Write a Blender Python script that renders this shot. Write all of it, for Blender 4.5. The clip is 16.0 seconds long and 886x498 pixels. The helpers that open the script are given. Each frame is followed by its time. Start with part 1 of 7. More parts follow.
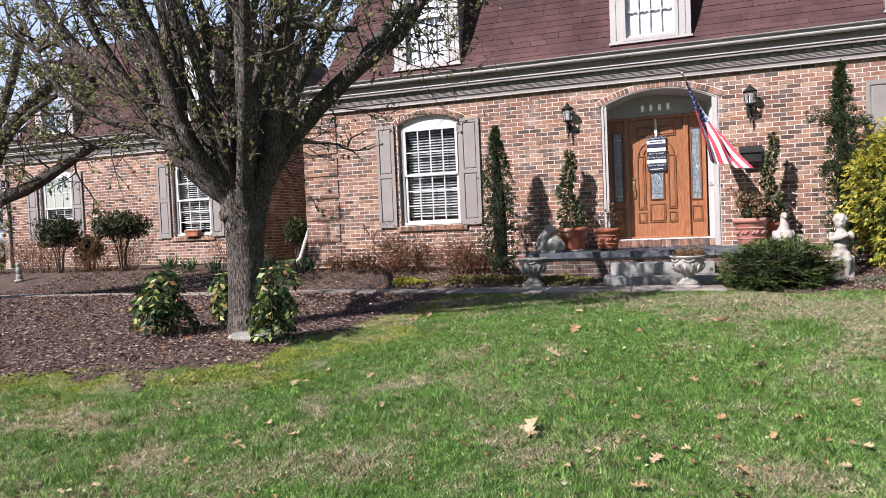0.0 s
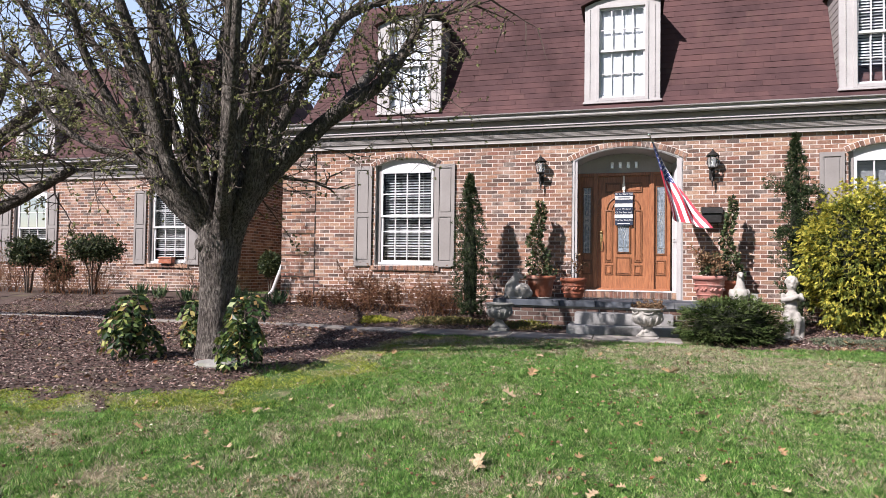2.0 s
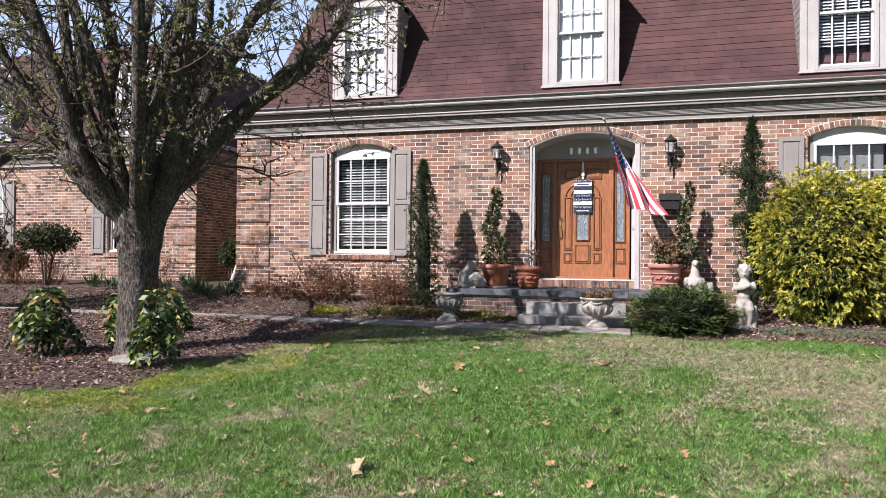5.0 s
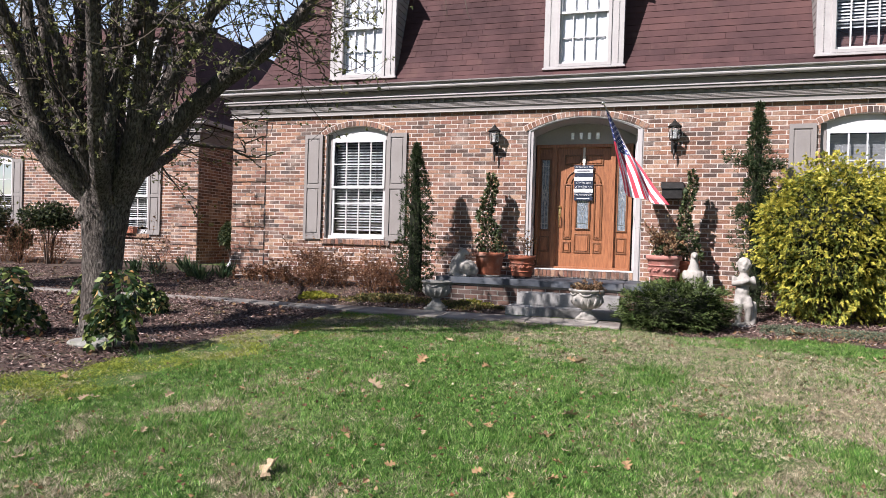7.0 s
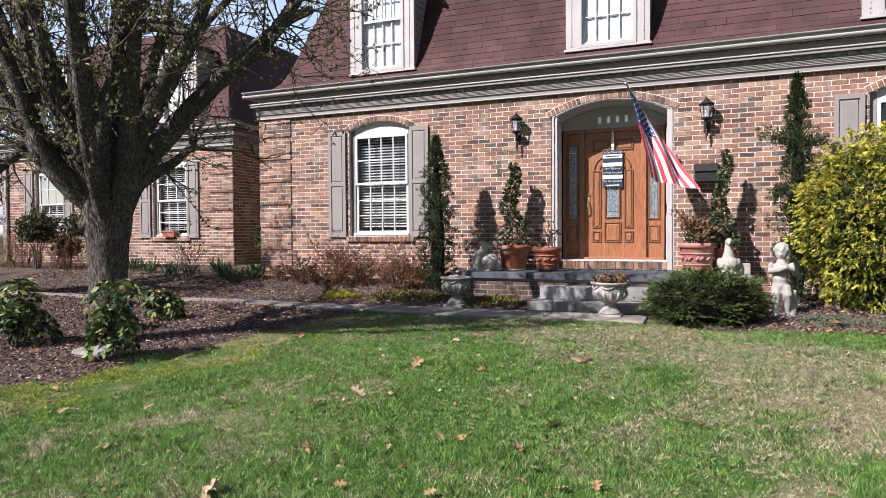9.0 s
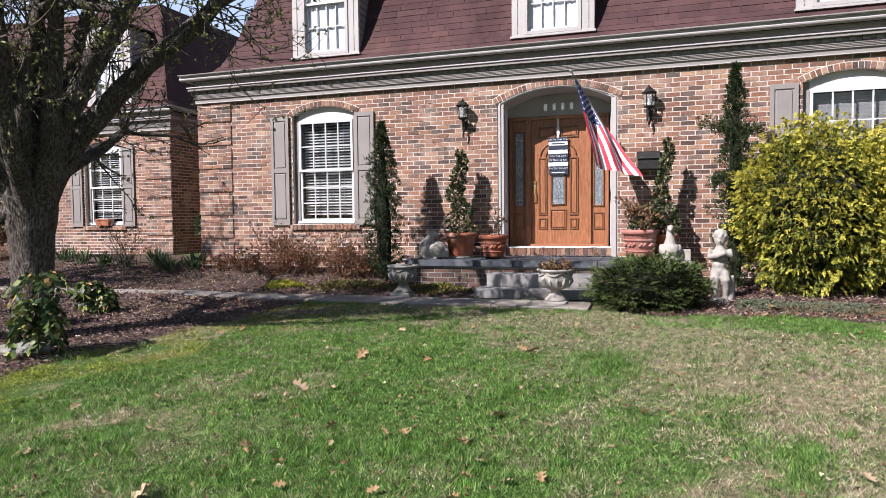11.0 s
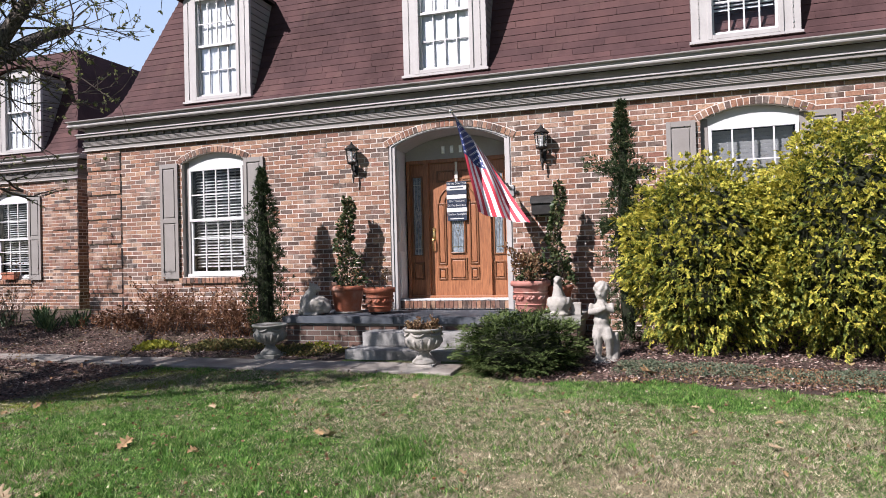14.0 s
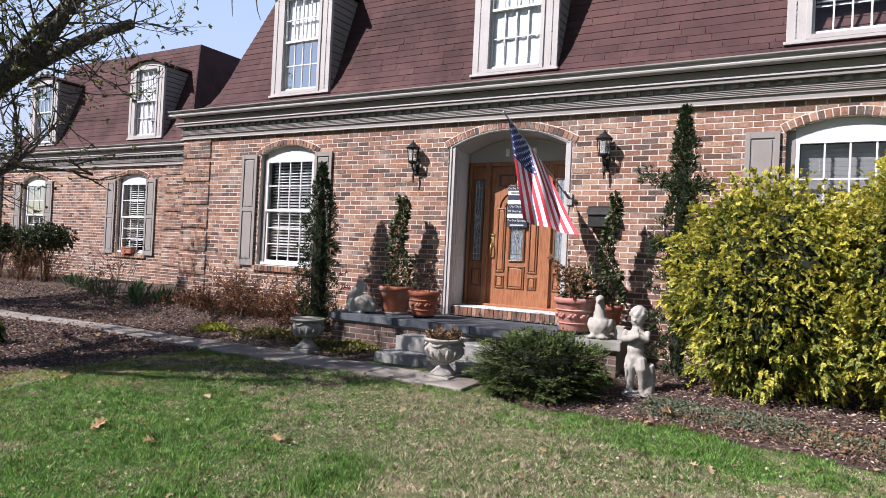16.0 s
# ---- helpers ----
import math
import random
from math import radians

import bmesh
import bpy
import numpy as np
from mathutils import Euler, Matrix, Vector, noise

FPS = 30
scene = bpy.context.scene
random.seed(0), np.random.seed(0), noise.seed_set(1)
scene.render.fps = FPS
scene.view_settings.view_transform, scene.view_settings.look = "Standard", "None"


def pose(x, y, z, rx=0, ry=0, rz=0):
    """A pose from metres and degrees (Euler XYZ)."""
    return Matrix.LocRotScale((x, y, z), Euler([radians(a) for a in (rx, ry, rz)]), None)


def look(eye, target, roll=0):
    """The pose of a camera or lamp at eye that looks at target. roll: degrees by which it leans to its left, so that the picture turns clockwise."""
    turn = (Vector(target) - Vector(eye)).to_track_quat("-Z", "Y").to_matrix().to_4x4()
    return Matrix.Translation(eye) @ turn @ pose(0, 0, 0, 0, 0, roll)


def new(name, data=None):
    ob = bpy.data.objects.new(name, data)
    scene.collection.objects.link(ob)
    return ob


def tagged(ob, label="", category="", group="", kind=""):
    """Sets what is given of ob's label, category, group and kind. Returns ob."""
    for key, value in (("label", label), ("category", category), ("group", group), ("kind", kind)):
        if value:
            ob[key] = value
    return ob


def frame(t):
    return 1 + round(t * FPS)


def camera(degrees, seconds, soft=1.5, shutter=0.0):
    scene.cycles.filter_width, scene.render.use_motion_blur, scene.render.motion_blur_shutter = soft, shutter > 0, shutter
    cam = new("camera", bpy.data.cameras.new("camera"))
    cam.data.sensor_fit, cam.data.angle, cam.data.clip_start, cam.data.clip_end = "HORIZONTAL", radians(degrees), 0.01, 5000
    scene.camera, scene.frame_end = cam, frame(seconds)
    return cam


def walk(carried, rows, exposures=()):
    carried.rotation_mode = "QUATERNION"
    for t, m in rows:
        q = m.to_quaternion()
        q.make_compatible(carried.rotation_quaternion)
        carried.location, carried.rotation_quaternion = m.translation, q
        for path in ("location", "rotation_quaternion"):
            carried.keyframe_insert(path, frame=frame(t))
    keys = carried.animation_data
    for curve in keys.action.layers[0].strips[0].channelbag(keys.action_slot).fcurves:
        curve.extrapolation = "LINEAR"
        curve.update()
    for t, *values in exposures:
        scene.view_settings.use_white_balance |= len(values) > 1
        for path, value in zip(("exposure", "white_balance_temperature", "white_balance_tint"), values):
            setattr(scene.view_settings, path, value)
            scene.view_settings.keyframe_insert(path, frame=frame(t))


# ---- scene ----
cam = camera(68.1, 16.0, soft=0.55)
PATH = [
    (0, (-0.384, -0.421, 1.766), (-0.997, 1.482, 1.7), -2.4),
    (0.5, (-0.492, -0.551, 1.764), (-1.054, 1.368, 1.771), -1.1),
    (1, (-0.483, -0.618, 1.759), (-1.013, 1.309, 1.84), 0.9),
    (1.5, (-0.328, -0.638, 1.76), (-0.856, 1.289, 1.83), 1.0),
    (2, (-0.224, -0.656, 1.758), (-0.766, 1.269, 1.819), 0.8),
    (2.5, (-0.177, -0.603, 1.768), (-0.699, 1.327, 1.829), 0.5),
    (3, (-0.108, -0.551, 1.746), (-0.471, 1.415, 1.803), -0.7),
    (3.5, (0.014, -0.334, 1.771), (-0.423, 1.618, 1.803), 1.3),
    (4, (0.145, -0.273, 1.807), (-0.261, 1.685, 1.831), 0.4),
    (4.2, (0.223, -0.247, 1.796), (-0.27, 1.691, 1.823), 1.1),
    (6.3, (0.682, -0.034, 1.809), (0.138, 1.89, 1.768), 0.0),
    (6.5, (0.792, 0.052, 1.812), (0.224, 1.967, 1.726), 0.2),
    (7, (0.843, 0.277, 1.824), (0.243, 2.185, 1.801), 1.7),
    (7.5, (0.892, 0.522, 1.865), (0.241, 2.413, 1.821), 1.7),
    (8, (1.131, 0.646, 1.866), (0.315, 2.471, 1.824), 0.8),
    (8.5, (1.352, 0.754, 1.885), (0.523, 2.574, 1.89), 0.3),
    (8.7, (1.343, 0.763, 1.887), (0.537, 2.593, 1.845), -0.2),
    (10.8, (1.27, 0.832, 1.91), (0.602, 2.716, 1.829), 0.2),
    (11, (1.322, 0.87, 1.907), (0.696, 2.767, 1.812), -0.6),
    (11.5, (1.539, 1.094, 1.904), (0.947, 3.003, 1.853), -1.4),
    (12, (1.737, 1.326, 1.936), (1.167, 3.242, 1.86), -1.3),
    (12.5, (1.842, 1.647, 1.97), (1.229, 3.55, 1.922), 1.6),
    (13, (2.092, 1.837, 2.004), (1.548, 3.762, 1.997), -0.4),
    (13.5, (2.465, 2.012, 2.052), (1.863, 3.919, 2.087), -0.4),
    (14, (2.651, 2.146, 2.04), (2.034, 4.049, 2.067), -1.5),
    (14.5, (2.869, 2.357, 2.073), (2.244, 4.257, 2.054), 0.4),
    (15, (3.175, 2.496, 2.117), (2.304, 4.296, 2.141), 0.4),
    (15.5, (3.444, 2.689, 2.107), (2.499, 4.452, 2.13), -0.9),
    (16, (3.605, 2.937, 2.156), (2.617, 4.676, 2.173), 2.8),
]
walk(cam, [(t, look(eye, target, roll)) for t, eye, target, roll in PATH], exposures=[(0.0, 1.12, 6250, 18), (4.0, 1.10, 6250, 18), (8.5, 1.08, 6250, 18), (11.0, 1.04, 6250, 18), (13.0, 1.01, 6200, 18), (16.0, 0.98, 6200, 18)])

# ---- light ----
SUN = Vector((0.70, 1.0, -1.08)).normalized()
world = bpy.data.worlds.new("world")
scene.world = world
world.use_nodes = True
wn = world.node_tree.nodes
sky = wn.new("ShaderNodeTexSky")
sky.sky_type = 'NISHITA'
sky.sun_disc = False
sky.sun_elevation = math.asin(-SUN.z)
sky.sun_rotation = math.atan2(-SUN.x, -SUN.y)
sky.air_density, sky.dust_density, sky.ozone_density = 1.0, 0.45, 1.0
wn["Background"].inputs["Strength"].default_value = 0.043
world.node_tree.links.new(sky.outputs[0], wn["Background"].inputs["Color"])
sun = new("sun", bpy.data.lights.new("sun", 'SUN'))
sun.data.energy, sun.data.angle, sun.data.color = 5.0, radians(0.53), (1.0, 0.965, 0.92)
sun.matrix_world = look((0, 0, 30), Vector((0, 0, 30)) + SUN)


# ---- materials ----
def ramp(nt, fac, stops):
    r = nt.nodes.new("ShaderNodeValToRGB")
    els = r.color_ramp.elements
    while len(els) < len(stops):
        els.new(0.5)
    for e, (p, c) in zip(els, stops):
        e.position, e.color = p, (*c, 1)
    nt.links.new(fac, r.inputs[0])
    return r.outputs[0]


def noise_tex(nt, scale, detail=4.0, coords=None, rough=0.55, stretch=None):
    n = nt.nodes.new("ShaderNodeTexNoise")
    n.inputs["Scale"].default_value, n.inputs["Detail"].default_value, n.inputs["Roughness"].default_value = scale, detail, rough
    if coords is None:
        coords = nt.nodes.new("ShaderNodeNewGeometry").outputs["Position"]
    if stretch:
        m = nt.nodes.new("ShaderNodeMapping")
        m.inputs["Scale"].default_value = stretch
        nt.links.new(coords, m.inputs[0])
        coords = m.outputs[0]
    nt.links.new(coords, n.inputs["Vector"])
    return n.outputs["Fac"]


def math_node(nt, op, a, b):
    m = nt.nodes.new("ShaderNodeMath")
    m.operation = op
    for i, v in enumerate((a, b)):
        if isinstance(v, (int, float)):
            m.inputs[i].default_value = v
        else:
            nt.links.new(v, m.inputs[i])
    return m.outputs[0]


def mix(nt, fac, a, b, kind='MIX'):
    m = nt.nodes.new("ShaderNodeMix")
    m.data_type, m.blend_type = 'RGBA', kind
    for i, v in ((0, fac), (6, a), (7, b)):
        if isinstance(v, (int, float)):
            m.inputs[i].default_value = v
        elif isinstance(v, tuple):
            m.inputs[i].default_value = (*v, 1)
        else:
            nt.links.new(v, m.inputs[i])
    return m.outputs[2]


def lone(nt):
    """A random number that differs from piece to piece, joined or not."""
    g, o = nt.nodes.new("ShaderNodeNewGeometry"), nt.nodes.new("ShaderNodeObjectInfo")
    return math_node(nt, 'FRACT', math_node(nt, 'ADD', g.outputs["Random Per Island"], o.outputs["Random"]), 0.0)


def material(name, rough=0.8, metal=0.0, spec=0.3):
    m = bpy.data.materials.new(name)
    m.use_nodes = True
    p = m.node_tree.nodes["Principled BSDF"]
    p.inputs["Roughness"].default_value, p.inputs["Metallic"].default_value = rough, metal
    p.inputs["Specular IOR Level"].default_value = spec
    return m, m.node_tree, p


def bump(nt, p, height, strength, dist):
    b = nt.nodes.new("ShaderNodeBump")
    b.inputs["Strength"].default_value, b.inputs["Distance"].default_value = strength, dist
    nt.links.new(height, b.inputs["Height"])
    nt.links.new(b.outputs[0], p.inputs["Normal"])


def mottled(name, c1, c2, scale=6.0, fine=60.0, rough=0.8, metal=0.0, spec=0.3, depth=0.004, dirt=None, stretch=None):
    """Two colours blended at two scales, with fine relief; dirt: a third colour in blotches."""
    m, nt, p = material(name, rough, metal, spec)
    a, b = noise_tex(nt, scale, 5, stretch=stretch), noise_tex(nt, fine, 4, stretch=stretch)
    f = math_node(nt, 'ADD', math_node(nt, 'MULTIPLY', a, 0.65), math_node(nt, 'MULTIPLY', b, 0.35))
    col = ramp(nt, f, [(0.34, c1), (0.66, c2)])
    if dirt:
        k = ramp(nt, noise_tex(nt, scale * 0.6, 6), [(0.52, (0, 0, 0)), (0.72, (1, 1, 1))])
        col = mix(nt, k, col, dirt)
    nt.links.new(col, p.inputs["Base Color"])
    bump(nt, p, b, 0.5, depth)
    return m


def pieces(name, stops, fine=90.0, rough=0.85, depth=0.004, amount=0.35, spec=0.25, stain=None, stretch=None, bloom=None):
    """Pieces that each take one of several colours, with grain in each."""
    m, nt, p = material(name, rough, 0, spec)
    r = lone(nt)
    col = ramp(nt, r, stops)
    n = noise_tex(nt, fine, 4, stretch=stretch)
    col = mix(nt, amount, col, ramp(nt, n, [(0.3, (0.3, 0.28, 0.27)), (0.6, (1.0, 1.0, 1.0)), (0.75, (1.35, 1.32, 1.3))]), 'MULTIPLY')
    big = noise_tex(nt, 1.3, 5)
    col = mix(nt, 0.3, col, ramp(nt, big, [(0.35, (0.62, 0.6, 0.6)), (0.6, (1, 1, 1))]), 'MULTIPLY')
    if stain:
        col = mix(nt, ramp(nt, noise_tex(nt, 0.9, 6, stretch=(1, 1, 0.35)), [(0.56, (0, 0, 0)), (0.75, (0.7, 0.7, 0.7))]), col, stain)
    if bloom:
        col = mix(nt, ramp(nt, noise_tex(nt, 2.2, 8, rough=0.72), [(0.52, (0, 0, 0)), (0.70, (0.55, 0.55, 0.55))]), col, bloom)
    nt.links.new(col, p.inputs["Base Color"])
    bump(nt, p, n, 0.6, depth)
    return m


def foliage(name, stops, rough=0.6, glow=0.25, big=3.0, spec=0.22, vary=0.5):
    """Leaves of several greens that let some light through."""
    m, nt, p = material(name, rough, 0, spec)
    col = ramp(nt, lone(nt), stops)
    col = mix(nt, vary, col, ramp(nt, noise_tex(nt, big, 3), [(0.3, (0.55 - 0.6 * max(vary - 0.5, 0),) * 3), (0.65, (1, 1, 1))]), 'MULTIPLY')
    nt.links.new(col, p.inputs["Base Color"])
    if glow:
        t = nt.nodes.new("ShaderNodeBsdfTranslucent")
        nt.links.new(col, t.inputs["Color"])
        x = nt.nodes.new("ShaderNodeMixShader")
        x.inputs[0].default_value = glow
        nt.links.new(p.outputs[0], x.inputs[1])
        nt.links.new(t.outputs[0], x.inputs[2])
        nt.links.new(x.outputs[0], nt.nodes["Material Output"].inputs["Surface"])
    return m


BRICK = pieces("brick", [(0.0, (0.078, 0.052, 0.042)), (0.12, (0.13, 0.08, 0.06)), (0.26, (0.24, 0.12, 0.078)), (0.40, (0.32, 0.172, 0.108)), (0.52, (0.195, 0.10, 0.072)),
                         (0.64, (0.28, 0.172, 0.118)), (0.74, (0.39, 0.248, 0.165)), (0.84, (0.225, 0.105, 0.075)), (0.93, (0.17, 0.118, 0.095)), (1.0, (0.09, 0.07, 0.062))], fine=38.0, amount=0.65, bloom=(0.45, 0.35, 0.285))
BRICK_DEEP = pieces("weathered_brick", [(0.0, (0.06, 0.04, 0.034)), (0.4, (0.13, 0.075, 0.056)), (0.7, (0.17, 0.10, 0.076)), (1.0, (0.10, 0.074, 0.064))], amount=0.5)
MORTAR = mottled("mortar", (0.42, 0.365, 0.325), (0.58, 0.52, 0.47), 3, 70, 0.95, depth=0.003)


def shingle_material():
    m, nt, p = material("shingle", 0.9, 0, 0.2)
    col = ramp(nt, lone(nt), [(0.0, (0.066, 0.036, 0.036)), (0.5, (0.076, 0.040, 0.039)), (1.0, (0.086, 0.046, 0.044))])
    grit = noise_tex(nt, 130, 4)
    col = mix(nt, 0.45, col, ramp(nt, grit, [(0.3, (0.45, 0.43, 0.42)), (0.6, (1, 1, 1)), (0.78, (1.4, 1.36, 1.32))]), 'MULTIPLY')
    col = mix(nt, 0.75, col, ramp(nt, noise_tex(nt, 1.1, 6, rough=0.65), [(0.36, (0.55, 0.52, 0.52)), (0.5, (0.95, 0.93, 0.93)), (0.66, (1.25, 1.18, 1.12))]), 'MULTIPLY')
    worn = ramp(nt, noise_tex(nt, 2.6, 7, rough=0.7, stretch=(1, 1, 0.45)), [(0.55, (0, 0, 0)), (0.74, (0.55, 0.55, 0.55))])
    col = mix(nt, worn, col, (0.105, 0.066, 0.052))
    nt.links.new(col, p.inputs["Base Color"])
    bump(nt, p, grit, 0.6, 0.003)
    return m


SHINGLE = shingle_material()
TAUPE = mottled("taupe_paint", (0.195, 0.176, 0.162), (0.235, 0.215, 0.20), 3, 40, 0.55, depth=0.001)
WHITE = mottled("white_paint", (0.46, 0.455, 0.45), (0.54, 0.535, 0.53), 2.5, 30, 0.5, depth=0.0008)
CREAM = mottled("cream_paint", (0.32, 0.30, 0.288), (0.385, 0.365, 0.352), 2.5, 30, 0.55, depth=0.001)
GUTTER = mottled("gutter_paint", (0.30, 0.28, 0.27), (0.37, 0.35, 0.338), 2.0, 25, 0.45, depth=0.001)
CONCRETE = mottled("concrete", (0.19, 0.182, 0.172), (0.34, 0.325, 0.305), 3.5, 60, 0.9, depth=0.005, dirt=(0.10, 0.095, 0.09))
SLATE = mottled("bluestone", (0.042, 0.05, 0.062), (0.08, 0.088, 0.10), 4, 60, 0.75, depth=0.002, dirt=(0.14, 0.14, 0.14))
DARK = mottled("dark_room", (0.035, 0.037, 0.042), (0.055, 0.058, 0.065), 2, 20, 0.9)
BLIND = mottled("blind", (0.38, 0.38, 0.385), (0.46, 0.46, 0.465), 2, 20, 0.6)
CURTAIN = mottled("curtain", (0.54, 0.55, 0.575), (0.63, 0.64, 0.665), 4, 20, 0.9, stretch=(6, 1, 0.5))
BLACK = mottled("black_iron", (0.014, 0.013, 0.012), (0.03, 0.028, 0.026), 20, 90, 0.5, 0.3)


def glass(name, tint=(1, 1, 1), rough=0.02):
    m, nt, p = material(name)
    nt.nodes.remove(p)
    t, g, f, x = (nt.nodes.new(k) for k in ("ShaderNodeBsdfTransparent", "ShaderNodeBsdfGlossy", "ShaderNodeFresnel", "ShaderNodeMixShader"))
    t.inputs[0].default_value, g.inputs["Roughness"].default_value, f.inputs[0].default_value = (*tint, 1), rough, 1.5
    nt.links.new(f.outputs[0], x.inputs[0])
    nt.links.new(t.outputs[0], x.inputs[1])
    nt.links.new(g.outputs[0], x.inputs[2])
    nt.links.new(x.outputs[0], nt.nodes["Material Output"].inputs["Surface"])
    return m


GLASS = glass("window_glass", (0.93, 0.95, 0.96))


def pane_sheet(x0, x1, z0, z1, y):
    bm = bmesh.new()
    bm.faces.new([bm.verts.new(p) for p in ((x0, y, z0), (x1, y, z0), (x1, y, z1), (x0, y, z1))])
    return bm


# ---- shaping helpers ----
def box(bm, x0, x1, y0, y1, z0, z1, bev=0.0, m=None):
    vs = [bm.verts.new((x, y, z)) for x in (x0, x1) for y in (y0, y1) for z in (z0, z1)]
    fs = [bm.faces.new([vs[i] for i in q]) for q in ((0, 1, 3, 2), (4, 6, 7, 5), (0, 4, 5, 1), (2, 3, 7, 6), (0, 2, 6, 4), (1, 5, 7, 3))]
    if bev:
        out = bmesh.ops.bevel(bm, geom=list({e for f in fs for e in f.edges}), offset=bev, segments=2, affect='EDGES', profile=0.6)
        vs = list({v for f in out["faces"] for v in f.verts} | {v for v in vs if v.is_valid})
    if m is not None:
        bmesh.ops.transform(bm, matrix=m, verts=vs)
    return bm


def tube(bm, path, radii, n=8, caps=True):
    """A round bar along a path, with a radius at each point."""
    rings, pts = [], [Vector(p) for p in path]
    side = None
    for i, p in enumerate(pts):
        d = (pts[min(i + 1, len(pts) - 1)] - pts[max(i - 1, 0)])
        d = d.normalized() if d.length > 1e-9 else Vector((0, 0, 1))
        a = side if side is not None else (Vector((1, 0, 0)) if abs(d.x) < 0.8 else Vector((0, 1, 0)))
        a = (a - d * a.dot(d)).normalized()
        side, b = a, d.cross(a)
        r = radii[i] if isinstance(radii, (list, tuple)) else radii
        rings.append([bm.verts.new(p + (a * math.cos(2 * math.pi * j / n) + b * math.sin(2 * math.pi * j / n)) * r) for j in range(n)])
    for r0, r1 in zip(rings, rings[1:]):
        for j in range(n):
            bm.faces.new((r0[j], r0[(j + 1) % n], r1[(j + 1) % n], r1[j]))
    if caps:
        bm.faces.new(rings[0][::-1])
        bm.faces.new(rings[-1])
    return rings


def lathe(bm, profile, x=0.0, y=0.0, z=0.0, n=20, squash=1.0):
    """A turned body: profile of (radius, height)."""
    rings = [[bm.verts.new((x + r * math.cos(2 * math.pi * j / n), y + squash * r * math.sin(2 * math.pi * j / n), z + h)) for j in range(n)] for r, h in profile]
    for r0, r1 in zip(rings, rings[1:]):
        for j in range(n):
            bm.faces.new((r0[j], r0[(j + 1) % n], r1[(j + 1) % n], r1[j]))
    bm.faces.new(rings[0][::-1])
    bm.faces.new(rings[-1])
    return bm


def ball(bm, c, r, sub=2, scale=(1, 1, 1), rot=None):
    m = Matrix.Translation(c) @ (rot or Matrix()) @ Matrix.Diagonal((*[s * r for s in scale], 1))
    bmesh.ops.create_icosphere(bm, subdivisions=sub, radius=1, matrix=m)
    return bm


def part(name, bm, mat, parent=None, label="", smooth=False, kind=""):
    me = bpy.data.meshes.new(name)
    bmesh.ops.recalc_face_normals(bm, faces=bm.faces)
    bm.to_mesh(me)
    bm.free()
    me.materials.append(mat)
    if smooth:
        me.shade_smooth()
    ob = new(name, me)
    if parent is not None:
        ob.parent = parent
    return tagged(ob, label, kind=kind)


def np_mesh(name, verts, faces, mat, parent=None, label="", kind=""):
    """A mesh from arrays: verts (n, 3), faces (m, 3) or (m, 4)."""
    verts, faces = np.asarray(verts, np.float32), np.asarray(faces, np.int32)
    me = bpy.data.meshes.new(name)
    me.vertices.add(len(verts))
    me.vertices.foreach_set("co", verts.ravel())
    k = faces.shape[1]
    me.loops.add(faces.size)
    me.loops.foreach_set("vertex_index", faces.ravel())
    me.polygons.add(len(faces))
    me.polygons.foreach_set("loop_start", np.arange(0, faces.size, k, dtype=np.int32))
    me.update(calc_edges=True)
    me.materials.append(mat)
    me.shade_flat()
    ob = new(name, me)
    if parent is not None:
        ob.parent = parent
    return tagged(ob, label, kind=kind)


def thing(name, label, category, at=(0, 0, 0), group="", kind="", turn=0.0):
    e = new(name)
    e.empty_display_size = 0.1
    e.matrix_basis = pose(*at, 0, 0, turn)
    return tagged(e, label, category, group, kind)


def smoothstep(a, b, v):
    t = np.clip((v - a) / (b - a), 0, 1)
    return t * t * (3 - 2 * t)


# ---- the lie of the land ----
F, WF = 11.45, 13.40          # front walls of the main house and of the wing
GY = [-60, -8, -1.0, 3.4, 6.5, 9.3, 10.2, 11.5, 14.0, 30, 200]
GZ = [-1.2, -0.1, 0.28, 0.505, 0.70, 0.77, 0.83, 0.98, 1.05, 1.2, 1.6]


def ground_z(x, y):
    x, y = np.asarray(x, float), np.asarray(y, float)
    z = np.interp(y, GY, GZ)
    z = z + 0.07 * smoothstep(-3.0, -6.0, x) * smoothstep(2.0, 5.0, y) * (1 - smoothstep(8.0, 9.5, y))
    z = z + 0.08 * smoothstep(-3.0, -6.0, x) * smoothstep(9.6, 11.0, y)
    z = z + 0.05 * smoothstep(1.0, 3.0, x) * smoothstep(7.5, 9.5, y) * (1 - smoothstep(9.5, 12, y))
    return z + 0.012 * np.sin(x * 1.7 + y * 0.6) * np.sin(y * 1.3 - x * 0.4)


def gz(x, y):
    return float(ground_z(x, y))


def bed_edge(x):
    """How far the mulch of the tree bed reaches towards the street."""
    return np.interp(x, [-40, -9, -6.2, -5.4, -4.7, -4.0, -3.75, -3.45, -3.3], [2.0, 3.2, 3.8, 4.2, 4.4, 5.0, 6.0, 7.4, 8.9])

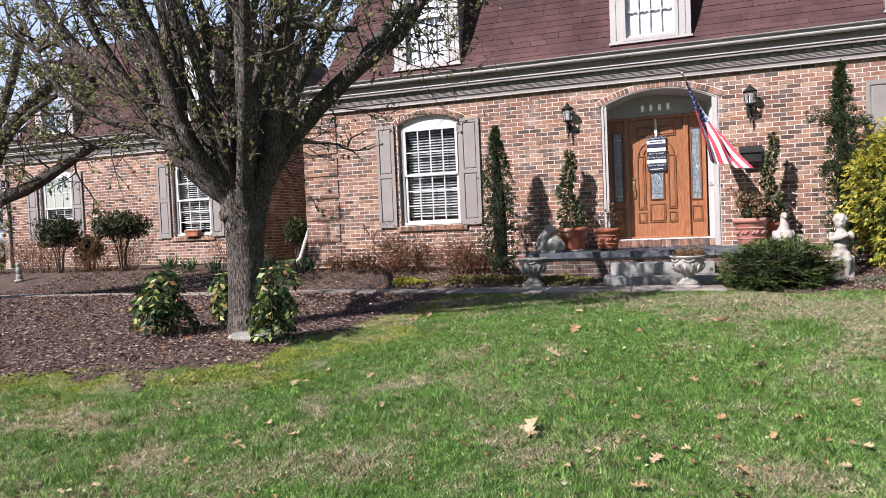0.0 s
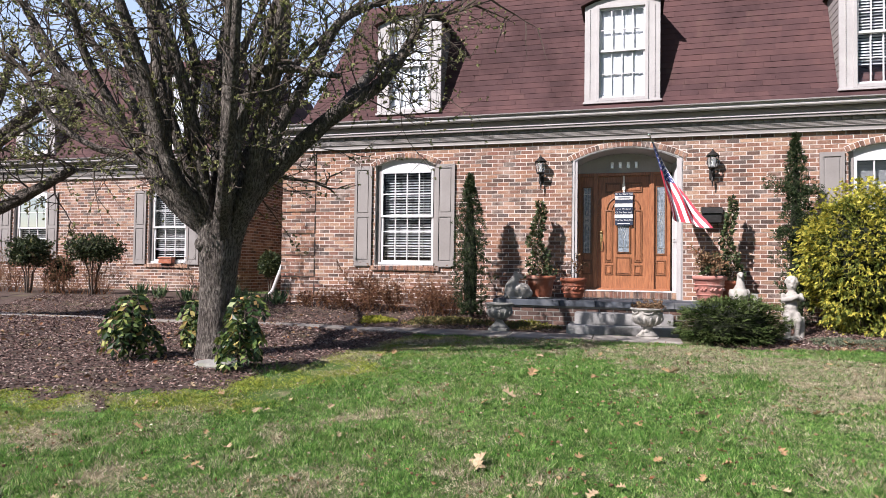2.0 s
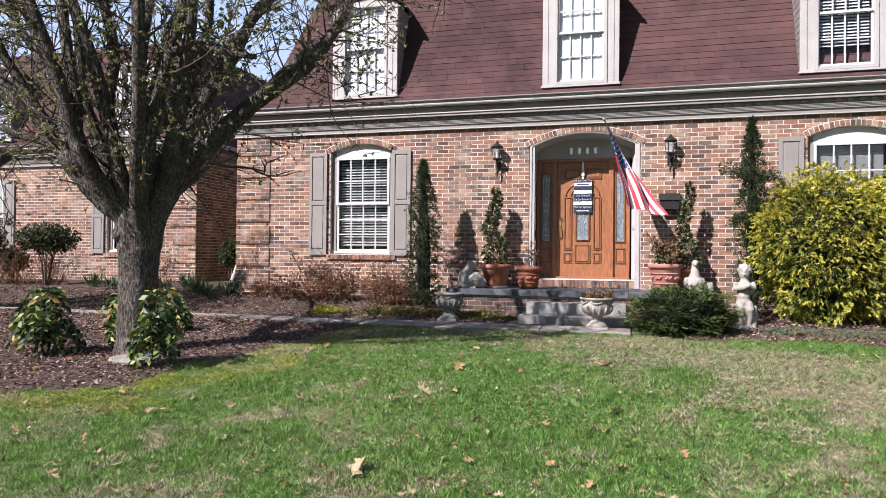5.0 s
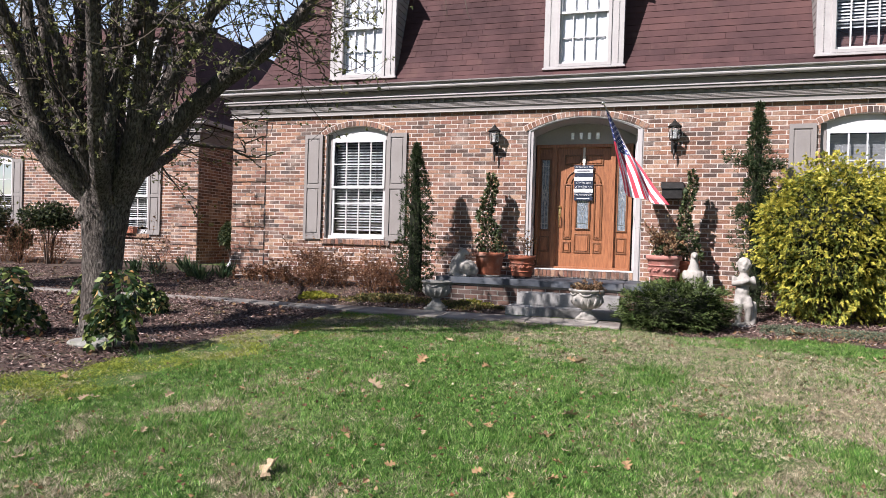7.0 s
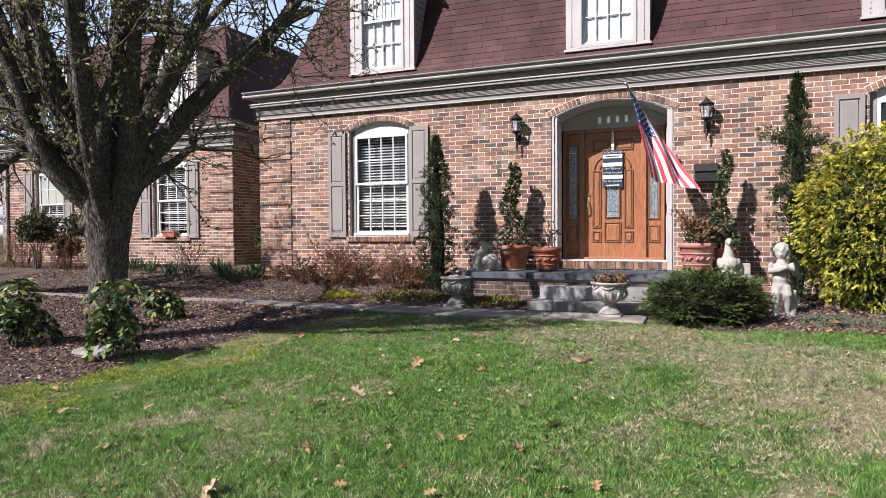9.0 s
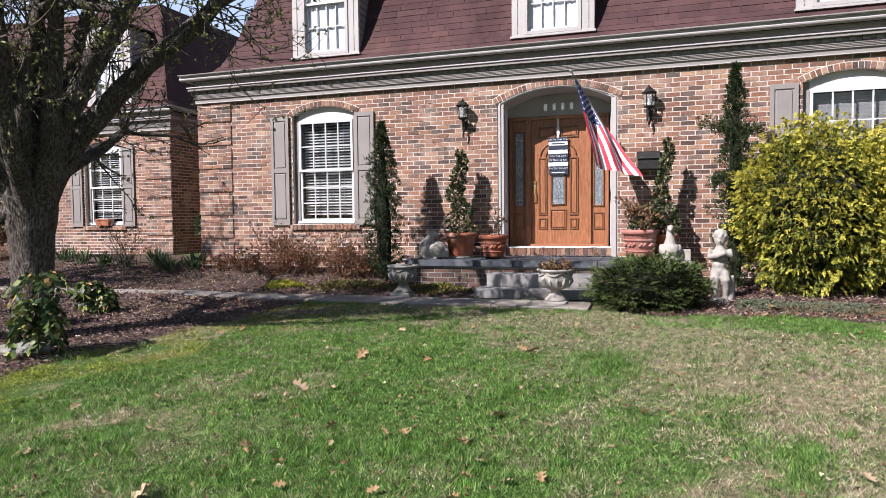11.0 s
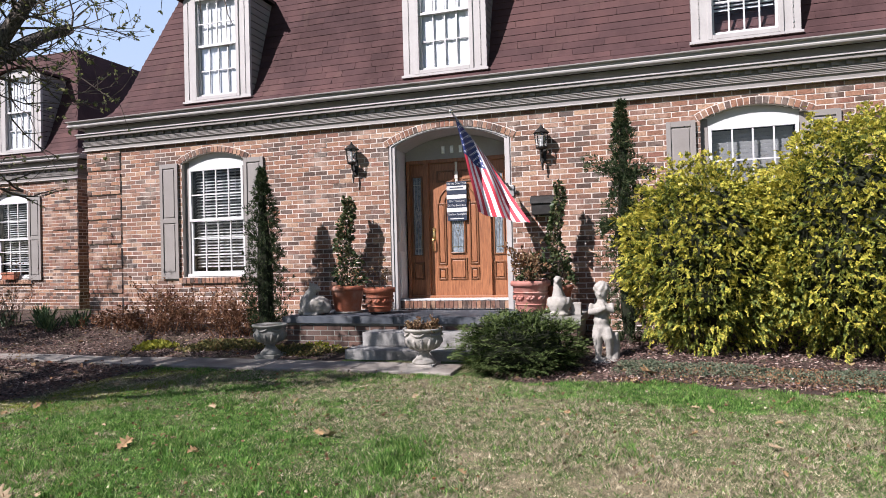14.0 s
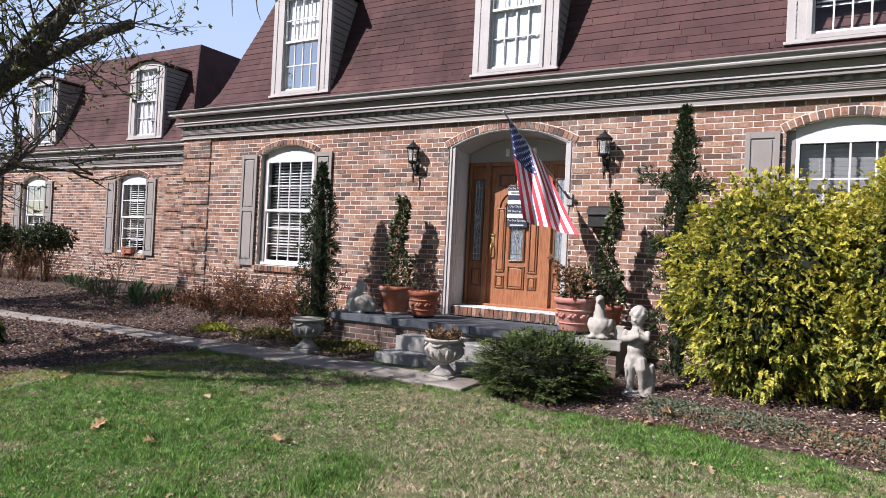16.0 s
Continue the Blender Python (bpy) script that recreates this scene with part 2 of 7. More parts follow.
# ---- ground ----
def ground_material():
    m, nt, p = material("lawn", 0.95, 0, 0.1)
    pos = nt.nodes.new("ShaderNodeNewGeometry").outputs["Position"]
    big, mid, fine = noise_tex(nt, 0.55, 4), noise_tex(nt, 3.0, 5), noise_tex(nt, 45, 4)
    grain = noise_tex(nt, 130, 3)
    green = ramp(nt, grain, [(0.36, (0.016, 0.032, 0.008)), (0.64, (0.085, 0.14, 0.034))])
    straw = ramp(nt, grain, [(0.36, (0.045, 0.042, 0.022)), (0.64, (0.30, 0.25, 0.155))])
    k = ramp(nt, math_node(nt, 'ADD', math_node(nt, 'MULTIPLY', big, 0.6), math_node(nt, 'MULTIPLY', mid, 0.4)), [(0.50, (0, 0, 0)), (0.60, (1, 1, 1))])
    nt.links.new(mix(nt, k, green, straw), p.inputs["Base Color"])
    bump(nt, p, fine, 0.8, 0.02)
    return m


LAWN = ground_material()
MULCH = pieces("mulch", [(0.0, (0.028, 0.018, 0.016)), (0.3, (0.085, 0.05, 0.042)), (0.62, (0.19, 0.115, 0.095)), (0.87, (0.29, 0.20, 0.17)), (1.0, (0.50, 0.41, 0.36))], 120, 0.95, 0.004)
SOIL = mottled("bed_soil", (0.03, 0.019, 0.014), (0.085, 0.056, 0.044), 5, 70, 0.95, depth=0.02, dirt=(0.09, 0.075, 0.04))


def sheet(name, xs, ys, mat, lift=0.0, keep=None, label="", category=""):
    X, Y = np.meshgrid(xs, ys, indexing="ij")
    V = np.stack([X, Y, ground_z(X, Y) + lift], -1).reshape(-1, 3)
    nx, ny = len(xs), len(ys)
    i = (np.arange(nx - 1)[:, None] * ny + np.arange(ny - 1)[None]).ravel()
    Q = np.stack([i, i + ny, i + ny + 1, i + 1], -1)
    if keep is not None:
        c = V[Q].mean(1)
        Q = Q[keep(c[:, 0], c[:, 1])]
    ob = np_mesh(name, V, Q, mat, label=label, kind="structure")
    ob.data.shade_smooth()
    return tagged(ob, category=category)


def spread(lo, hi, fine0, fine1, step, far):
    return np.unique(np.concatenate([np.linspace(lo, fine0, far), np.arange(fine0, fine1, step), np.linspace(fine1, hi, far)]))


sheet("ground", spread(-400, 400, -20, 12, 0.25, 14), spread(-300, 500, -4, 14, 0.25, 14), LAWN, label="patchy spring lawn of green and straw-coloured grass", category="lawn")


def pale_sky():
    m = bpy.data.materials.new("pale_sky")
    m.use_nodes = True
    nt = m.node_tree
    nt.nodes.clear()
    e, o = nt.nodes.new("ShaderNodeEmission"), nt.nodes.new("ShaderNodeOutputMaterial")
    sep = nt.nodes.new("ShaderNodeSeparateXYZ")
    nt.links.new(nt.nodes.new("ShaderNodeNewGeometry").outputs["Position"], sep.inputs[0])
    h = math_node(nt, 'MULTIPLY', sep.outputs["Z"], 1 / 400)
    nt.links.new(ramp(nt, h, [(0.0, (0.36, 0.40, 0.47)), (0.3, (0.28, 0.36, 0.48)), (1.0, (0.16, 0.26, 0.44))]), e.inputs["Color"])
    nt.links.new(e.outputs[0], o.inputs["Surface"])
    return m


# pale hazy sky far beyond the house
na, nh = 41, 9
A, Hh = np.meshgrid(np.radians(np.linspace(-95, 95, na)), np.linspace(-8, 420, nh), indexing="ij")
i = (np.arange(na - 1)[:, None] * nh + np.arange(nh - 1)[None]).ravel()
tagged(np_mesh("backdrop", np.stack([390 * np.sin(A), 390 * np.cos(A), Hh], -1).reshape(-1, 3), np.stack([i, i + nh, i + nh + 1, i + 1], -1), pale_sky(), label="pale blue hazy sky beyond the house", kind="structure"), category="sky")


def in_bed(x, y):
    wob = 0.12 * np.sin(x * 3.1) + 0.08 * np.sin(x * 7.3 + 1)
    left = (x < -3.2) & (y > bed_edge(x) + wob) & (x > -22)
    foot = (x < -1.1) & (y > 9.5 + wob * 0.3)
    right = (x > 0.9) & (y > 8.75 - 0.10 * (x - 2) + wob * 0.6) & (x < 9)
    return (left | foot | right) & (y < 13.3)


def bed_rim(x, y, w):
    """Within about w of the tree bed, on the side of the street and the steps."""
    near = np.zeros(np.shape(x), bool)
    for a in (0.1, 0.5, 0.9, 1.3):
        near |= (x - w * math.cos(a) < -3.2) & (y + w * math.sin(a) > bed_edge(x - w * math.cos(a)))
    return near & (y < 8.75)


def bare_rim(x, y):
    ragged = 0.30 + 0.40 * np.sin(x * 2.3 + 1.1 * np.sin(y * 2.9)) * np.sin(y * 3.7 + 0.8 * np.sin(x * 5.1)) + 0.2 * np.sin(x * 9.7 + y * 8.3)
    return (x < -2.5) & (y > bed_edge(x) - ragged) & (y < 8.2)


sheet("mulch_bed", np.arange(-22, 9, 0.06), np.arange(2.5, 13.3, 0.06), SOIL, 0.006, lambda x, y: in_bed(x, y) | bare_rim(x, y), "dark shredded bark mulch bed round tree and house", "mulch bed")

# ---- the house ----
C = -0.25                      # middle of the front door
COURSE, BRICK_L, JOINT = 0.0733, 0.215, 0.0130
XL, XR = -7.08, 6.60           # ends of the main front wall
WXL, WXR = -17.8, -9.42        # ends of the wing's front wall
BASE, TOP = 0.55, 4.16         # brickwork from below grade to the frieze
WIN_X, WWIN_X = (-4.40, 3.90), (-11.42, -15.82)


def arch_z(x, c, half, spring, rise):
    """Height of a segmental arch over x."""
    r = (half * half + rise * rise) / (2 * rise)
    return spring + rise - r + math.sqrt(max(r * r - (x - c) ** 2, 0))


# openings: middle, half width, foot, spring of the arch, rise
WINS = [(c, 0.64, 1.82, 3.77, 0.15) for c in WIN_X]
DOOR = (C, 0.955, 1.20, 3.76, 0.23)
MAIN_OPEN = WINS + [DOOR]
WING_OPEN = [(c, 0.58, 1.80, 3.68, 0.14) for c in WWIN_X]


def wall_back(name, x0, x1, y, depth, z0, z1, openings, mat, label):
    """The mortar body of a wall, with its openings through it."""
    bm, edge = bmesh.new(), x0
    for c, h, foot, spring, rise in sorted(openings):
        box(bm, edge, c - h, y, y + depth, z0, z1)
        box(bm, c - h, c + h, y, y + depth, z0, foot)
        for i in range(14):
            a, b = c - h + i * h / 7, c - h + (i + 1) * h / 7
            box(bm, a, b, y, y + depth, arch_z((a + b) / 2, c, h, spring, rise), z1)
        edge = c + h
    box(bm, edge, x1, y, y + depth, z0, z1)
    return tagged(part(name, bm, mat, None, label, kind="structure"), category="wall")


BRICK_BOX = ((0, 1, 3, 2), (4, 6, 7, 5), (0, 4, 5, 1), (2, 3, 7, 6), (0, 2, 6, 4), (1, 5, 7, 3))


def brick_rows(x0, x1, z0, z1, openings, ring=0.100, rng=None):
    """Bricks in running bond: x from and to, z from and to, how far each stands out."""
    out, row, z = [], 0, z0
    while z + COURSE <= z1 + 0.02:
        cuts = []
        for c, h, foot, spring, rise in openings:
            zm = z + COURSE / 2
            if zm > foot - 0.02 and zm < spring + rise + ring:
                if zm < spring:
                    cuts.append((c - h, c + h))
                else:
                    xs = [c - h - 0.03 + i * 0.01 for i in range(int((2 * h + 0.06) / 0.01) + 1)]
                    ins = [x for x in xs if arch_z(min(max(x, c - h), c + h), c, h, spring, rise) + ring > zm]
                    if ins:
                        cuts.append((ins[0], ins[-1]))
        x = x0 - (BRICK_L / 2 if row % 2 else 0)
        while x < x1:
            spans = [(max(x, x0), min(x + BRICK_L - JOINT, x1))]
            for a, b in cuts:
                nxt = []
                for p, q in spans:
                    if q <= a or p >= b:
                        nxt.append((p, q))
                    else:
                        nxt += [(p, a)] if p < a else []
                        nxt += [(b, q)] if q > b else []
                spans = nxt
            for p, q in spans:
                if q - p > 0.025:
                    j = rng.uniform(-0.0016, 0.0016)
                    out.append((p + rng.uniform(0, 0.003), q - rng.uniform(0, 0.003), z + j, z + j + COURSE - JOINT - rng.uniform(0, 0.002), rng.uniform(-0.002, 0.003)))
            x += BRICK_L
        z, row = z + COURSE, row + 1
    return out


def lay(name, rows, y, mat, parent, m=None, near=None, proud=None):
    """Lay bricks on the plane y: those within near as single objects, the rest as one mesh."""
    V, Q, units = [], [], {}
    for p, q, z0, z1, s in rows:
        d = s + (proud((p + q) / 2, (z0 + z1) / 2) if proud else 0)
        if near and near((p + q) / 2, (z0 + z1) / 2):
            key = round(q - p, 2)
            if key not in units:
                bm = bmesh.new()
                box(bm, -key / 2, key / 2, -0.0035, 0.02, -(COURSE - JOINT) / 2, (COURSE - JOINT) / 2)
                me = bpy.data.meshes.new(name)
                bmesh.ops.recalc_face_normals(bm, faces=bm.faces)
                bm.to_mesh(me)
                bm.free()
                me.materials.append(mat)
                units[key] = me
            ob = new(name, units[key])
            ob.parent = parent
            ob.location = ((p + q) / 2, y - d, (z0 + z1) / 2)
            continue
        k = len(V)
        V += [(x, yy, z) for x in (p, q) for yy in (y - 0.0035 - d, y + 0.02) for z in (z0, z1)]
        Q += [[k + i for i in f] for f in BRICK_BOX]
    V = np.array(V)
    if m is not None:
        V = V @ np.array(m.to_3x3()).T + np.array(m.translation)
    return np_mesh("brickwork", V, Q, mat, parent, kind="stuff")


def voussoirs(c, h, spring, rise, y, parent, ring=0.105, out=0.006):
    """The ring of bricks on edge over an arched opening."""
    r = (h * h + rise * rise) / (2 * rise)
    a0 = math.asin(min(h / r, 1)) + 0.02
    n = int(2 * a0 * (r + ring / 2) / 0.072)
    bm = bmesh.new()
    w = r * 2 * a0 / n - 0.011
    box(bm, -w / 2, w / 2, -0.009 - out, 0.06, 0, ring - 0.014)
    me = bpy.data.meshes.new("arch_brick")
    bmesh.ops.recalc_face_normals(bm, faces=bm.faces)
    bm.to_mesh(me)
    bm.free()
    me.materials.append(BRICK)
    bed, rows = bmesh.new(), []
    for i in range(2 * n + 1):
        a = -a0 + i * a0 / n
        rows.append([bed.verts.new((c + q * math.sin(a), yy, spring + rise - r + q * math.cos(a))) for q, yy in ((r, y - 0.007), (r + ring + 0.004, y - 0.007), (r + ring + 0.004, y + 0.05), (r, y + 0.05))])
    for p0, p1 in zip(rows, rows[1:]):
        for k in range(4):
            bed.faces.new((p0[k], p0[(k + 1) % 4], p1[(k + 1) % 4], p1[k]))
    bed.faces.new(rows[0])
    bed.faces.new(rows[-1][::-1])
    part("arch_mortar", bed, MORTAR, parent)
    for i in range(n):
        a = -a0 + (i + 0.5) * 2 * a0 / n
        ob = new("arch_brick", me)
        ob.parent = parent
        ob.matrix_local = Matrix.Translation((c + r * math.sin(a), y, spring + rise - r + r * math.cos(a))) @ Matrix.Rotation(a, 4, 'Y') @ Matrix.Translation((0, 0, 0.006))


def quoin(x0, x1):
    def f(x, z):
        k = (z - 0.62) % (6 * COURSE)
        return 0.024 if x0 < x < x1 and k > COURSE else 0.0
    return f


rng = random.Random(4)
wall_main = wall_back("wall_main", XL, XR, F, 0.28, BASE, TOP + 0.2, MAIN_OPEN, MORTAR, "brown and tan brick front wall with pale mortar")
wall_wing = wall_back("wall_wing", WXL, WXR, WF, 0.28, BASE, TOP + 0.12, WING_OPEN, MORTAR, "brown and tan brick wall of the side wing")
lay("brick", brick_rows(XL + 0.745, XR, 0.62, TOP, MAIN_OPEN, rng=rng), F, BRICK, wall_main, near=lambda x, z: -2.72 < x < -1.30 and z > 1.25)
lay("brick", brick_rows(WXL, WXR - 0.745, 0.62, TOP - 0.08, WING_OPEN, rng=rng), WF, BRICK, wall_wing, near=lambda x, z: -11.0 < x < WXR - 0.745 and z > 1.25)
for x0, x1, y, w in ((XL, XL + 0.74, F, wall_main), (WXR - 0.74, WXR, WF, wall_wing)):
    lay("brick", brick_rows(x0, x1, 0.62, TOP - 0.02, [], rng=rng), y, BRICK, w, proud=quoin(x0 - 1, x1 + 1))
    for i in range(8):
        z0 = 0.62 + (6 * i + 1) * COURSE
        if z0 < 3.9:
            bm = bmesh.new()
            box(bm, x0 + 0.001, x1 - 0.001, y - 0.022, y + 0.01, z0 - 0.004, min(z0 + 5 * COURSE - JOINT + 0.004, 4.10))
            part("quoin_bed", bm, MORTAR, w)
for o in MAIN_OPEN:
    voussoirs(o[0], o[1], o[3], o[4], F, wall_main)
for o in WING_OPEN:
    voussoirs(o[0], o[1], o[3], o[4], WF, wall_wing)
BACK = 21.0


def side_wall(name, x, y0, y1, facing, label):
    """A brick wall that runs away from the street at x and faces left (-1) or right (1)."""
    bm = bmesh.new()
    box(bm, min(x, x - facing * 0.28), max(x, x - facing * 0.28), y0, y1, BASE, TOP + 0.1)
    w = tagged(part(name, bm, MORTAR, None, label, kind="structure"), category="wall")
    m = Matrix.Translation((x, 0, 0)) @ Matrix.Rotation(radians(90), 4, 'Z')
    rows = brick_rows(y0 - 0.28, min(y1, y0 + 5.0), 0.62, TOP - 0.06, [], rng=rng)
    if facing > 0:
        lay("brick", rows, 0.0, BRICK, w, m)
    else:
        lay("brick", [(-q, -p, a, b, s) for p, q, a, b, s in rows], 0.0, BRICK, w, Matrix.Translation((x, 0, 0)) @ Matrix.Rotation(radians(-90), 4, 'Z'))
    return w


side_wall("wall_wing_side", WXR, WF + 0.28, BACK, 1, "shaded brick end wall of the side wing")
side_wall("wall_main_side", XL, F + 0.28, BACK, -1, "shaded brick end wall of the main house")
for nm, x0, x1, y0, y1 in (("wall_back", WXL, XR, BACK, BACK + 0.25), ("wall_right_end", XR - 0.28, XR, F + 0.28, BACK), ("wall_left_end", WXL, WXL + 0.28, WF + 0.28, BACK), ("wall_link", WXR, XL, 16.2, 16.45)):
    bm = bmesh.new()
    box(bm, x0, x1, y0, y1, BASE, TOP + 0.2)
    tagged(part(nm, bm, BRICK_DEEP, None, "plain brick wall", kind="structure"), category="wall")

# mansard roof: inward distance from the eaves and height
PK = [0.0, 0.17, 0.37, 0.51, 0.63, 0.745, 0.885, 1.045, 1.225, 1.405, 1.485]
PZ = [4.64, 4.665, 4.74, 4.88, 5.12, 5.42, 5.84, 6.28, 6.80, 7.30, 7.51]
ARC = [0.0]
for i in range(1, len(PK)):
    ARC.append(ARC[-1] + math.hypot(PK[i] - PK[i - 1], PZ[i] - PZ[i - 1]))


def roof_kz(s, off=0.0):
    k, z = np.interp(s, ARC, PK), np.interp(s, ARC, PZ)
    k2, z2 = np.interp(min(s + 0.02, ARC[-1]), ARC, PK), np.interp(min(s + 0.02, ARC[-1]), ARC, PZ)
    k1, z1 = np.interp(max(s - 0.02, 0), ARC, PK), np.interp(max(s - 0.02, 0), ARC, PZ)
    d = math.hypot(k2 - k1, z2 - z1)
    return k - off * (z2 - z1) / d, z + off * (k2 - k1) / d


def mansard(name, xl, xr, y0, y1, dz, near, label):
    """A steep flared roof on four sides with a flat top, and its shingles on the street side."""
    bm, loops = bmesh.new(), []
    for k, z in zip(PK, PZ):
        loops.append([bm.verts.new(v) for v in ((xl + k, y0 + k, z + dz), (xr - k, y0 + k, z + dz), (xr - k, y1 - k, z + dz), (xl + k, y1 - k, z + dz))])
    for a, b in zip(loops, loops[1:]):
        for j in range(4):
            bm.faces.new((a[j], a[(j + 1) % 4], b[(j + 1) % 4], b[j]))
    bm.faces.new(loops[-1])
    bm.faces.new(loops[0][::-1])
    roof = tagged(part(name, bm, SHINGLE, None, label, kind="structure"), category="roof")
    step, V, Q, units = 0.128, [], [], {}
    n, r = int(ARC[-1] / step), random.Random(9)
    for i in range(n):
        s0, s1 = i * step, min((i + 1) * step + 0.03, ARC[-1])
        ka, za = roof_kz(s0, 0.011 + r.uniform(0, 0.002))
        kb, zb = roof_kz(s1, 0.003)
        kc, zc = roof_kz(s0, 0.0)
        km = max(ka, kb)
        x = xl + km + (0 if i % 2 else -0.16) - r.uniform(0, 0.3)
        while x < xr - km:
            w = r.choice((0.3, 0.3, 0.6, 0.9))
            a, b = max(x, xl + km - 0.01), min(x + w - 0.005, xr - km + 0.01)
            x += w
            if b - a < 0.03:
                continue
            ko, zo = r.uniform(-0.002, 0.003), 0
            v = [(a, y0 + ka - ko, za + dz), (b, y0 + ka - ko, za + dz), (b, y0 + kb, zb + dz), (a, y0 + kb, zb + dz), (a, y0 + kc, zc + dz), (b, y0 + kc, zc + dz)]
            q = [(0, 1, 2, 3), (4, 5, 1, 0), (4, 0, 3, 3), (5, 2, 1, 1)]
            if near and near(a, b, za) and len(units) < 300:
                me = bpy.data.meshes.new("shingle")
                me.from_pydata(v, [], [(0, 1, 2, 3), (4, 5, 1, 0), (4, 0, 3), (5, 2, 1)])
                me.materials.append(SHINGLE)
                ob = new("shingle", me)
                ob.parent = roof
                units[len(units)] = ob
                continue
            k = len(V)
            V += v
            Q += [(k, k + 1, k + 2, k + 3), (k + 4, k + 5, k + 1, k)]
    np_mesh("shingles", V, Q, SHINGLE, roof, kind="stuff")
    return roof


EAVE, WEAVE = 11.24, 13.19
mansard("roof_main", XL - 0.2, XR + 0.2, EAVE, BACK + 0.2, 0.0, lambda a, b, z: a > -3.8 and b < 3.3 and z < 5.7, "steep mansard roof of worn dark maroon shingles")
mansard("roof_wing", WXL - 0.2, WXR + 0.2, WEAVE, BACK + 0.1, -0.12, lambda a, b, z: False, "steep mansard roof of dark maroon shingles on the wing")


# cornice: frieze, dentils, soffit, gutter
def cornice(name, xl, xr, y, dz, left, right, label):
    c = thing(name, label, "cornice", kind="structure")
    a, b = xl - 0.02, xr + 0.02
    def run(nm, mat, y0, y1, z0, z1, ext, bev=0.004):
        bm = bmesh.new()
        box(bm, a - ext, b + ext, y - y0, y - y1, z0 + dz, z1 + dz, bev)
        if right:
            box(bm, b + ext - (y0 - y1), b + ext, y - y1 + 0.002, y + 4.5, z0 + dz, z1 + dz)
        if left:
            box(bm, a - ext, a - ext + (y0 - y1), y - y1 + 0.002, y + 4.5, z0 + dz, z1 + dz)
        part(nm, bm, mat, c)
    run("frieze_board", TAUPE, 0.035, -0.05, 4.13, 4.30, 0.02)
    run("frieze_foot", CREAM, 0.062, 0.0, 4.118, 4.134, 0.045)
    run("frieze_moulding", TAUPE, 0.060, 0.0, 4.205, 4.218, 0.04)
    run("frieze_reed", TAUPE, 0.050, 0.0, 4.232, 4.243, 0.03)
    run("frieze_reed", TAUPE, 0.050, 0.0, 4.252, 4.263, 0.03)
    run("bed_moulding", TAUPE, 0.055, 0.0, 4.272, 4.298, 0.04)
    run("dentil_back", TAUPE, 0.03, 0.0, 4.30, 4.36, 0.015)
    run("crown_moulding", TAUPE, 0.125, 0.0, 4.356, 4.40, 0.11)
    run("crown_lip", CREAM, 0.145, 0.0, 4.404, 4.425, 0.13)
    run("fascia_board", TAUPE, 0.03, -0.2, 4.425, 4.55, 0.015)
    # gutter: an ogee trough with a bright lip
    bm = bmesh.new()
    prof = [(0.0, 4.535), (0.055, 4.535), (0.085, 4.548), (0.092, 4.566), (0.080, 4.580), (0.062, 4.594), (0.058, 4.622), (0.118, 4.630), (0.122, 4.644), (0.108, 4.648), (0.0, 4.626)]
    rings = []
    for x in (a - 0.24, b + 0.24):
        rings.append([bm.verts.new((x, y - 0.12 - d, z + dz)) for d, z in prof])
    for j in range(len(prof) - 1):
        bm.faces.new((rings[0][j], rings[1][j], rings[1][j + 1], rings[0][j + 1]))
    bm.faces.new(rings[0])
    bm.faces.new(rings[1][::-1])
    for on, x0, x1 in ((left, a - 0.24, a - 0.12), (right, b + 0.12, b + 0.24)):
        if on:
            box(bm, x0, x1, y - 0.12, y + 4.5, 4.55 + dz, 4.64 + dz)
    part("gutter", bm, GUTTER, c, "off-white metal gutter with a rounded lip")
    me = bpy.data.meshes.new("dentil")
    bm = bmesh.new()
    box(bm, -0.042, 0.042, -0.072, -0.028, 4.302, 4.352, 0.003)
    bm.to_mesh(me)
    bm.free()
    me.materials.append(TAUPE)
    n = int((b - a) / 0.165)
    for i in range(n):
        ob = new("dentil", me)
        ob.parent = c
        ob.location = (a + 0.06 + i * 0.165, y, dz)
    return c


cornice("cornice_main", XL, XR, F, 0.0, True, False, "taupe moulded cornice with dentils under a pale gutter")
cornice("cornice_wing", WXL, WXR, WF, -0.12, False, True, "taupe moulded cornice with dentils on the wing")


# ---- windows ----
def frame_rect(bm, x0, x1, z0, z1, w, y0, y1, bev=0.003):
    box(bm, x0, x0 + w, y0, y1, z0, z1, bev)
    box(bm, x1 - w, x1, y0, y1, z0, z1, bev)
    box(bm, x0 + w, x1 - w, y0, y1, z0, z0 + w, bev)
    box(bm, x0 + w, x1 - w, y0, y1, z1 - w, z1, bev)


def sash(parent, x0, x1, z0, z1, y, cols, rows, mat=None):
    bm = bmesh.new()
    frame_rect(bm, x0, x1, z0, z1, 0.042, y, y + 0.035)
    s = part("sash", bm, mat or WHITE, parent)
    for i in range(1, cols):
        bm = bmesh.new()
        x = x0 + 0.042 + (x1 - x0 - 0.084) * i / cols
        box(bm, x - 0.010, x + 0.010, y + 0.006, y + 0.03, z0 + 0.042, z1 - 0.042)
        part("muntin", bm, mat or WHITE, s)
    for i in range(1, rows):
        bm = bmesh.new()
        z = z0 + 0.042 + (z1 - z0 - 0.084) * i / rows
        box(bm, x0 + 0.042, x1 - 0.042, y + 0.007, y + 0.029, z - 0.010, z + 0.010)
        part("muntin", bm, mat or WHITE, s)
    g = part("pane", pane_sheet(x0 + 0.04, x1 - 0.04, z0 + 0.04, z1 - 0.04, y + 0.018), GLASS, s, "clear window glass")
    g.visible_shadow = False
    return s


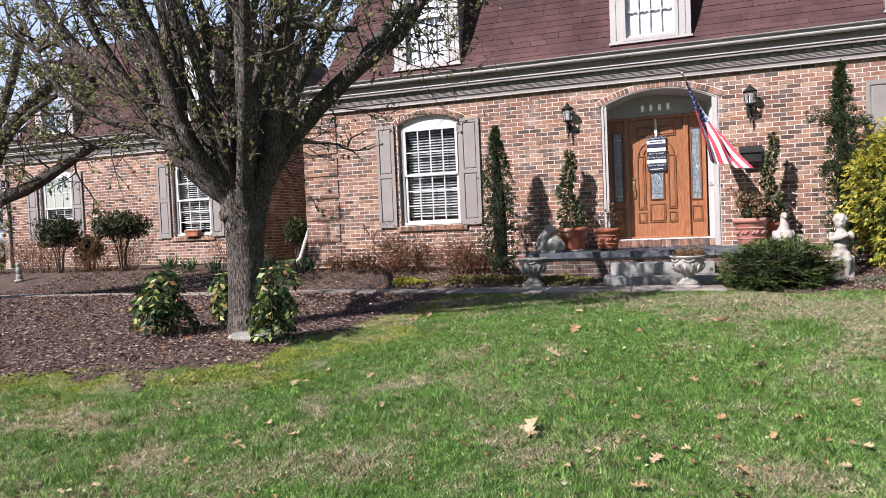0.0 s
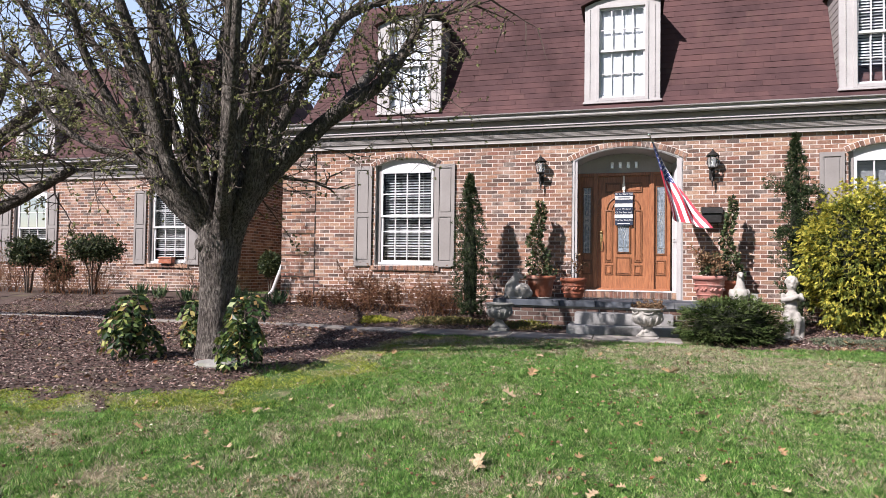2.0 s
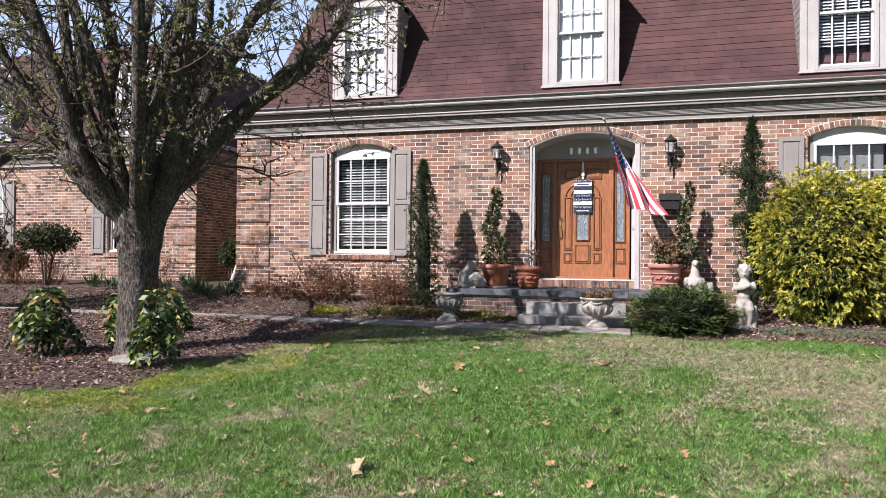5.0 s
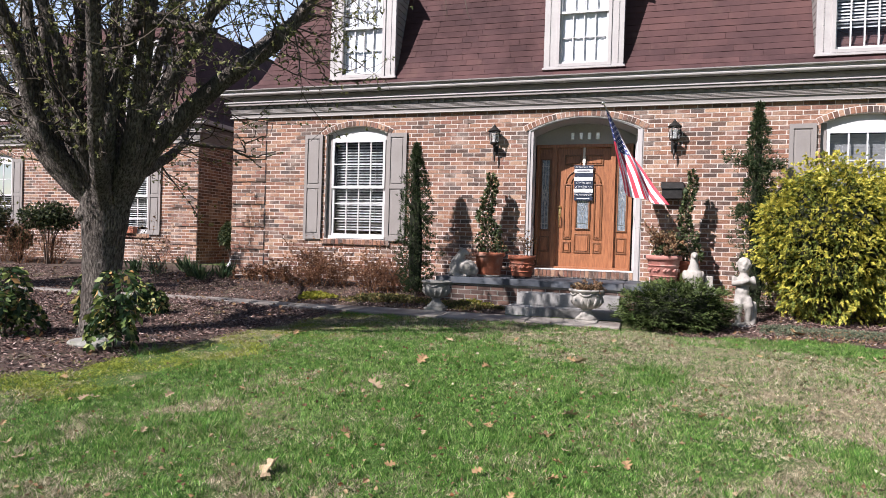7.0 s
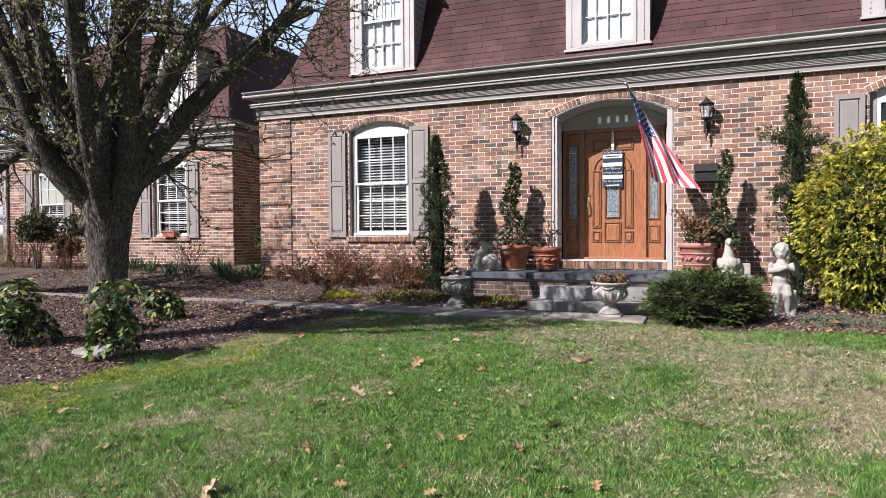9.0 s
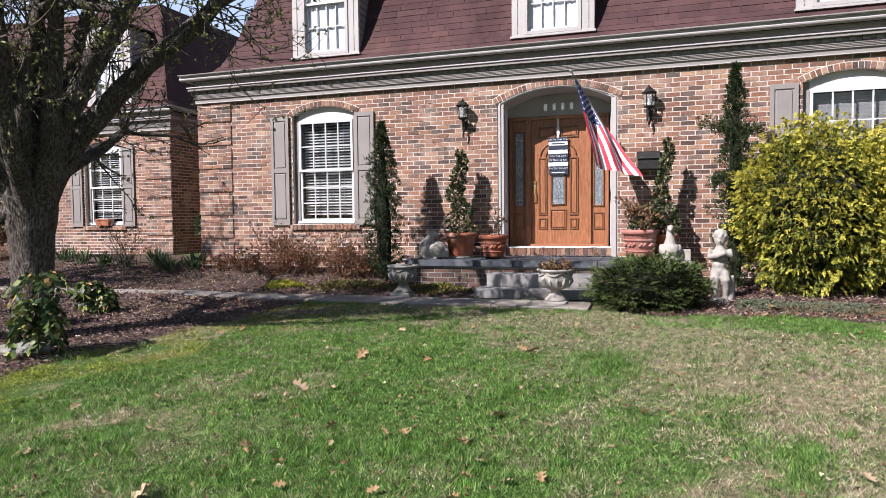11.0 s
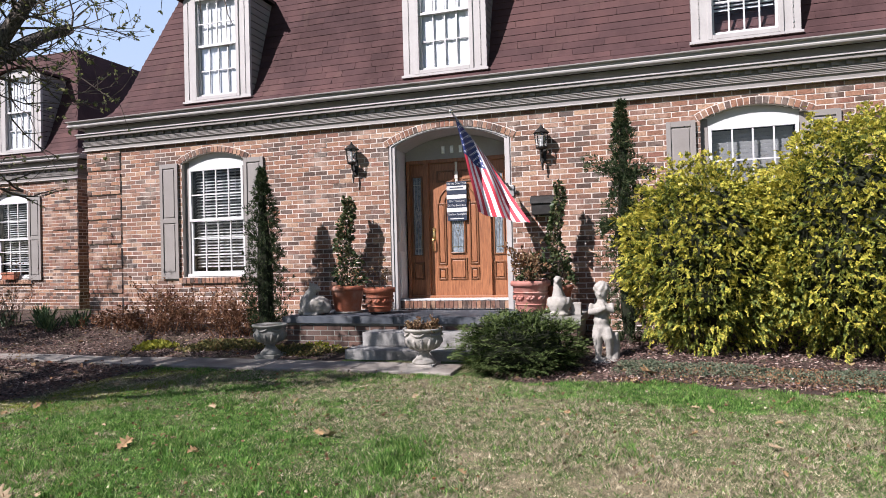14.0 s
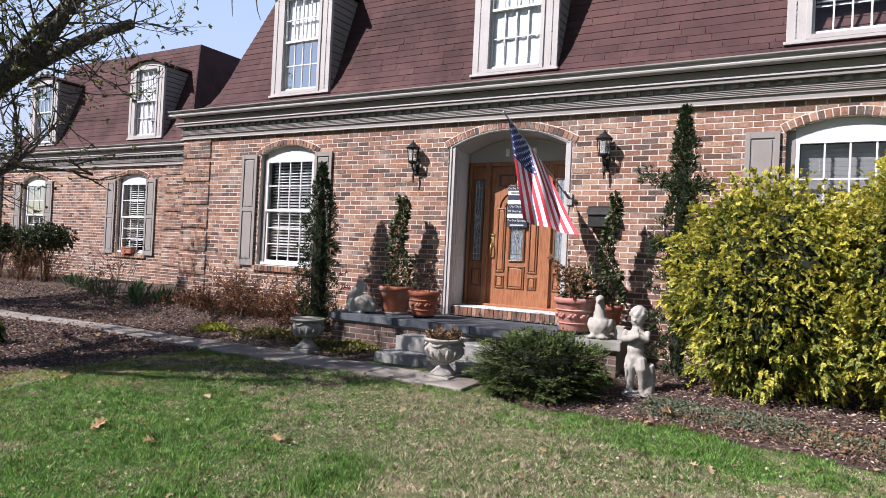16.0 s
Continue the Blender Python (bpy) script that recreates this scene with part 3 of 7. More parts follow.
def blinds(parent, x0, x1, z0, z1, y, tilt, gap=0.052):
    bm = bmesh.new()
    box(bm, -(x1 - x0) / 2, (x1 - x0) / 2, -0.026, 0.026, -0.0012, 0.0012)
    me = bpy.data.meshes.new("slat")
    bm.to_mesh(me)
    bm.free()
    me.materials.append(BLIND)
    b = new("blind")
    b.parent = parent
    n = int((z1 - z0) / gap)
    for i in range(n):
        ob = new("slat", me)
        ob.parent = b
        ob.matrix_local = pose((x0 + x1) / 2, y, z0 + (i + 0.5) * gap, tilt, 0, 0)
    for f in (0.2, 0.8):
        bm = bmesh.new()
        tube(bm, [(x0 + (x1 - x0) * f, y, z0), (x0 + (x1 - x0) * f, y, z1)], 0.003, 5)
        part("cord", bm, BLIND, b)
    return b


def arch_panel(bm, c, h, z0, spring, rise, y0, y1, inset=0.0, n=14):
    """A board with a curved top."""
    f = [bm.verts.new((c - h, y0, z0)), bm.verts.new((c + h, y0, z0))] + [bm.verts.new((c + h - 2 * h * i / n, y0, arch_z(c + h - 2 * h * i / n, c, h, spring, rise) - inset)) for i in range(n + 1)]
    face = bm.faces.new(f)
    out = bmesh.ops.extrude_face_region(bm, geom=[face])
    bmesh.ops.translate(bm, vec=(0, y1 - y0, 0), verts=[v for v in out["geom"] if isinstance(v, bmesh.types.BMVert)])


def shutter(name, x0, x1, z0, z1, y, label, group):
    s = thing(name, label, "shutter", ((x0 + x1) / 2, y, z0), group)
    h, w = z1 - z0, x1 - x0
    bm = bmesh.new()
    st = 0.058
    for a, b in ((-w / 2, -w / 2 + st), (w / 2 - st, w / 2)):
        box(bm, a, b, -0.045, -0.012, 0, h, 0.003)
    for a, b in ((0, 0.10), (h * 0.485, h * 0.485 + 0.075), (h - 0.075, h)):
        box(bm, -w / 2 + st, w / 2 - st, -0.044, -0.012, a, b, 0.003)
    part("shutter_frame", bm, TAUPE, s)
    for a, b in ((0.10, h * 0.485), (h * 0.485 + 0.075, h - 0.075)):
        bm = bmesh.new()
        box(bm, -w / 2 + st - 0.005, w / 2 - st + 0.005, -0.028, -0.014, a - 0.005, b + 0.005)
        box(bm, -w / 2 + st + 0.022, w / 2 - st - 0.022, -0.040, -0.020, a + 0.022, b - 0.022, 0.008)
        part("raised_panel", bm, TAUPE, s)
    return s


def window(name, o, y, label, half, z0, mid, z1, tilt):
    c, h, foot, spring, rise = o
    w = thing(name, label, "window", kind="structure")
    bm = bmesh.new()
    for sx in (-1, 1):
        xa, xb = sorted((c + sx * h, c + sx * (half + 0.004)))
        box(bm, xa, xb, y + 0.075, y + 0.14, foot, spring + 0.02, 0.003)
    part("brickmould", bm, TAUPE, w, "taupe painted moulding beside the sash")
    bm = bmesh.new()
    arch_panel(bm, c, h, z1, spring, rise, y + 0.078, y + 0.12)
    part("head_panel", bm, WHITE, w, "off-white curved panel over the sash")
    sash(w, c - half, c + half, mid - 0.02, z1, y + 0.055, 4 if half > 0.5 else 3, 2)
    sash(w, c - half, c + half, z0, mid + 0.022, y + 0.092, 4 if half > 0.5 else 3, 3)
    bm = bmesh.new()
    box(bm, c - half - 0.03, c + half + 0.03, y + 0.02, y + 0.13, z0 - 0.045, z0, 0.005)
    part("window_sill", bm, WHITE, w)
    blinds(w, c - half + 0.05, c + half - 0.05, z0 + 0.10, z1 - 0.03, y + 0.20, tilt)
    # near-black box: the dimness of the room is in its colour
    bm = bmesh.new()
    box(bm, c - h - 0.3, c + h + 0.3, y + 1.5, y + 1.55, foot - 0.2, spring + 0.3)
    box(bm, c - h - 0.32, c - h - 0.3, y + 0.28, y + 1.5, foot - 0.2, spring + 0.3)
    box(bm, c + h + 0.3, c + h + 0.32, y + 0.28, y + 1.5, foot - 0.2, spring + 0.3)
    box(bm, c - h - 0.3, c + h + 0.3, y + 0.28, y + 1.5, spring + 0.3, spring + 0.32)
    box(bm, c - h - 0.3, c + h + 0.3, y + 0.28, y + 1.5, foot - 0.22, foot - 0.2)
    part("room", bm, DARK, w, "near-black box standing for the dim room behind the blinds")
    # sloping sill of bricks on edge
    s = thing("brick_sill", "brick sill course under a window", "window sill", kind="structure")
    n = int((2 * h + 0.12) / 0.074)
    for i in range(n):
        bm = bmesh.new()
        x = c - h - 0.06 + i * (2 * h + 0.12) / n
        box(bm, x, x + (2 * h + 0.12) / n - 0.01, y - 0.045, y + 0.02, foot - 0.10, foot - 0.01)
        part("sill_brick", bm, BRICK, s)
    bm = bmesh.new()
    box(bm, c - h - 0.06, c + h + 0.06, y - 0.036, y + 0.02, foot - 0.098, foot - 0.014)
    part("sill_mortar", bm, MORTAR, s)
    return w


for i, o in enumerate(WINS):
    c = o[0]
    window(f"window_{i + 1}", o, F, "white double-hung window with grilles and blinds", 0.54, 1.875, 2.79, 3.675, (33, -62)[i])
    g = "shutters of the main house"
    shutter("shutter", c - 1.07, c - 0.70, 1.80, 3.775, F, "taupe panelled wooden shutter beside a window", g)
    shutter("shutter", c + 0.625, c + 0.995, 1.80, 3.775, F, "taupe panelled wooden shutter beside a window", g)
for i, o in enumerate(WING_OPEN):
    c = o[0]
    window(f"window_{i + 3}", o, WF, "white double-hung window of the wing with blinds", 0.48, 1.86, 2.72, 3.58, 28)
    g = "shutters of the wing"
    shutter("shutter", c - 1.0, c - 0.64, 1.78, 3.66, WF, "taupe panelled wooden shutter on the wing", g)
    shutter("shutter", c + 0.58, c + 0.94, 1.78, 3.66, WF, "taupe panelled wooden shutter on the wing", g)


# ---- dormers ----
def dormer(name, c, y, zb, roof_y, roof_dz, label, dark_low=False):
    d = thing(name, label, "dormer", kind="structure")
    half, h, sp, rise = 0.67, 1.79, 1.80, 0.16
    # cheeks back to the slope of the roof
    for sx in (-1, 1):
        bm = bmesh.new()
        for i in range(15):
            z0, z1 = zb + i * 0.12, zb + (i + 1) * 0.12
            yb = roof_y + np.interp(z0 - roof_dz, PZ, PK) + 0.08
            if yb > y + 0.12:
                xa, xb = sorted((c + sx * (half - 0.03), c + sx * (half - 0.012 + 0.004)))
                box(bm, xa, xb, y + 0.05, yb, z0, z1 - 0.016)
        part("cheek", bm, TAUPE, d, "taupe lap siding on the dormer side")
    # face: casing with an arched head, open for the sash
    sw = 0.43
    bm = bmesh.new()
    box(bm, c - half, c - sw, y, y + 0.06, zb, zb + sp, 0.006)
    box(bm, c + sw, c + half, y, y + 0.06, zb, zb + sp, 0.006)
    arch_panel(bm, c, half, zb + h - 0.02, zb + sp, rise, y + 0.001, y + 0.06)
    part("casing", bm, CREAM, d)
    bm = bmesh.new()
    frame_rect(bm, c - sw - 0.035, c + sw + 0.035, zb + 0.02, zb + h + 0.02, 0.06, y - 0.02, y + 0.05, 0.006)
    part("inner_casing", bm, CREAM, d)
    for sx in (-1, 1):
        for i in range(26):
            bm = bmesh.new()
            z = zb + 0.06 + i * 0.066
            box(bm, c + sx * 0.575 - 0.006, c + sx * 0.575 + 0.006, y - 0.012, y + 0.01, z, z + 0.045)
            part("bead", bm, CREAM, d)
    bm = bmesh.new()
    box(bm, c - half - 0.025, c + half + 0.025, y - 0.03, y + 0.08, zb - 0.022, zb + 0.016, 0.006)
    part("dormer_sill", bm, CREAM, d)
    # curved hood
    bm = bmesh.new()
    n, top, r = 16, [], half + 0.07
    for k, yy in ((0, y - 0.08), (1, y + 1.0)):
        top.append([[bm.verts.new((c - r + 2 * r * i / n, yy, arch_z(c - r + 2 * r * i / n, c, r, zb + sp + dz, rise + 0.02))) for i in range(n + 1)] for dz in (0.0, 0.055)])
    for i in range(n):
        for lay_ in (0, 1):
            q = (top[0][lay_][i], top[0][lay_][i + 1], top[1][lay_][i + 1], top[1][lay_][i])
            bm.faces.new(q if lay_ else q[::-1])
        for e in (0, 1):
            bm.faces.new((top[e][0][i], top[e][0][i + 1], top[e][1][i + 1], top[e][1][i]))
    for i in (0, n):
        bm.faces.new((top[0][0][i], top[0][1][i], top[1][1][i], top[1][0][i]))
    part("hood", bm, SHINGLE, d, "curved dark shingled hood")
    w = sw - 0.012
    sash(d, c - w, c + w, zb + 0.94, zb + h - 0.03, y + 0.02, 4, 2)
    sash(d, c - w, c + w, zb + 0.085, zb + 0.985, y + 0.052, 4, 2)
    if dark_low:
        blinds(d, c - w + 0.05, c + w - 0.05, zb + 0.42, zb + h - 0.06, y + 0.13, 50)
    else:
        bm = bmesh.new()
        vs = []
        for i in range(41):
            x = c - w + 2 * w * i / 40
            vs.append((bm.verts.new((x, y + 0.098 + 0.004 * math.sin(i * 1.3), zb + 0.05)), bm.verts.new((x, y + 0.098 + 0.004 * math.sin(i * 1.3), zb + h))))
        for a, b in zip(vs, vs[1:]):
            bm.faces.new((a[0], b[0], b[1], a[1]))
        part("curtain", bm, CURTAIN, d, "white sheer curtain", smooth=True)
    # near-black sheet for the unlit room, dark by its colour
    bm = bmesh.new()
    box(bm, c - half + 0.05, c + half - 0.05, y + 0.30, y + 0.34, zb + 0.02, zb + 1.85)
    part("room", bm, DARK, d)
    return d


for i, c in enumerate((-4.46, -0.34, 3.87)):
    dormer(f"dormer_{i + 1}", c, 11.68, 4.868, EAVE, 0.0, "cream dormer with a curved hood and a white sash window", i == 2)
for i, c in enumerate((-11.39, -16.0)):
    dormer(f"dormer_{i + 4}", c, 13.63, 4.748, WEAVE, -0.12, "cream dormer of the wing with a white sash window")

# ---- entrance ----
def wood(name, dark, light):
    m, nt, p = material(name, 0.42, 0, 0.45)
    g = noise_tex(nt, 9, 6, stretch=(9, 9, 0.7))
    f = noise_tex(nt, 60, 4, stretch=(8, 8, 0.5))
    v = math_node(nt, 'ADD', math_node(nt, 'MULTIPLY', g, 0.7), math_node(nt, 'MULTIPLY', f, 0.3))
    nt.links.new(ramp(nt, v, [(0.35, dark), (0.62, light)]), p.inputs["Base Color"])
    bump(nt, p, f, 0.25, 0.001)
    return m


OAK = wood("stained_oak", (0.15, 0.052, 0.022), (0.325, 0.132, 0.056))
OAK_EDGE = wood("oak_moulding", (0.09, 0.032, 0.012), (0.19, 0.078, 0.03))
BRASS = mottled("brass", (0.62, 0.44, 0.18), (0.78, 0.60, 0.30), 20, 90, 0.28, 1.0)
LEADED = mottled("leaded_glass", (0.05, 0.065, 0.08), (0.28, 0.32, 0.36), 22, 120, 0.12, 0, 0.6, 0.004)
NICKEL = mottled("zinc_came", (0.55, 0.53, 0.48), (0.7, 0.68, 0.62), 10, 90, 0.3, 1.0)
STONE = mottled("cast_stone", (0.24, 0.22, 0.192), (0.38, 0.355, 0.32), 9, 70, 0.9, depth=0.004, dirt=(0.27, 0.25, 0.21))
AGED = mottled("mossy_stone", (0.15, 0.147, 0.13), (0.27, 0.26, 0.235), 9, 70, 0.92, depth=0.005, dirt=(0.16, 0.16, 0.125))
TERRA = mottled("terracotta", (0.22, 0.066, 0.035), (0.34, 0.115, 0.06), 6, 50, 0.75, depth=0.002, dirt=(0.36, 0.22, 0.17))
TERRA_PALE = mottled("rose_terracotta", (0.29, 0.115, 0.09), (0.39, 0.18, 0.145), 6, 50, 0.8, depth=0.002, dirt=(0.5, 0.36, 0.31))
POTSOIL = mottled("potting_soil", (0.03, 0.02, 0.014), (0.07, 0.05, 0.036), 20, 80, 0.95, depth=0.01)

DC, DY, DH = -0.30, 12.04, 0.83
alcove = thing("door_surround", "taupe panelled arched recess round the front door", "door surround", kind="structure")
bm = bmesh.new()
c, h, foot, spring, rise = DOOR
for sx in (-1, 1):
    x0, x1 = sorted((c + sx * h, c + sx * (h - 0.10)))
    box(bm, x0, x1, F + 0.012, F + 0.10, 1.27, spring, 0.006)
    x0, x1 = sorted((c + sx * (h - 0.02), c + sx * (h - 0.05)))
    box(bm, x0, x1, F - 0.006, F + 0.05, 1.27, spring, 0.004)
n = 24
for k, (hi, lo, y0, y1) in enumerate(((0.0, 0.10, F + 0.012, F + 0.10), (0.02, 0.05, F - 0.006, F + 0.05))):
    ring = []
    for i in range(n + 1):
        u = -1 + 2 * i / n
        row = []
        for ins in (hi, lo):
            hh = h - ins
            z = arch_z(c + u * hh, c, hh, spring, rise - ins * 0.25)
            row += [bm.verts.new((c + u * hh, y, z)) for y in (y0, y1)]
        ring.append(row)
    for a, b in zip(ring, ring[1:]):
        for q in ((0, 1), (1, 3), (3, 2), (2, 0)):
            bm.faces.new((a[q[0]], a[q[1]], b[q[1]], b[q[0]]))
part("casing", bm, CREAM, alcove, "pale painted arched casing")
bm = bmesh.new()
hb = DH + 0.03
ring = []
for i in range(n + 1):
    u = -1 + 2 * i / n
    ring.append([bm.verts.new((c + u * (h - 0.07), F + 0.09, arch_z(c + u * (h - 0.07), c, h - 0.07, spring - 0.02, rise))),
                 bm.verts.new((DC + u * hb, DY, arch_z(DC + u * hb, DC, hb, spring - 0.02, rise)))])
for a, b in zip(ring, ring[1:]):
    bm.faces.new((a[0], a[1], b[1], b[0]))
part("soffit", bm, CREAM, alcove, smooth=True)
for sx in (-1, 1):
    bm = bmesh.new()
    xa, xb = c + sx * (h - 0.07), DC + sx * hb
    v = [bm.verts.new(p) for p in ((xa, F + 0.09, 1.27), (xb, DY, 1.27), (xb, DY, spring - 0.01), (xa, F + 0.09, spring - 0.01))]
    bm.faces.new(v)
    j = part("jamb_lining", bm, WHITE, alcove)
    ang = math.atan2(xb - xa, DY - F - 0.09)
    for z0, z1 in ((1.42, 2.16), (2.30, 3.62)):
        bm = bmesh.new()
        box(bm, -0.014, 0.014, 0.10, 0.40, z0, z1, 0.010)
        box(bm, -0.022, 0.022, 0.14, 0.36, z0 + 0.04, z1 - 0.04, 0.008)
        p = part("jamb_panel", bm, WHITE, j)
        p.matrix_local = Matrix.Translation((xa, F + 0.09, 0)) @ Matrix.Rotation(-ang, 4, 'Z')
bm = bmesh.new()
arch_panel(bm, DC, hb, 3.60, spring - 0.02, rise, DY, DY + 0.05)
part("transom_panel", bm, CREAM, alcove)
# the house number, as plain pale bars
for i in range(4):
    bm = bmesh.new()
    x = DC - 0.21 + i * 0.145
    box(bm, x - 0.03, x + 0.03, DY - 0.022, DY - 0.002, 3.69, 3.81, 0.008)
    tagged(part("number_plate", bm, NICKEL, alcove, "pale metal bar of the house number"))
# near-black sheet in place of an unlit hall, its darkness painted on
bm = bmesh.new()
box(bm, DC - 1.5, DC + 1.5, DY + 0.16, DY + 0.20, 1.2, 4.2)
tagged(part("wall_behind_door", bm, DARK, None, "near-black sheet behind the front door", kind="structure"), category="wall")

door = thing("door_1", "stained oak front door with leaded glass and sidelights", "front door", kind="structure")
Z0, Z1 = 1.435, 3.60
bm = bmesh.new()
for x0, x1 in ((-DH, -DH + 0.045), (-0.545, -0.462), (0.462, 0.545), (DH - 0.045, DH)):
    box(bm, DC + x0, DC + x1, DY - 0.05, DY + 0.09, Z0, Z1, 0.005)
box(bm, DC - DH, DC + DH, DY - 0.045, DY + 0.09, Z1 - 0.055, Z1 + 0.004, 0.005)
part("door_frame", bm, OAK, door)
bm = bmesh.new()
box(bm, DC - DH, DC + DH, DY - 0.09, DY + 0.09, Z0 - 0.035, Z0 + 0.012, 0.006)
part("threshold", bm, OAK, door)
slab = None
bm = bmesh.new()
box(bm, DC - 0.46, DC + 0.46, DY + 0.005, DY + 0.05, Z0 + 0.012, Z1 - 0.056)
slab = part("door_leaf", bm, OAK, door)


def raised(x0, x1, z0, z1, y, parent):
    bm = bmesh.new()
    frame_rect(bm, x0, x1, z0, z1, 0.022, y - 0.016, y + 0.004, 0.005)
    part("panel_moulding", bm, OAK_EDGE, parent)
    bm = bmesh.new()
    box(bm, x0 + 0.034, x1 - 0.034, y - 0.012, y + 0.004, z0 + 0.034, z1 - 0.034, 0.008)
    part("raised_panel", bm, OAK, parent)


zz = Z0
for sx in (-1, 1):
    a = sorted((DC + sx * 0.19, DC + sx * 0.335))
    raised(a[0], a[1], zz + 0.50, zz + 1.47, DY + 0.003, slab)
    raised(a[0], a[1], zz + 0.26, zz + 0.45, DY + 0.003, slab)
    a = sorted((DC + sx * 0.045, DC + sx * 0.335))
    raised(a[0], a[1], zz + 1.80, zz + 1.99, DY + 0.003, slab)
raised(DC - 0.14, DC + 0.14, zz + 0.26, zz + 0.60, DY + 0.003, slab)
for rad_ in (0.205, 0.30):
    bm = bmesh.new()
    tube(bm, [(DC + rad_ * math.cos(math.pi * i / 16), DY - 0.001, zz + 1.49 + 0.82 * rad_ * math.sin(math.pi * i / 16)) for i in range(17)], 0.012, 6)
    part("arched_moulding", bm, OAK_EDGE, slab, smooth=True)


def light(x0, x1, z0, z1, y, parent, arched=False):
    """Leaded glass in an oak moulding, with a diamond pattern of cames."""
    c2, h2 = (x0 + x1) / 2, (x1 - x0) / 2
    bm = bmesh.new()
    if arched:
        path = [(x0, y - 0.012, z0), (x1, y - 0.012, z0)] + [(c2 + h2 * math.cos(math.pi * i / 10), y - 0.012, z1 - h2 + h2 * math.sin(math.pi * i / 10)) for i in range(11)] + [(x0, y - 0.012, z0)]
        tube(bm, path, 0.017, 6)
    else:
        frame_rect(bm, x0 - 0.02, x1 + 0.02, z0 - 0.02, z1 + 0.02, 0.024, y - 0.02, y + 0.004, 0.005)
    part("light_moulding", bm, OAK_EDGE, parent)
    bm = bmesh.new()
    if arched:
        vs = [bm.verts.new((x0, y - 0.006, z0)), bm.verts.new((x1, y - 0.006, z0))] + [bm.verts.new((c2 + h2 * math.cos(math.pi * i / 10), y - 0.006, z1 - h2 + h2 * math.sin(math.pi * i / 10))) for i in range(11)]
        bm.faces.new(vs)
    else:
        box(bm, x0, x1, y - 0.006, y + 0.003, z0, z1)
    part("leaded_pane", bm, LEADED, parent, "bevelled leaded glass")
    bm = bmesh.new()
    zm = (z0 + z1) / 2 - (0.1 if arched else 0)
    m = h2 * 0.55
    for p, q in (((x0 + h2 * 0.3, z0), (x0 + h2 * 0.3, z1 - 0.05)), ((x1 - h2 * 0.3, z0), (x1 - h2 * 0.3, z1 - 0.05)), ((c2, z0), (c2, zm - 0.2)), ((c2, zm + 0.2), (c2, z1)),
                 ((c2, zm + 0.2), (c2 - m, zm)), ((c2, zm + 0.2), (c2 + m, zm)), ((c2, zm - 0.2), (c2 - m, zm)), ((c2, zm - 0.2), (c2 + m, zm)),
                 ((c2, zm + 0.09), (c2 - m * 0.5, zm)), ((c2, zm + 0.09), (c2 + m * 0.5, zm)), ((c2, zm - 0.09), (c2 - m * 0.5, zm)), ((c2, zm - 0.09), (c2 + m * 0.5, zm)),
                 ((x0, z0 + 0.1), (x1, z0 + 0.1)), ((x0, z1 - 0.12), (x1, z1 - 0.12))):
        tube(bm, [(p[0], y - 0.009, p[1]), (q[0], y - 0.009, q[1])], 0.004, 5)
    part("came", bm, NICKEL, parent, "thin metal cames")


light(DC - 0.115, DC + 0.115, zz + 0.68, zz + 1.72, DY + 0.003, slab, True)
for sx in (-1, 1):
    a = sorted((DC + sx * 0.545, DC + sx * (DH - 0.045)))
    bm = bmesh.new()
    box(bm, a[0], a[1], DY + 0.005, DY + 0.05, Z0 + 0.012, Z1 - 0.056)
    s = part("sidelight", bm, OAK, door)
    light(a[0] + 0.05, a[1] - 0.05, zz + 0.66, zz + 1.90, DY + 0.003, s)
    raised(a[0] + 0.03, a[1] - 0.03, zz + 0.26, zz + 0.54, DY + 0.003, s)
# brass lock and grip
hs = part("lock_set", lathe(bmesh.new(), [(0.034, 0), (0.034, 0.01), (0.02, 0.016), (0.02, 0.03), (0.0, 0.032)], n=14), BRASS, door, "brass lock", smooth=True)
hs.matrix_local = Matrix.Translation((DC - 0.40, DY + 0.005, zz + 1.06)) @ Matrix.Rotation(radians(90), 4, 'X')
bm = bmesh.new()
box(bm, -0.024, 0.024, -0.012, 0.002, -0.03, 0.11, 0.006)
tube(bm, [(0, -0.01, 0.02), (0, -0.05, 0.0), (0, -0.06, -0.08), (0, -0.05, -0.16), (0, -0.008, -0.20)], [0.008, 0.011, 0.012, 0.010, 0.008], 8)
lathe(bm, [(0.02, -0.005), (0.024, 0.0), (0.02, 0.005)], 0, -0.006, -0.20, 10)
g = part("door_handle", bm, BRASS, door, "brass grip handle", smooth=True)
g.location = (DC - 0.40, DY + 0.004, zz + 0.92)

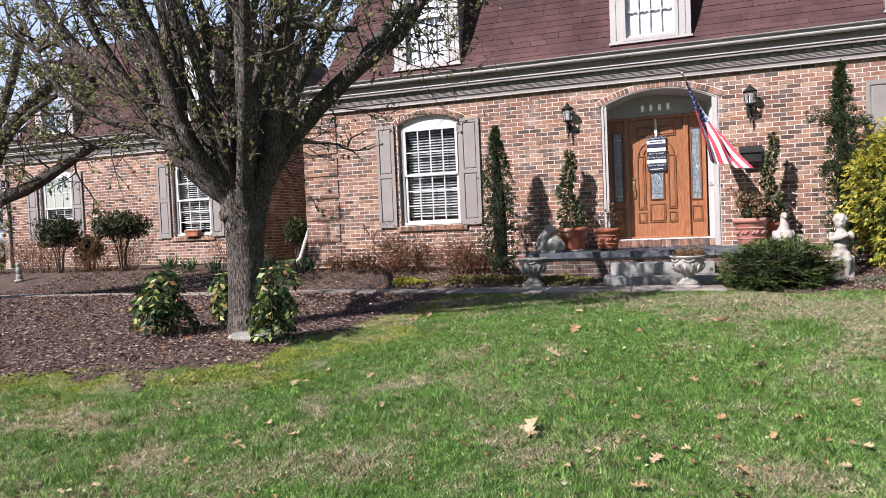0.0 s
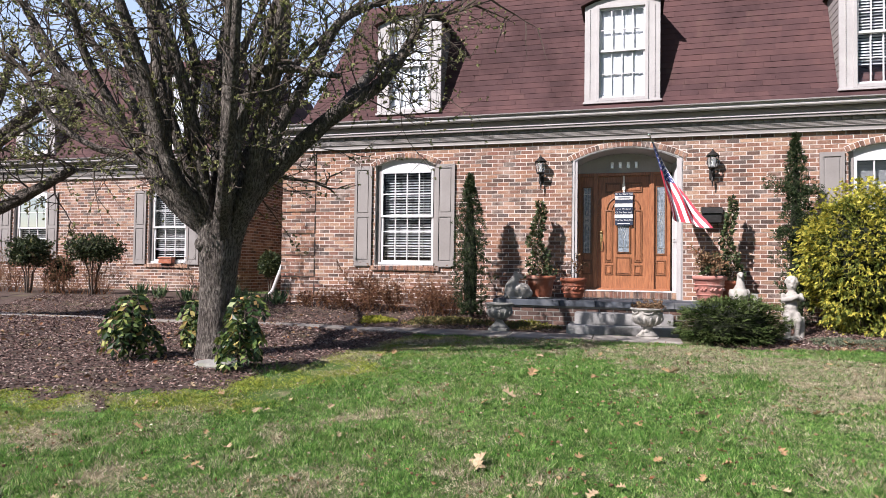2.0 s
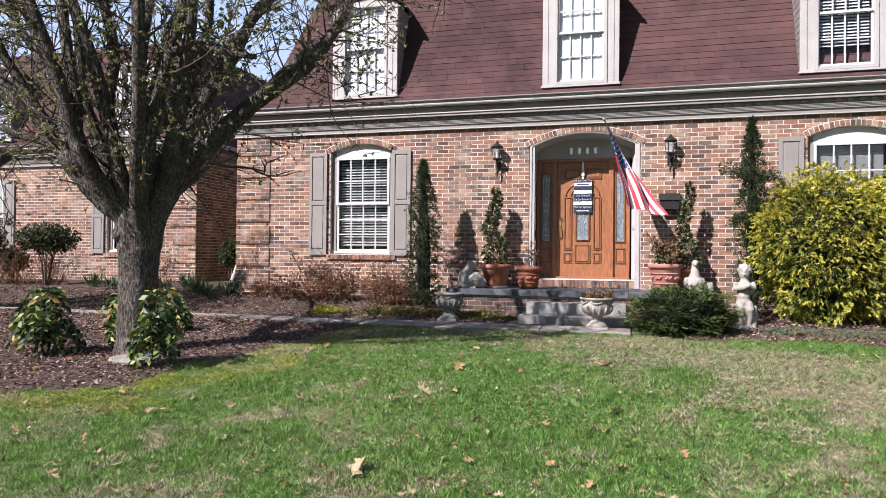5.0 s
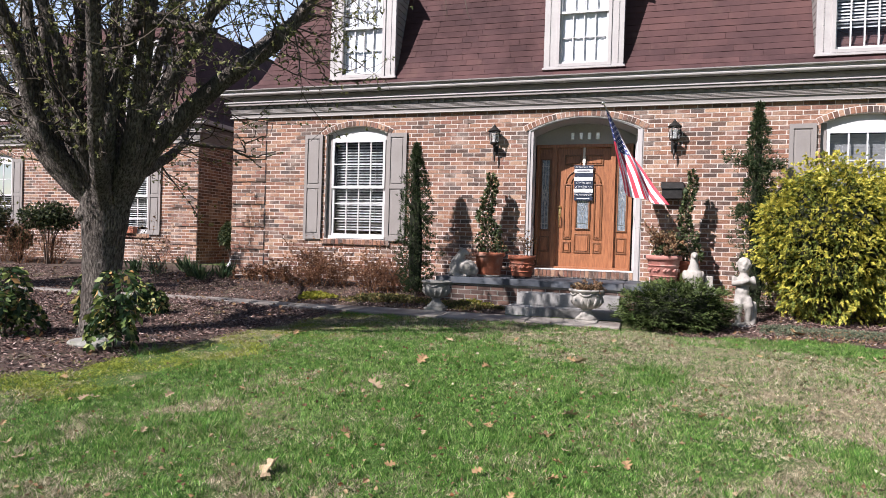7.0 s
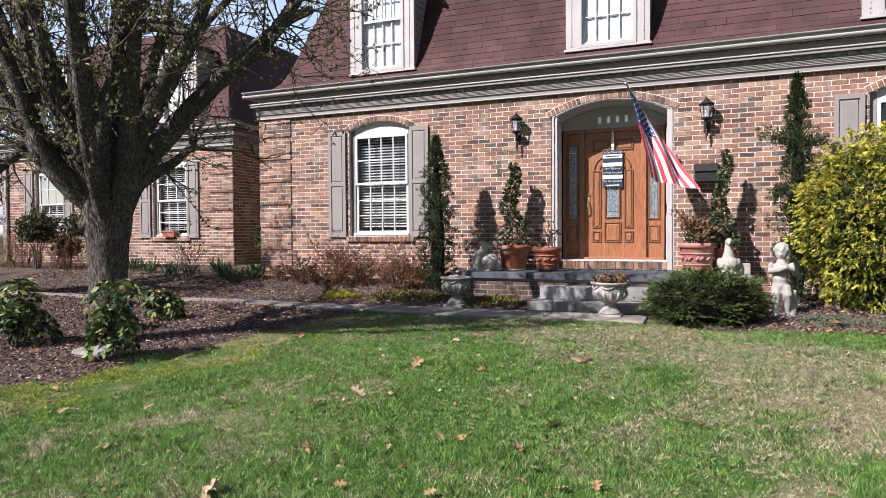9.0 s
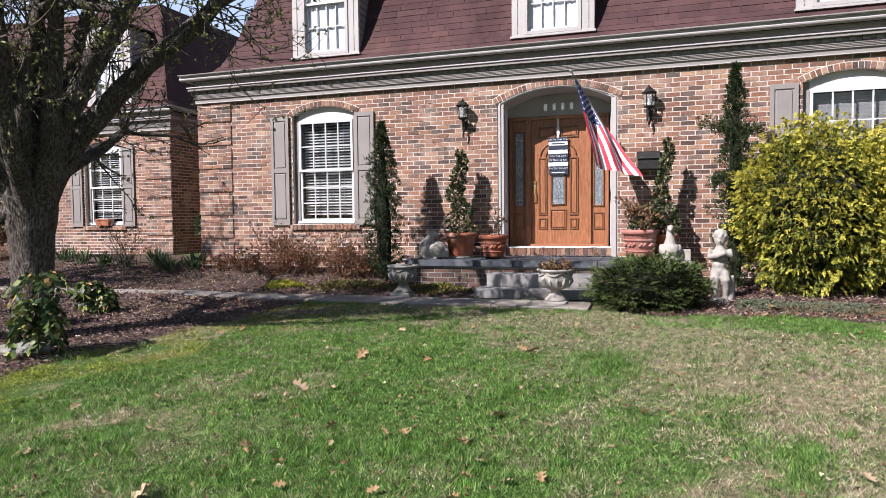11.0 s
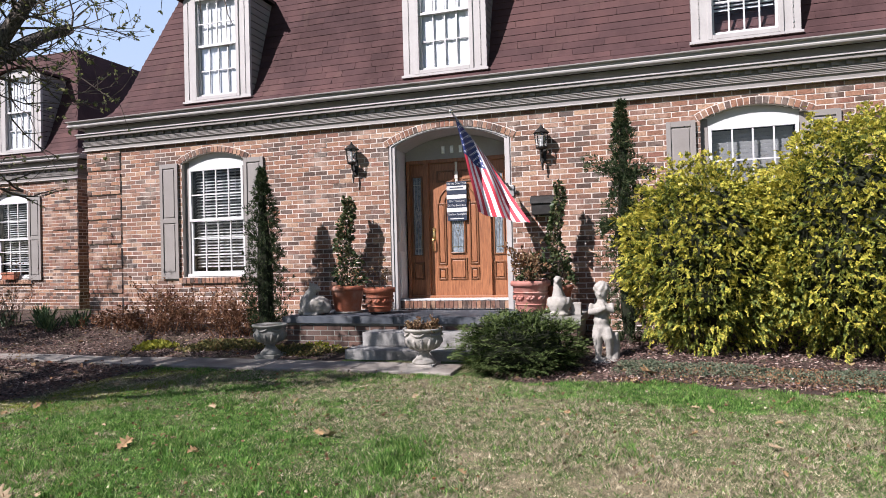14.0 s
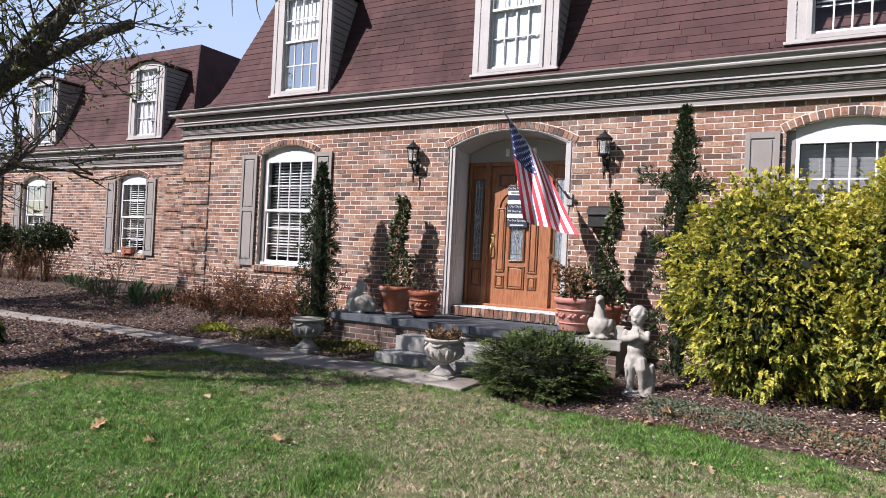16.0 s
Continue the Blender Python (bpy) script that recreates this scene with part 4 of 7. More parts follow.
# sign on the door
sign = thing("door_sign", "layered navy and white plank sign hung on the door", "door sign", (DC + 0.005, DY - 0.035, zz + 1.18))
NAVY = mottled("navy_paint", (0.012, 0.018, 0.035), (0.025, 0.035, 0.06), 9, 60, 0.6)
RIBBON = mottled("ribbon", (0.55, 0.50, 0.42), (0.68, 0.62, 0.54), 9, 60, 0.8)
planks = [("NAVY", "Oh Say Does That"), ("WHITE", ""), ("NAVY", ""), ("WHITE", ""), ("NAVY", "O'er The Land"), ("NAVY", "Of The Free And"), ("WHITE", ""), ("NAVY", "The Star Spangled"), ("NAVY", "")]
hp = 0.62 / len(planks)
for i, (kind, words) in enumerate(planks):
    bm = bmesh.new()
    z = 0.62 - (i + 1) * hp
    box(bm, -0.165 + (i % 3) * 0.004, 0.165 - (i % 2) * 0.006, -0.012, 0.006, z + 0.002, z + hp - 0.002, 0.002)
    pl = part("plank", bm, NAVY if kind == "NAVY" else WHITE, sign)
    if words:
        cu = bpy.data.curves.new("lettering", 'FONT')
        cu.body, cu.size, cu.align_x, cu.align_y, cu.extrude = words, 0.043, 'CENTER', 'CENTER', 0.0008
        cu.materials.append(WHITE)
        tx = new("lettering", cu)
        tx.parent = pl
        tx.matrix_local = Matrix.Translation((0, -0.0145, z + hp / 2)) @ Matrix.Rotation(radians(90), 4, 'X')
    else:
        bm = bmesh.new()
        box(bm, -0.11, 0.11, -0.0145, -0.011, z + hp * 0.38, z + hp * 0.62)
        part("lettering_bar", bm, NAVY if kind == "WHITE" else WHITE, pl) if i in (1, 8) else bm.free()
bm = bmesh.new()
box(bm, -0.018, 0.018, -0.006, 0.002, 0.62, 0.98)
box(bm, -0.026, 0.026, -0.014, 0.0, 0.66, 0.78, 0.008)
part("ribbon", bm, RIBBON, sign, "pale ribbon hanger")

# step of bricks on edge under the door
sill = thing("door_step", "step of bricks on edge under the front door", "door step", kind="structure")
bm = bmesh.new()
box(bm, c - h + 0.02, c + h - 0.02, F + 0.115, DY + 0.1, 1.27, 1.395)
part("mortar_bed", bm, MORTAR, sill)
bm = bmesh.new()
box(bm, c - h + 0.02, c + h - 0.02, F + 0.10, DY, 1.397, 1.412, 0.003)
part("nosing", bm, WHITE, sill, "pale strip on the step")
me = None
for i in range(26):
    bm = bmesh.new()
    x = c - h + 0.03 + i * (2 * h - 0.06) / 26
    box(bm, x, x + (2 * h - 0.06) / 26 - 0.012, F + 0.102, F + 0.2, 1.285, 1.392)
    part("step_brick", bm, BRICK, sill)

# stoop and steps
stoop = thing("stoop", "brick stoop with bluestone slabs before the door", "stoop", kind="structure")
PX0, PX1, PY = -2.42, 1.22, 10.30
bm = bmesh.new()
box(bm, PX0 + 0.05, 1.70, PY + 0.05, F - 0.012, 0.6, 1.17)
part("stoop_body", bm, AGED, stoop)
lay("brick", brick_rows(PX0 + 0.05, 1.70, 0.64, 1.16, [], rng=rng), PY + 0.05, BRICK_DEEP, stoop)
sv = [(-q, -p, a, b, s) for p, q, a, b, s in brick_rows(PY + 0.05, F - 0.02, 0.64, 1.16, [], rng=rng)]
lay("brick", sv, 0.0, BRICK_DEEP, stoop, Matrix.Translation((PX0 + 0.05, 0, 0)) @ Matrix.Rotation(radians(-90), 4, 'Z'))
xs = [PX0, -1.30, -0.72, -0.14, 0.50, PX1]
for a, b in zip(xs, xs[1:]):
    for y0, y1 in ((PY, PY + 0.56), (PY + 0.566, F - 0.012)):
        bm = bmesh.new()
        box(bm, a + 0.003, b - 0.003, y0, y1, 1.172, 1.268, 0.006)
        part("slab", bm, SLATE, stoop)
bm = bmesh.new()
box(bm, PX1 + 0.004, 1.76, PY - 0.02, F - 0.012, 1.172, 1.275, 0.01)
part("end_slab", bm, AGED, stoop, "pale stone end slab")
for nm, x0, x1, y0, y1, z0, z1 in (("step", -1.13, 0.52, 9.66, PY + 0.05, 0.6, 0.915), ("step", -1.03, 0.46, 9.98, PY + 0.049, 0.916, 1.095)):
    st = tagged(part(nm, box(bmesh.new(), x0, x1, y0, y1, z0, z1, 0.014), CONCRETE, None, "weathered grey concrete step with worn edges", kind="structure"), category="step")

# front path of slabs
PAVING = mottled("path_concrete", (0.17, 0.15, 0.128), (0.30, 0.27, 0.235), 3.0, 60, 0.92, depth=0.004, dirt=(0.15, 0.12, 0.10))
path = thing("path", "worn pale concrete path along the house", "path", kind="structure")
px = -19.0
while px < 0.2:
    L = 1.22
    bm = bmesh.new()
    w = [(px + 0.006, 0), (min(px + L, 0.55) - 0.006, 0), (min(px + L, 0.55) - 0.006, 1), (px + 0.006, 1)]
    lo, hi = [], []
    for x, e in w:
        yc = float(np.interp(x, [-19, -13, -9, -6, -4, 1], [8.6, 8.75, 8.85, 9.0, 9.06, 9.1])) + (0.31 if e else -0.20)
        z = gz(x, yc)
        lo.append(bm.verts.new((x, yc, z - 0.08)))
        hi.append(bm.verts.new((x, yc, z + 0.035)))
    bm.faces.new(hi)
    bm.faces.new(lo[::-1])
    for i in range(4):
        bm.faces.new((lo[i], lo[(i + 1) % 4], hi[(i + 1) % 4], hi[i]))
    bmesh.ops.bevel(bm, geom=[e for e in bm.edges], offset=0.008, segments=1, affect='EDGES')
    part("path_slab", bm, PAVING, path)
    px += L


# ---- lamps, mailbox, flag ----
LANTERN_GLASS, nt_, p_ = material("lantern_glass", 0.1)
x_, t_ = nt_.nodes.new("ShaderNodeMixShader"), nt_.nodes.new("ShaderNodeBsdfTransparent")
p_.inputs["Base Color"].default_value, x_.inputs[0].default_value = (0.7, 0.72, 0.7, 1), 0.25
nt_.links.new(t_.outputs[0], x_.inputs[1])
nt_.links.new(p_.outputs[0], x_.inputs[2])
nt_.links.new(x_.outputs[0], nt_.nodes["Material Output"].inputs["Surface"])


def wall_lantern(x, z):
    l = thing("wall_lantern", "black iron wall lantern with glass panes beside the door", "wall lamp", (x, F - 0.008, z), "lanterns beside the door")
    bm = bmesh.new()
    box(bm, -0.045, 0.045, -0.02, 0.0, -0.30, -0.06, 0.008)
    tube(bm, [(0, -0.01, -0.22), (0, -0.08, -0.26), (0, -0.13, -0.20), (0, -0.13, -0.14)], [0.012, 0.014, 0.016, 0.02], 8)
    tube(bm, [(0, -0.08, -0.26), (0, -0.09, -0.34), (0, -0.085, -0.40), (0, -0.085, -0.43)], [0.012, 0.02, 0.009, 0.014], 8)
    part("bracket", bm, BLACK, l)
    bm = bmesh.new()
    lathe(bm, [(0.03, -0.15), (0.075, -0.13), (0.08, -0.115), (0.072, -0.105)], 0, -0.13, 0, 6)
    lathe(bm, [(0.10, 0.075), (0.115, 0.085), (0.085, 0.115), (0.045, 0.15), (0.03, 0.155), (0.03, 0.17), (0.014, 0.18), (0.012, 0.20), (0.0, 0.205)], 0, -0.13, 0, 12)
    for i in range(6):
        a = math.pi * 2 * i / 6
        tube(bm, [(0.072 * math.cos(a), -0.13 + 0.072 * math.sin(a), -0.11), (0.095 * math.cos(a), -0.13 + 0.095 * math.sin(a), 0.08)], 0.006, 5)
    part("cage", bm, BLACK, l)
    bm = bmesh.new()
    lathe(bm, [(0.066, -0.105), (0.088, 0.075)], 0, -0.13, 0, 6)
    g = part("lantern_glass", bm, LANTERN_GLASS, l, "clear glass panes")
    g.visible_shadow = False
    bm = bmesh.new()
    lathe(bm, [(0.014, -0.11), (0.014, -0.03), (0.02, -0.01), (0.012, 0.03), (0.0, 0.04)], 0, -0.13, 0, 8)
    part("bulb", bm, WHITE, l)
    return l


wall_lantern(-1.76, 3.66)
wall_lantern(1.17, 3.67)

box_ = thing("mailbox", "black metal wall mailbox with a curved lid", "mailbox", (1.16, F - 0.008, 2.72))
bm = bmesh.new()
box(bm, -0.155, 0.155, -0.15, 0, -0.11, 0.10, 0.012)
part("mailbox_body", bm, BLACK, box_)
bm = bmesh.new()
prof = [(0.0, 0.17), (-0.07, 0.165), (-0.13, 0.14), (-0.17, 0.09), (-0.175, 0.05), (-0.16, 0.05), (-0.15, 0.085), (0.0, 0.10)]
r0, r1 = ([bm.verts.new((x, y, z)) for y, z in prof] for x in (-0.168, 0.168))
for i in range(len(prof)):
    j = (i + 1) % len(prof)
    bm.faces.new((r0[i], r1[i], r1[j], r0[j]))
bm.faces.new(r0[::-1])
bm.faces.new(r1)
part("lid", bm, BLACK, box_)
for sx in (-0.1, 0.1):
    bm = bmesh.new()
    tube(bm, [(sx, -0.03, -0.11), (sx, -0.05, -0.17), (sx, -0.10, -0.19), (sx, -0.13, -0.15)], 0.007, 6)
    part("paper_hook", bm, BLACK, box_)

FLAG_RED = mottled("red_nylon", (0.36, 0.022, 0.04), (0.47, 0.045, 0.065), 3, 80, 0.65)
FLAG_WHITE = mottled("white_nylon", (0.66, 0.66, 0.66), (0.76, 0.76, 0.77), 3, 80, 0.65)
FLAG_BLUE = mottled("blue_nylon", (0.022, 0.032, 0.115), (0.04, 0.055, 0.165), 3, 80, 0.65)
POLE = mottled("pole_steel", (0.30, 0.29, 0.28), (0.42, 0.41, 0.40), 9, 60, 0.4, 0.7)
tip, foot_ = Vector((0.12, 10.50, 3.97)), Vector((0.70, 11.44, 2.99))
flag = thing("flag", "striped red, white and blue flag on a slanted pole", "flag")
bm = bmesh.new()
tube(bm, [foot_ + Vector((0.0, 0.02, -0.02)), tip], 0.011, 8)
part("flag_pole", bm, POLE, flag, "grey metal pole")
part("finial", ball(bmesh.new(), tip + (tip - foot_).normalized() * 0.03, 0.028, 2), NICKEL, flag, "pale ball finial", smooth=True)
bm = bmesh.new()
box(bm, 0.66, 0.74, F - 0.03, F - 0.006, 2.90, 3.06, 0.006)
tube(bm, [foot_ + Vector((0, 0.02, -0.02)), foot_ + (tip - foot_) * 0.09], 0.019, 8)
part("pole_bracket", bm, POLE, flag)
pd = (foot_ - tip).normalized()


def flag_point(u, v):
    """u: 0 to 1 from the pole to the fly, v: 0 to 1 from the top of the hoist down."""
    hoist = pd * (0.06 + 0.80 * v * (1 - 0.05 * smoothstep(0.0, 0.85, u)))
    fly = 1.34 * u
    fall = Vector((0.22, -0.05, -0.97)).normalized() * fly
    sag = Vector((0.33, -0.22, 0.34)) * v * u
    folds = 0.07 * smoothstep(0.0, 0.4, u) * math.sin(12.0 * v + 2.2 * u) + 0.03 * math.sin(9 * u + 5 * v) * u
    wave = Vector((0.40, -0.85, 0.1)) * folds
    return tip + Vector(hoist) + fall + sag + wave


def strip(u0, u1, v0, v1, nu, nv, lift=0.0):
    bm = bmesh.new()
    g = [[bm.verts.new(flag_point(u0 + (u1 - u0) * i / nu, v0 + (v1 - v0) * j / nv) + Vector((0, -lift, 0))) for j in range(nv + 1)] for i in range(nu + 1)]
    for i in range(nu):
        for j in range(nv):
            bm.faces.new((g[i][j], g[i + 1][j], g[i + 1][j + 1], g[i][j + 1]))
    return bm


for i in range(13):
    u0 = 0.40 if i < 7 else 0.0
    part("stripe", strip(u0, 1.0, i / 13, (i + 1) / 13, 34, 2), FLAG_RED if i % 2 == 0 else FLAG_WHITE, flag, smooth=True)
canton = part("canton", strip(0.0, 0.40, 0.0, 7 / 13, 16, 10), FLAG_BLUE, flag, "blue corner of the flag", smooth=True)
for r in range(9):
    for q in range(6 if r % 2 == 0 else 5):
        bm = bmesh.new()
        u, v = 0.40 * (q + (0.5 if r % 2 == 0 else 1.0)) / 6, 7 / 13 * (r + 0.7) / 9.4
        for side in (-0.004, 0.004):
            cp = flag_point(u, v)
            du, dv = (flag_point(u + 0.01, v) - cp).normalized(), (flag_point(u, v + 0.01) - cp).normalized()
            nn = du.cross(dv).normalized() * side
            vs = []
            for k in range(10):
                rr = 0.021 if k % 2 == 0 else 0.009
                a = math.pi * k / 5
                vs.append(bm.verts.new(cp + nn + du * rr * math.sin(a) - dv * rr * math.cos(a)))
            bm.faces.new(vs)
        part("star", bm, FLAG_WHITE, canton)

# ---- pots, urns and statues ----
def fused(name, bm, mat, size, label, category, at, turn=0.0, scale=1.0, slim=1.0):
    """A carved figure: overlapping lumps fused into one skin."""
    ob = part(name, bm, mat, None, label, smooth=True)
    tagged(ob, category=category)
    ob.matrix_basis = pose(*at, 0, 0, turn) @ Matrix.Diagonal((scale * slim, scale, scale, 1))
    r = ob.modifiers.new("fuse", 'REMESH')
    r.mode, r.voxel_size, r.use_smooth_shade = 'VOXEL', size, True
    s = ob.modifiers.new("soften", 'SMOOTH')
    s.factor, s.iterations = 0.5, 3
    return ob


def flowerpot(x, y, z, r, h, mat, label, fancy, feet):
    p = thing("flowerpot", label, "flowerpot", (x, y, z), "terracotta pots on the stoop")
    z0 = 0.03 if feet else 0.0
    bm = bmesh.new()
    lathe(bm, [(r * 0.66, z0), (r * 0.70, z0 + 0.02), (r * 0.88, h - 0.075), (r * 0.90, h - 0.07), (r * 0.99, h - 0.062), (r, h - 0.03), (r * 0.985, h), (r * 0.90, h), (r * 0.87, h - 0.05), (r * 0.86, h - 0.06)], n=28)
    part("pot_body", bm, mat, p, smooth=True)
    bm = bmesh.new()
    lathe(bm, [(r * 0.875, h - 0.055), (r * 0.5, h - 0.045), (0.01, h - 0.04)], n=20)
    part("soil", bm, POTSOIL, p)
    if fancy:
        for zz2, rr in ((h * 0.30, 0.765), (h * 0.66, 0.865)):
            bm = bmesh.new()
            lathe(bm, [(r * rr, zz2 - 0.010), (r * rr + 0.012, zz2), (r * (rr + 0.01), zz2 + 0.010)], n=28)
            part("moulded_band", bm, mat, p, smooth=True)
        for i in range(9):
            a = 2 * math.pi * i / 9
            bm = bmesh.new()
            for k in range(4):
                ball(bm, (r * 0.82 * math.cos(a + 0.11 * (k - 1.5)), r * 0.82 * math.sin(a + 0.11 * (k - 1.5)), h * (0.48 + 0.05 * (k % 2))), 0.026, 1, (1, 1, 0.8))
            part("relief_scroll", bm, mat, p, smooth=True)
    if feet:
        for i in range(4):
            a = math.pi / 4 + math.pi / 2 * i
            part("caster", ball(bmesh.new(), (r * 0.55 * math.cos(a), r * 0.55 * math.sin(a), 0.018), 0.018, 1), BLACK, p)
        bm = bmesh.new()
        lathe(bm, [(r * 0.72, 0.022), (r * 0.74, 0.03), (r * 0.66, 0.036)], n=20)
        part("plant_caddy", bm, BLACK, p)
    else:
        bm = bmesh.new()
        lathe(bm, [(r * 0.74, 0.0), (r * 0.80, 0.012), (r * 0.79, 0.028), (r * 0.72, 0.03)], n=24)
        part("saucer", bm, STONE, p)
    return p


flowerpot(-1.69, 10.92, 1.268, 0.265, 0.40, TERRA, "round terracotta pot holding a climbing plant", False, False)
flowerpot(-1.11, 10.76, 1.268, 0.225, 0.37, TERRA, "terracotta pot with moulded garlands and a bare plant", True, True)
flowerpot(1.06, 10.78, 1.268, 0.265, 0.44, TERRA_PALE, "large rose terracotta pot with moulded garlands", True, True)
flowerpot(1.40, 11.0, 1.275, 0.19, 0.36, TERRA, "terracotta pot with a climbing plant by the wall", False, False)


def urn(x, y, mat, label, s=1.0, soil=True):
    u = thing("garden_urn", label, "urn", (x, y, gz(x, y) - 0.012), "stone urns beside the steps")
    bm = bmesh.new()
    box(bm, -0.155 * s, 0.155 * s, -0.155 * s, 0.155 * s, 0, 0.065 * s, 0.008)
    part("plinth", bm, mat, u)
    bm = bmesh.new()
    lathe(bm, [(0.14 * s, 0.064 * s), (0.145 * s, 0.085 * s), (0.10 * s, 0.125 * s), (0.062 * s, 0.175 * s), (0.062 * s, 0.19 * s), (0.085 * s, 0.20 * s), (0.085 * s, 0.212 * s)], n=24)
    part("stem", bm, mat, u, smooth=True)
    bm = bmesh.new()
    lathe(bm, [(0.06 * s, 0.21 * s), (0.12 * s, 0.225 * s), (0.19 * s, 0.28 * s), (0.215 * s, 0.345 * s), (0.20 * s, 0.41 * s), (0.195 * s, 0.425 * s), (0.235 * s, 0.445 * s), (0.245 * s, 0.462 * s), (0.235 * s, 0.475 * s), (0.20 * s, 0.472 * s), (0.185 * s, 0.43 * s), (0.05 * s, 0.42 * s)], n=28)
    part("bowl", bm, mat, u, smooth=True)
    for i in range(14):
        a = 2 * math.pi * i / 14
        bm = bmesh.new()
        tube(bm, [(rr * s * math.cos(a), rr * s * math.sin(a), zz3 * s) for rr, zz3 in ((0.10, 0.226), (0.165, 0.26), (0.205, 0.315), (0.213, 0.36))], [0.012 * s, 0.022 * s, 0.024 * s, 0.010 * s], 6)
        part("gadroon", bm, mat, u, smooth=True)
    for i in range(6):
        a = 2 * math.pi * (i + 0.5) / 6
        bm = bmesh.new()
        tube(bm, [((0.21 + 0.006 * math.sin(math.pi * k / 5)) * s * math.cos(a + (k - 2.5) * 0.16), (0.21 + 0.006 * math.sin(math.pi * k / 5)) * s * math.sin(a + (k - 2.5) * 0.16), (0.425 - 0.035 * math.sin(math.pi * k / 5)) * s) for k in range(6)], 0.012 * s, 6)
        part("swag", bm, mat, u, smooth=True)
    bm = bmesh.new()
    lathe(bm, [(0.195 * s, 0.445 * s), (0.1 * s, 0.46 * s), (0.01, 0.465 * s)], n=16)
    part("soil", bm, POTSOIL, u)
    return u


urn(0.06, 9.32, STONE, "pale carved stone urn with dry stems by the steps")
urn(-2.17, 9.60, AGED, "weathered grey stone urn beside the bed", 0.95)


def goose(x, y, z, turn, label, resting):
    bm = bmesh.new()
    if resting:
        ball(bm, (0.09, 0, 0.14), 0.155, 2, (1.1, 0.9, 0.9))
        ball(bm, (-0.09, 0, 0.12), 0.135, 2, (0.9, 0.95, 1.0))
        ball(bm, (0.21, 0.0, 0.10), 0.08, 2)
        tube(bm, [(-0.11, 0, 0.12), (-0.09, 0, 0.22), (-0.04, 0, 0.31), (0.0, 0, 0.37)], [0.115, 0.10, 0.08, 0.065], 10)
        ball(bm, (0.01, 0, 0.395), 0.068, 2, (1.2, 0.9, 0.85))
        tube(bm, [(0.06, 0, 0.385), (0.12, 0, 0.355)], [0.042, 0.022], 8)
        for sy in (-1, 1):
            ball(bm, (-0.02, sy * 0.045, 0.45), 0.026, 1, (0.8, 0.8, 1.3))
            ball(bm, (0.10, sy * 0.10, 0.17), 0.10, 2, (1.3, 0.4, 0.75))
            tube(bm, [(-0.16, sy * 0.07, 0.05), (-0.20, sy * 0.08, 0.03)], [0.045, 0.035], 8)
        tube(bm, [(-0.15, 0.09, 0.22), (-0.19, 0, 0.20), (-0.15, -0.09, 0.22)], 0.02, 8)
    else:
        ball(bm, (0, 0, 0.13), 0.14, 2, (0.95, 1.15, 0.95))
        ball(bm, (0, -0.02, 0.21), 0.10, 2, (0.85, 0.9, 1.0))
        tube(bm, [(0, -0.03, 0.2), (0, -0.05, 0.30), (0, -0.05, 0.38), (0, -0.06, 0.41)], [0.085, 0.06, 0.05, 0.047], 10)
        ball(bm, (0, -0.065, 0.42), 0.055, 2, (0.9, 1.1, 0.9))
        tube(bm, [(0, -0.10, 0.415), (0, -0.16, 0.39)], [0.03, 0.014], 8)
        for sx in (-1, 1):
            ball(bm, (sx * 0.115, 0.04, 0.15), 0.09, 2, (0.35, 1.3, 0.8))
            ball(bm, (sx * 0.06, -0.11, 0.025), 0.045, 2, (1, 1.2, 0.6))
        ball(bm, (0, 0.16, 0.15), 0.07, 2, (0.8, 1.4, 0.7))
    box(bm, -0.12, 0.12, -0.12, 0.14, 0.0, 0.03)
    return fused("goose_statue", bm, STONE, 0.011, label, "statue", (x, y, z), turn, 1.0 if resting else 1.08, 0.98)


goose(-2.06, 10.56, 1.268, 0, "pale stone goose statue resting on the stoop", True)
goose(1.47, 10.48, 1.275, 0, "pale stone goose statue sitting upright on the stoop", False)

# garden figure: head, curls, body, folded arms, legs and a tree stump
bm = bmesh.new()
ball(bm, (0, 0, 0.76), 0.085, 2, (0.95, 1.0, 1.08))
for i in range(26):
    a, e = i * 2.4, 0.1 + (i / 26) * 1.35
    ball(bm, (0.085 * math.cos(a) * math.cos(e), 0.02 + 0.088 * math.sin(a) * math.cos(e), 0.775 + 0.09 * math.sin(e)), 0.033, 1)
ball(bm, (0, -0.085, 0.745), 0.016, 1)
tube(bm, [(0, 0, 0.7), (0, 0, 0.64)], [0.05, 0.07], 10)
ball(bm, (0, 0, 0.575), 0.105, 2, (1.1, 0.8, 0.95))
ball(bm, (-0.01, 0, 0.46), 0.10, 2, (1.0, 0.85, 1.0))
ball(bm, (-0.01, 0.01, 0.38), 0.105, 2, (1.05, 0.9, 0.85))
tube(bm, [(-0.12, 0, 0.63), (-0.13, -0.05, 0.55), (-0.02, -0.12, 0.57), (0.08, -0.11, 0.61)], [0.042, 0.04, 0.036, 0.03], 10)
tube(bm, [(0.12, 0, 0.63), (0.14, -0.05, 0.57), (0.05, -0.11, 0.60), (0.03, -0.10, 0.66)], [0.042, 0.04, 0.034, 0.028], 10)
tube(bm, [(-0.05, 0, 0.36), (-0.06, -0.02, 0.27), (-0.055, -0.01, 0.17), (-0.06, 0, 0.06)], [0.075, 0.068, 0.05, 0.04], 10)
tube(bm, [(0.05, 0, 0.36), (0.08, -0.03, 0.27), (0.085, 0.0, 0.17), (0.07, 0.03, 0.06)], [0.075, 0.066, 0.05, 0.04], 10)
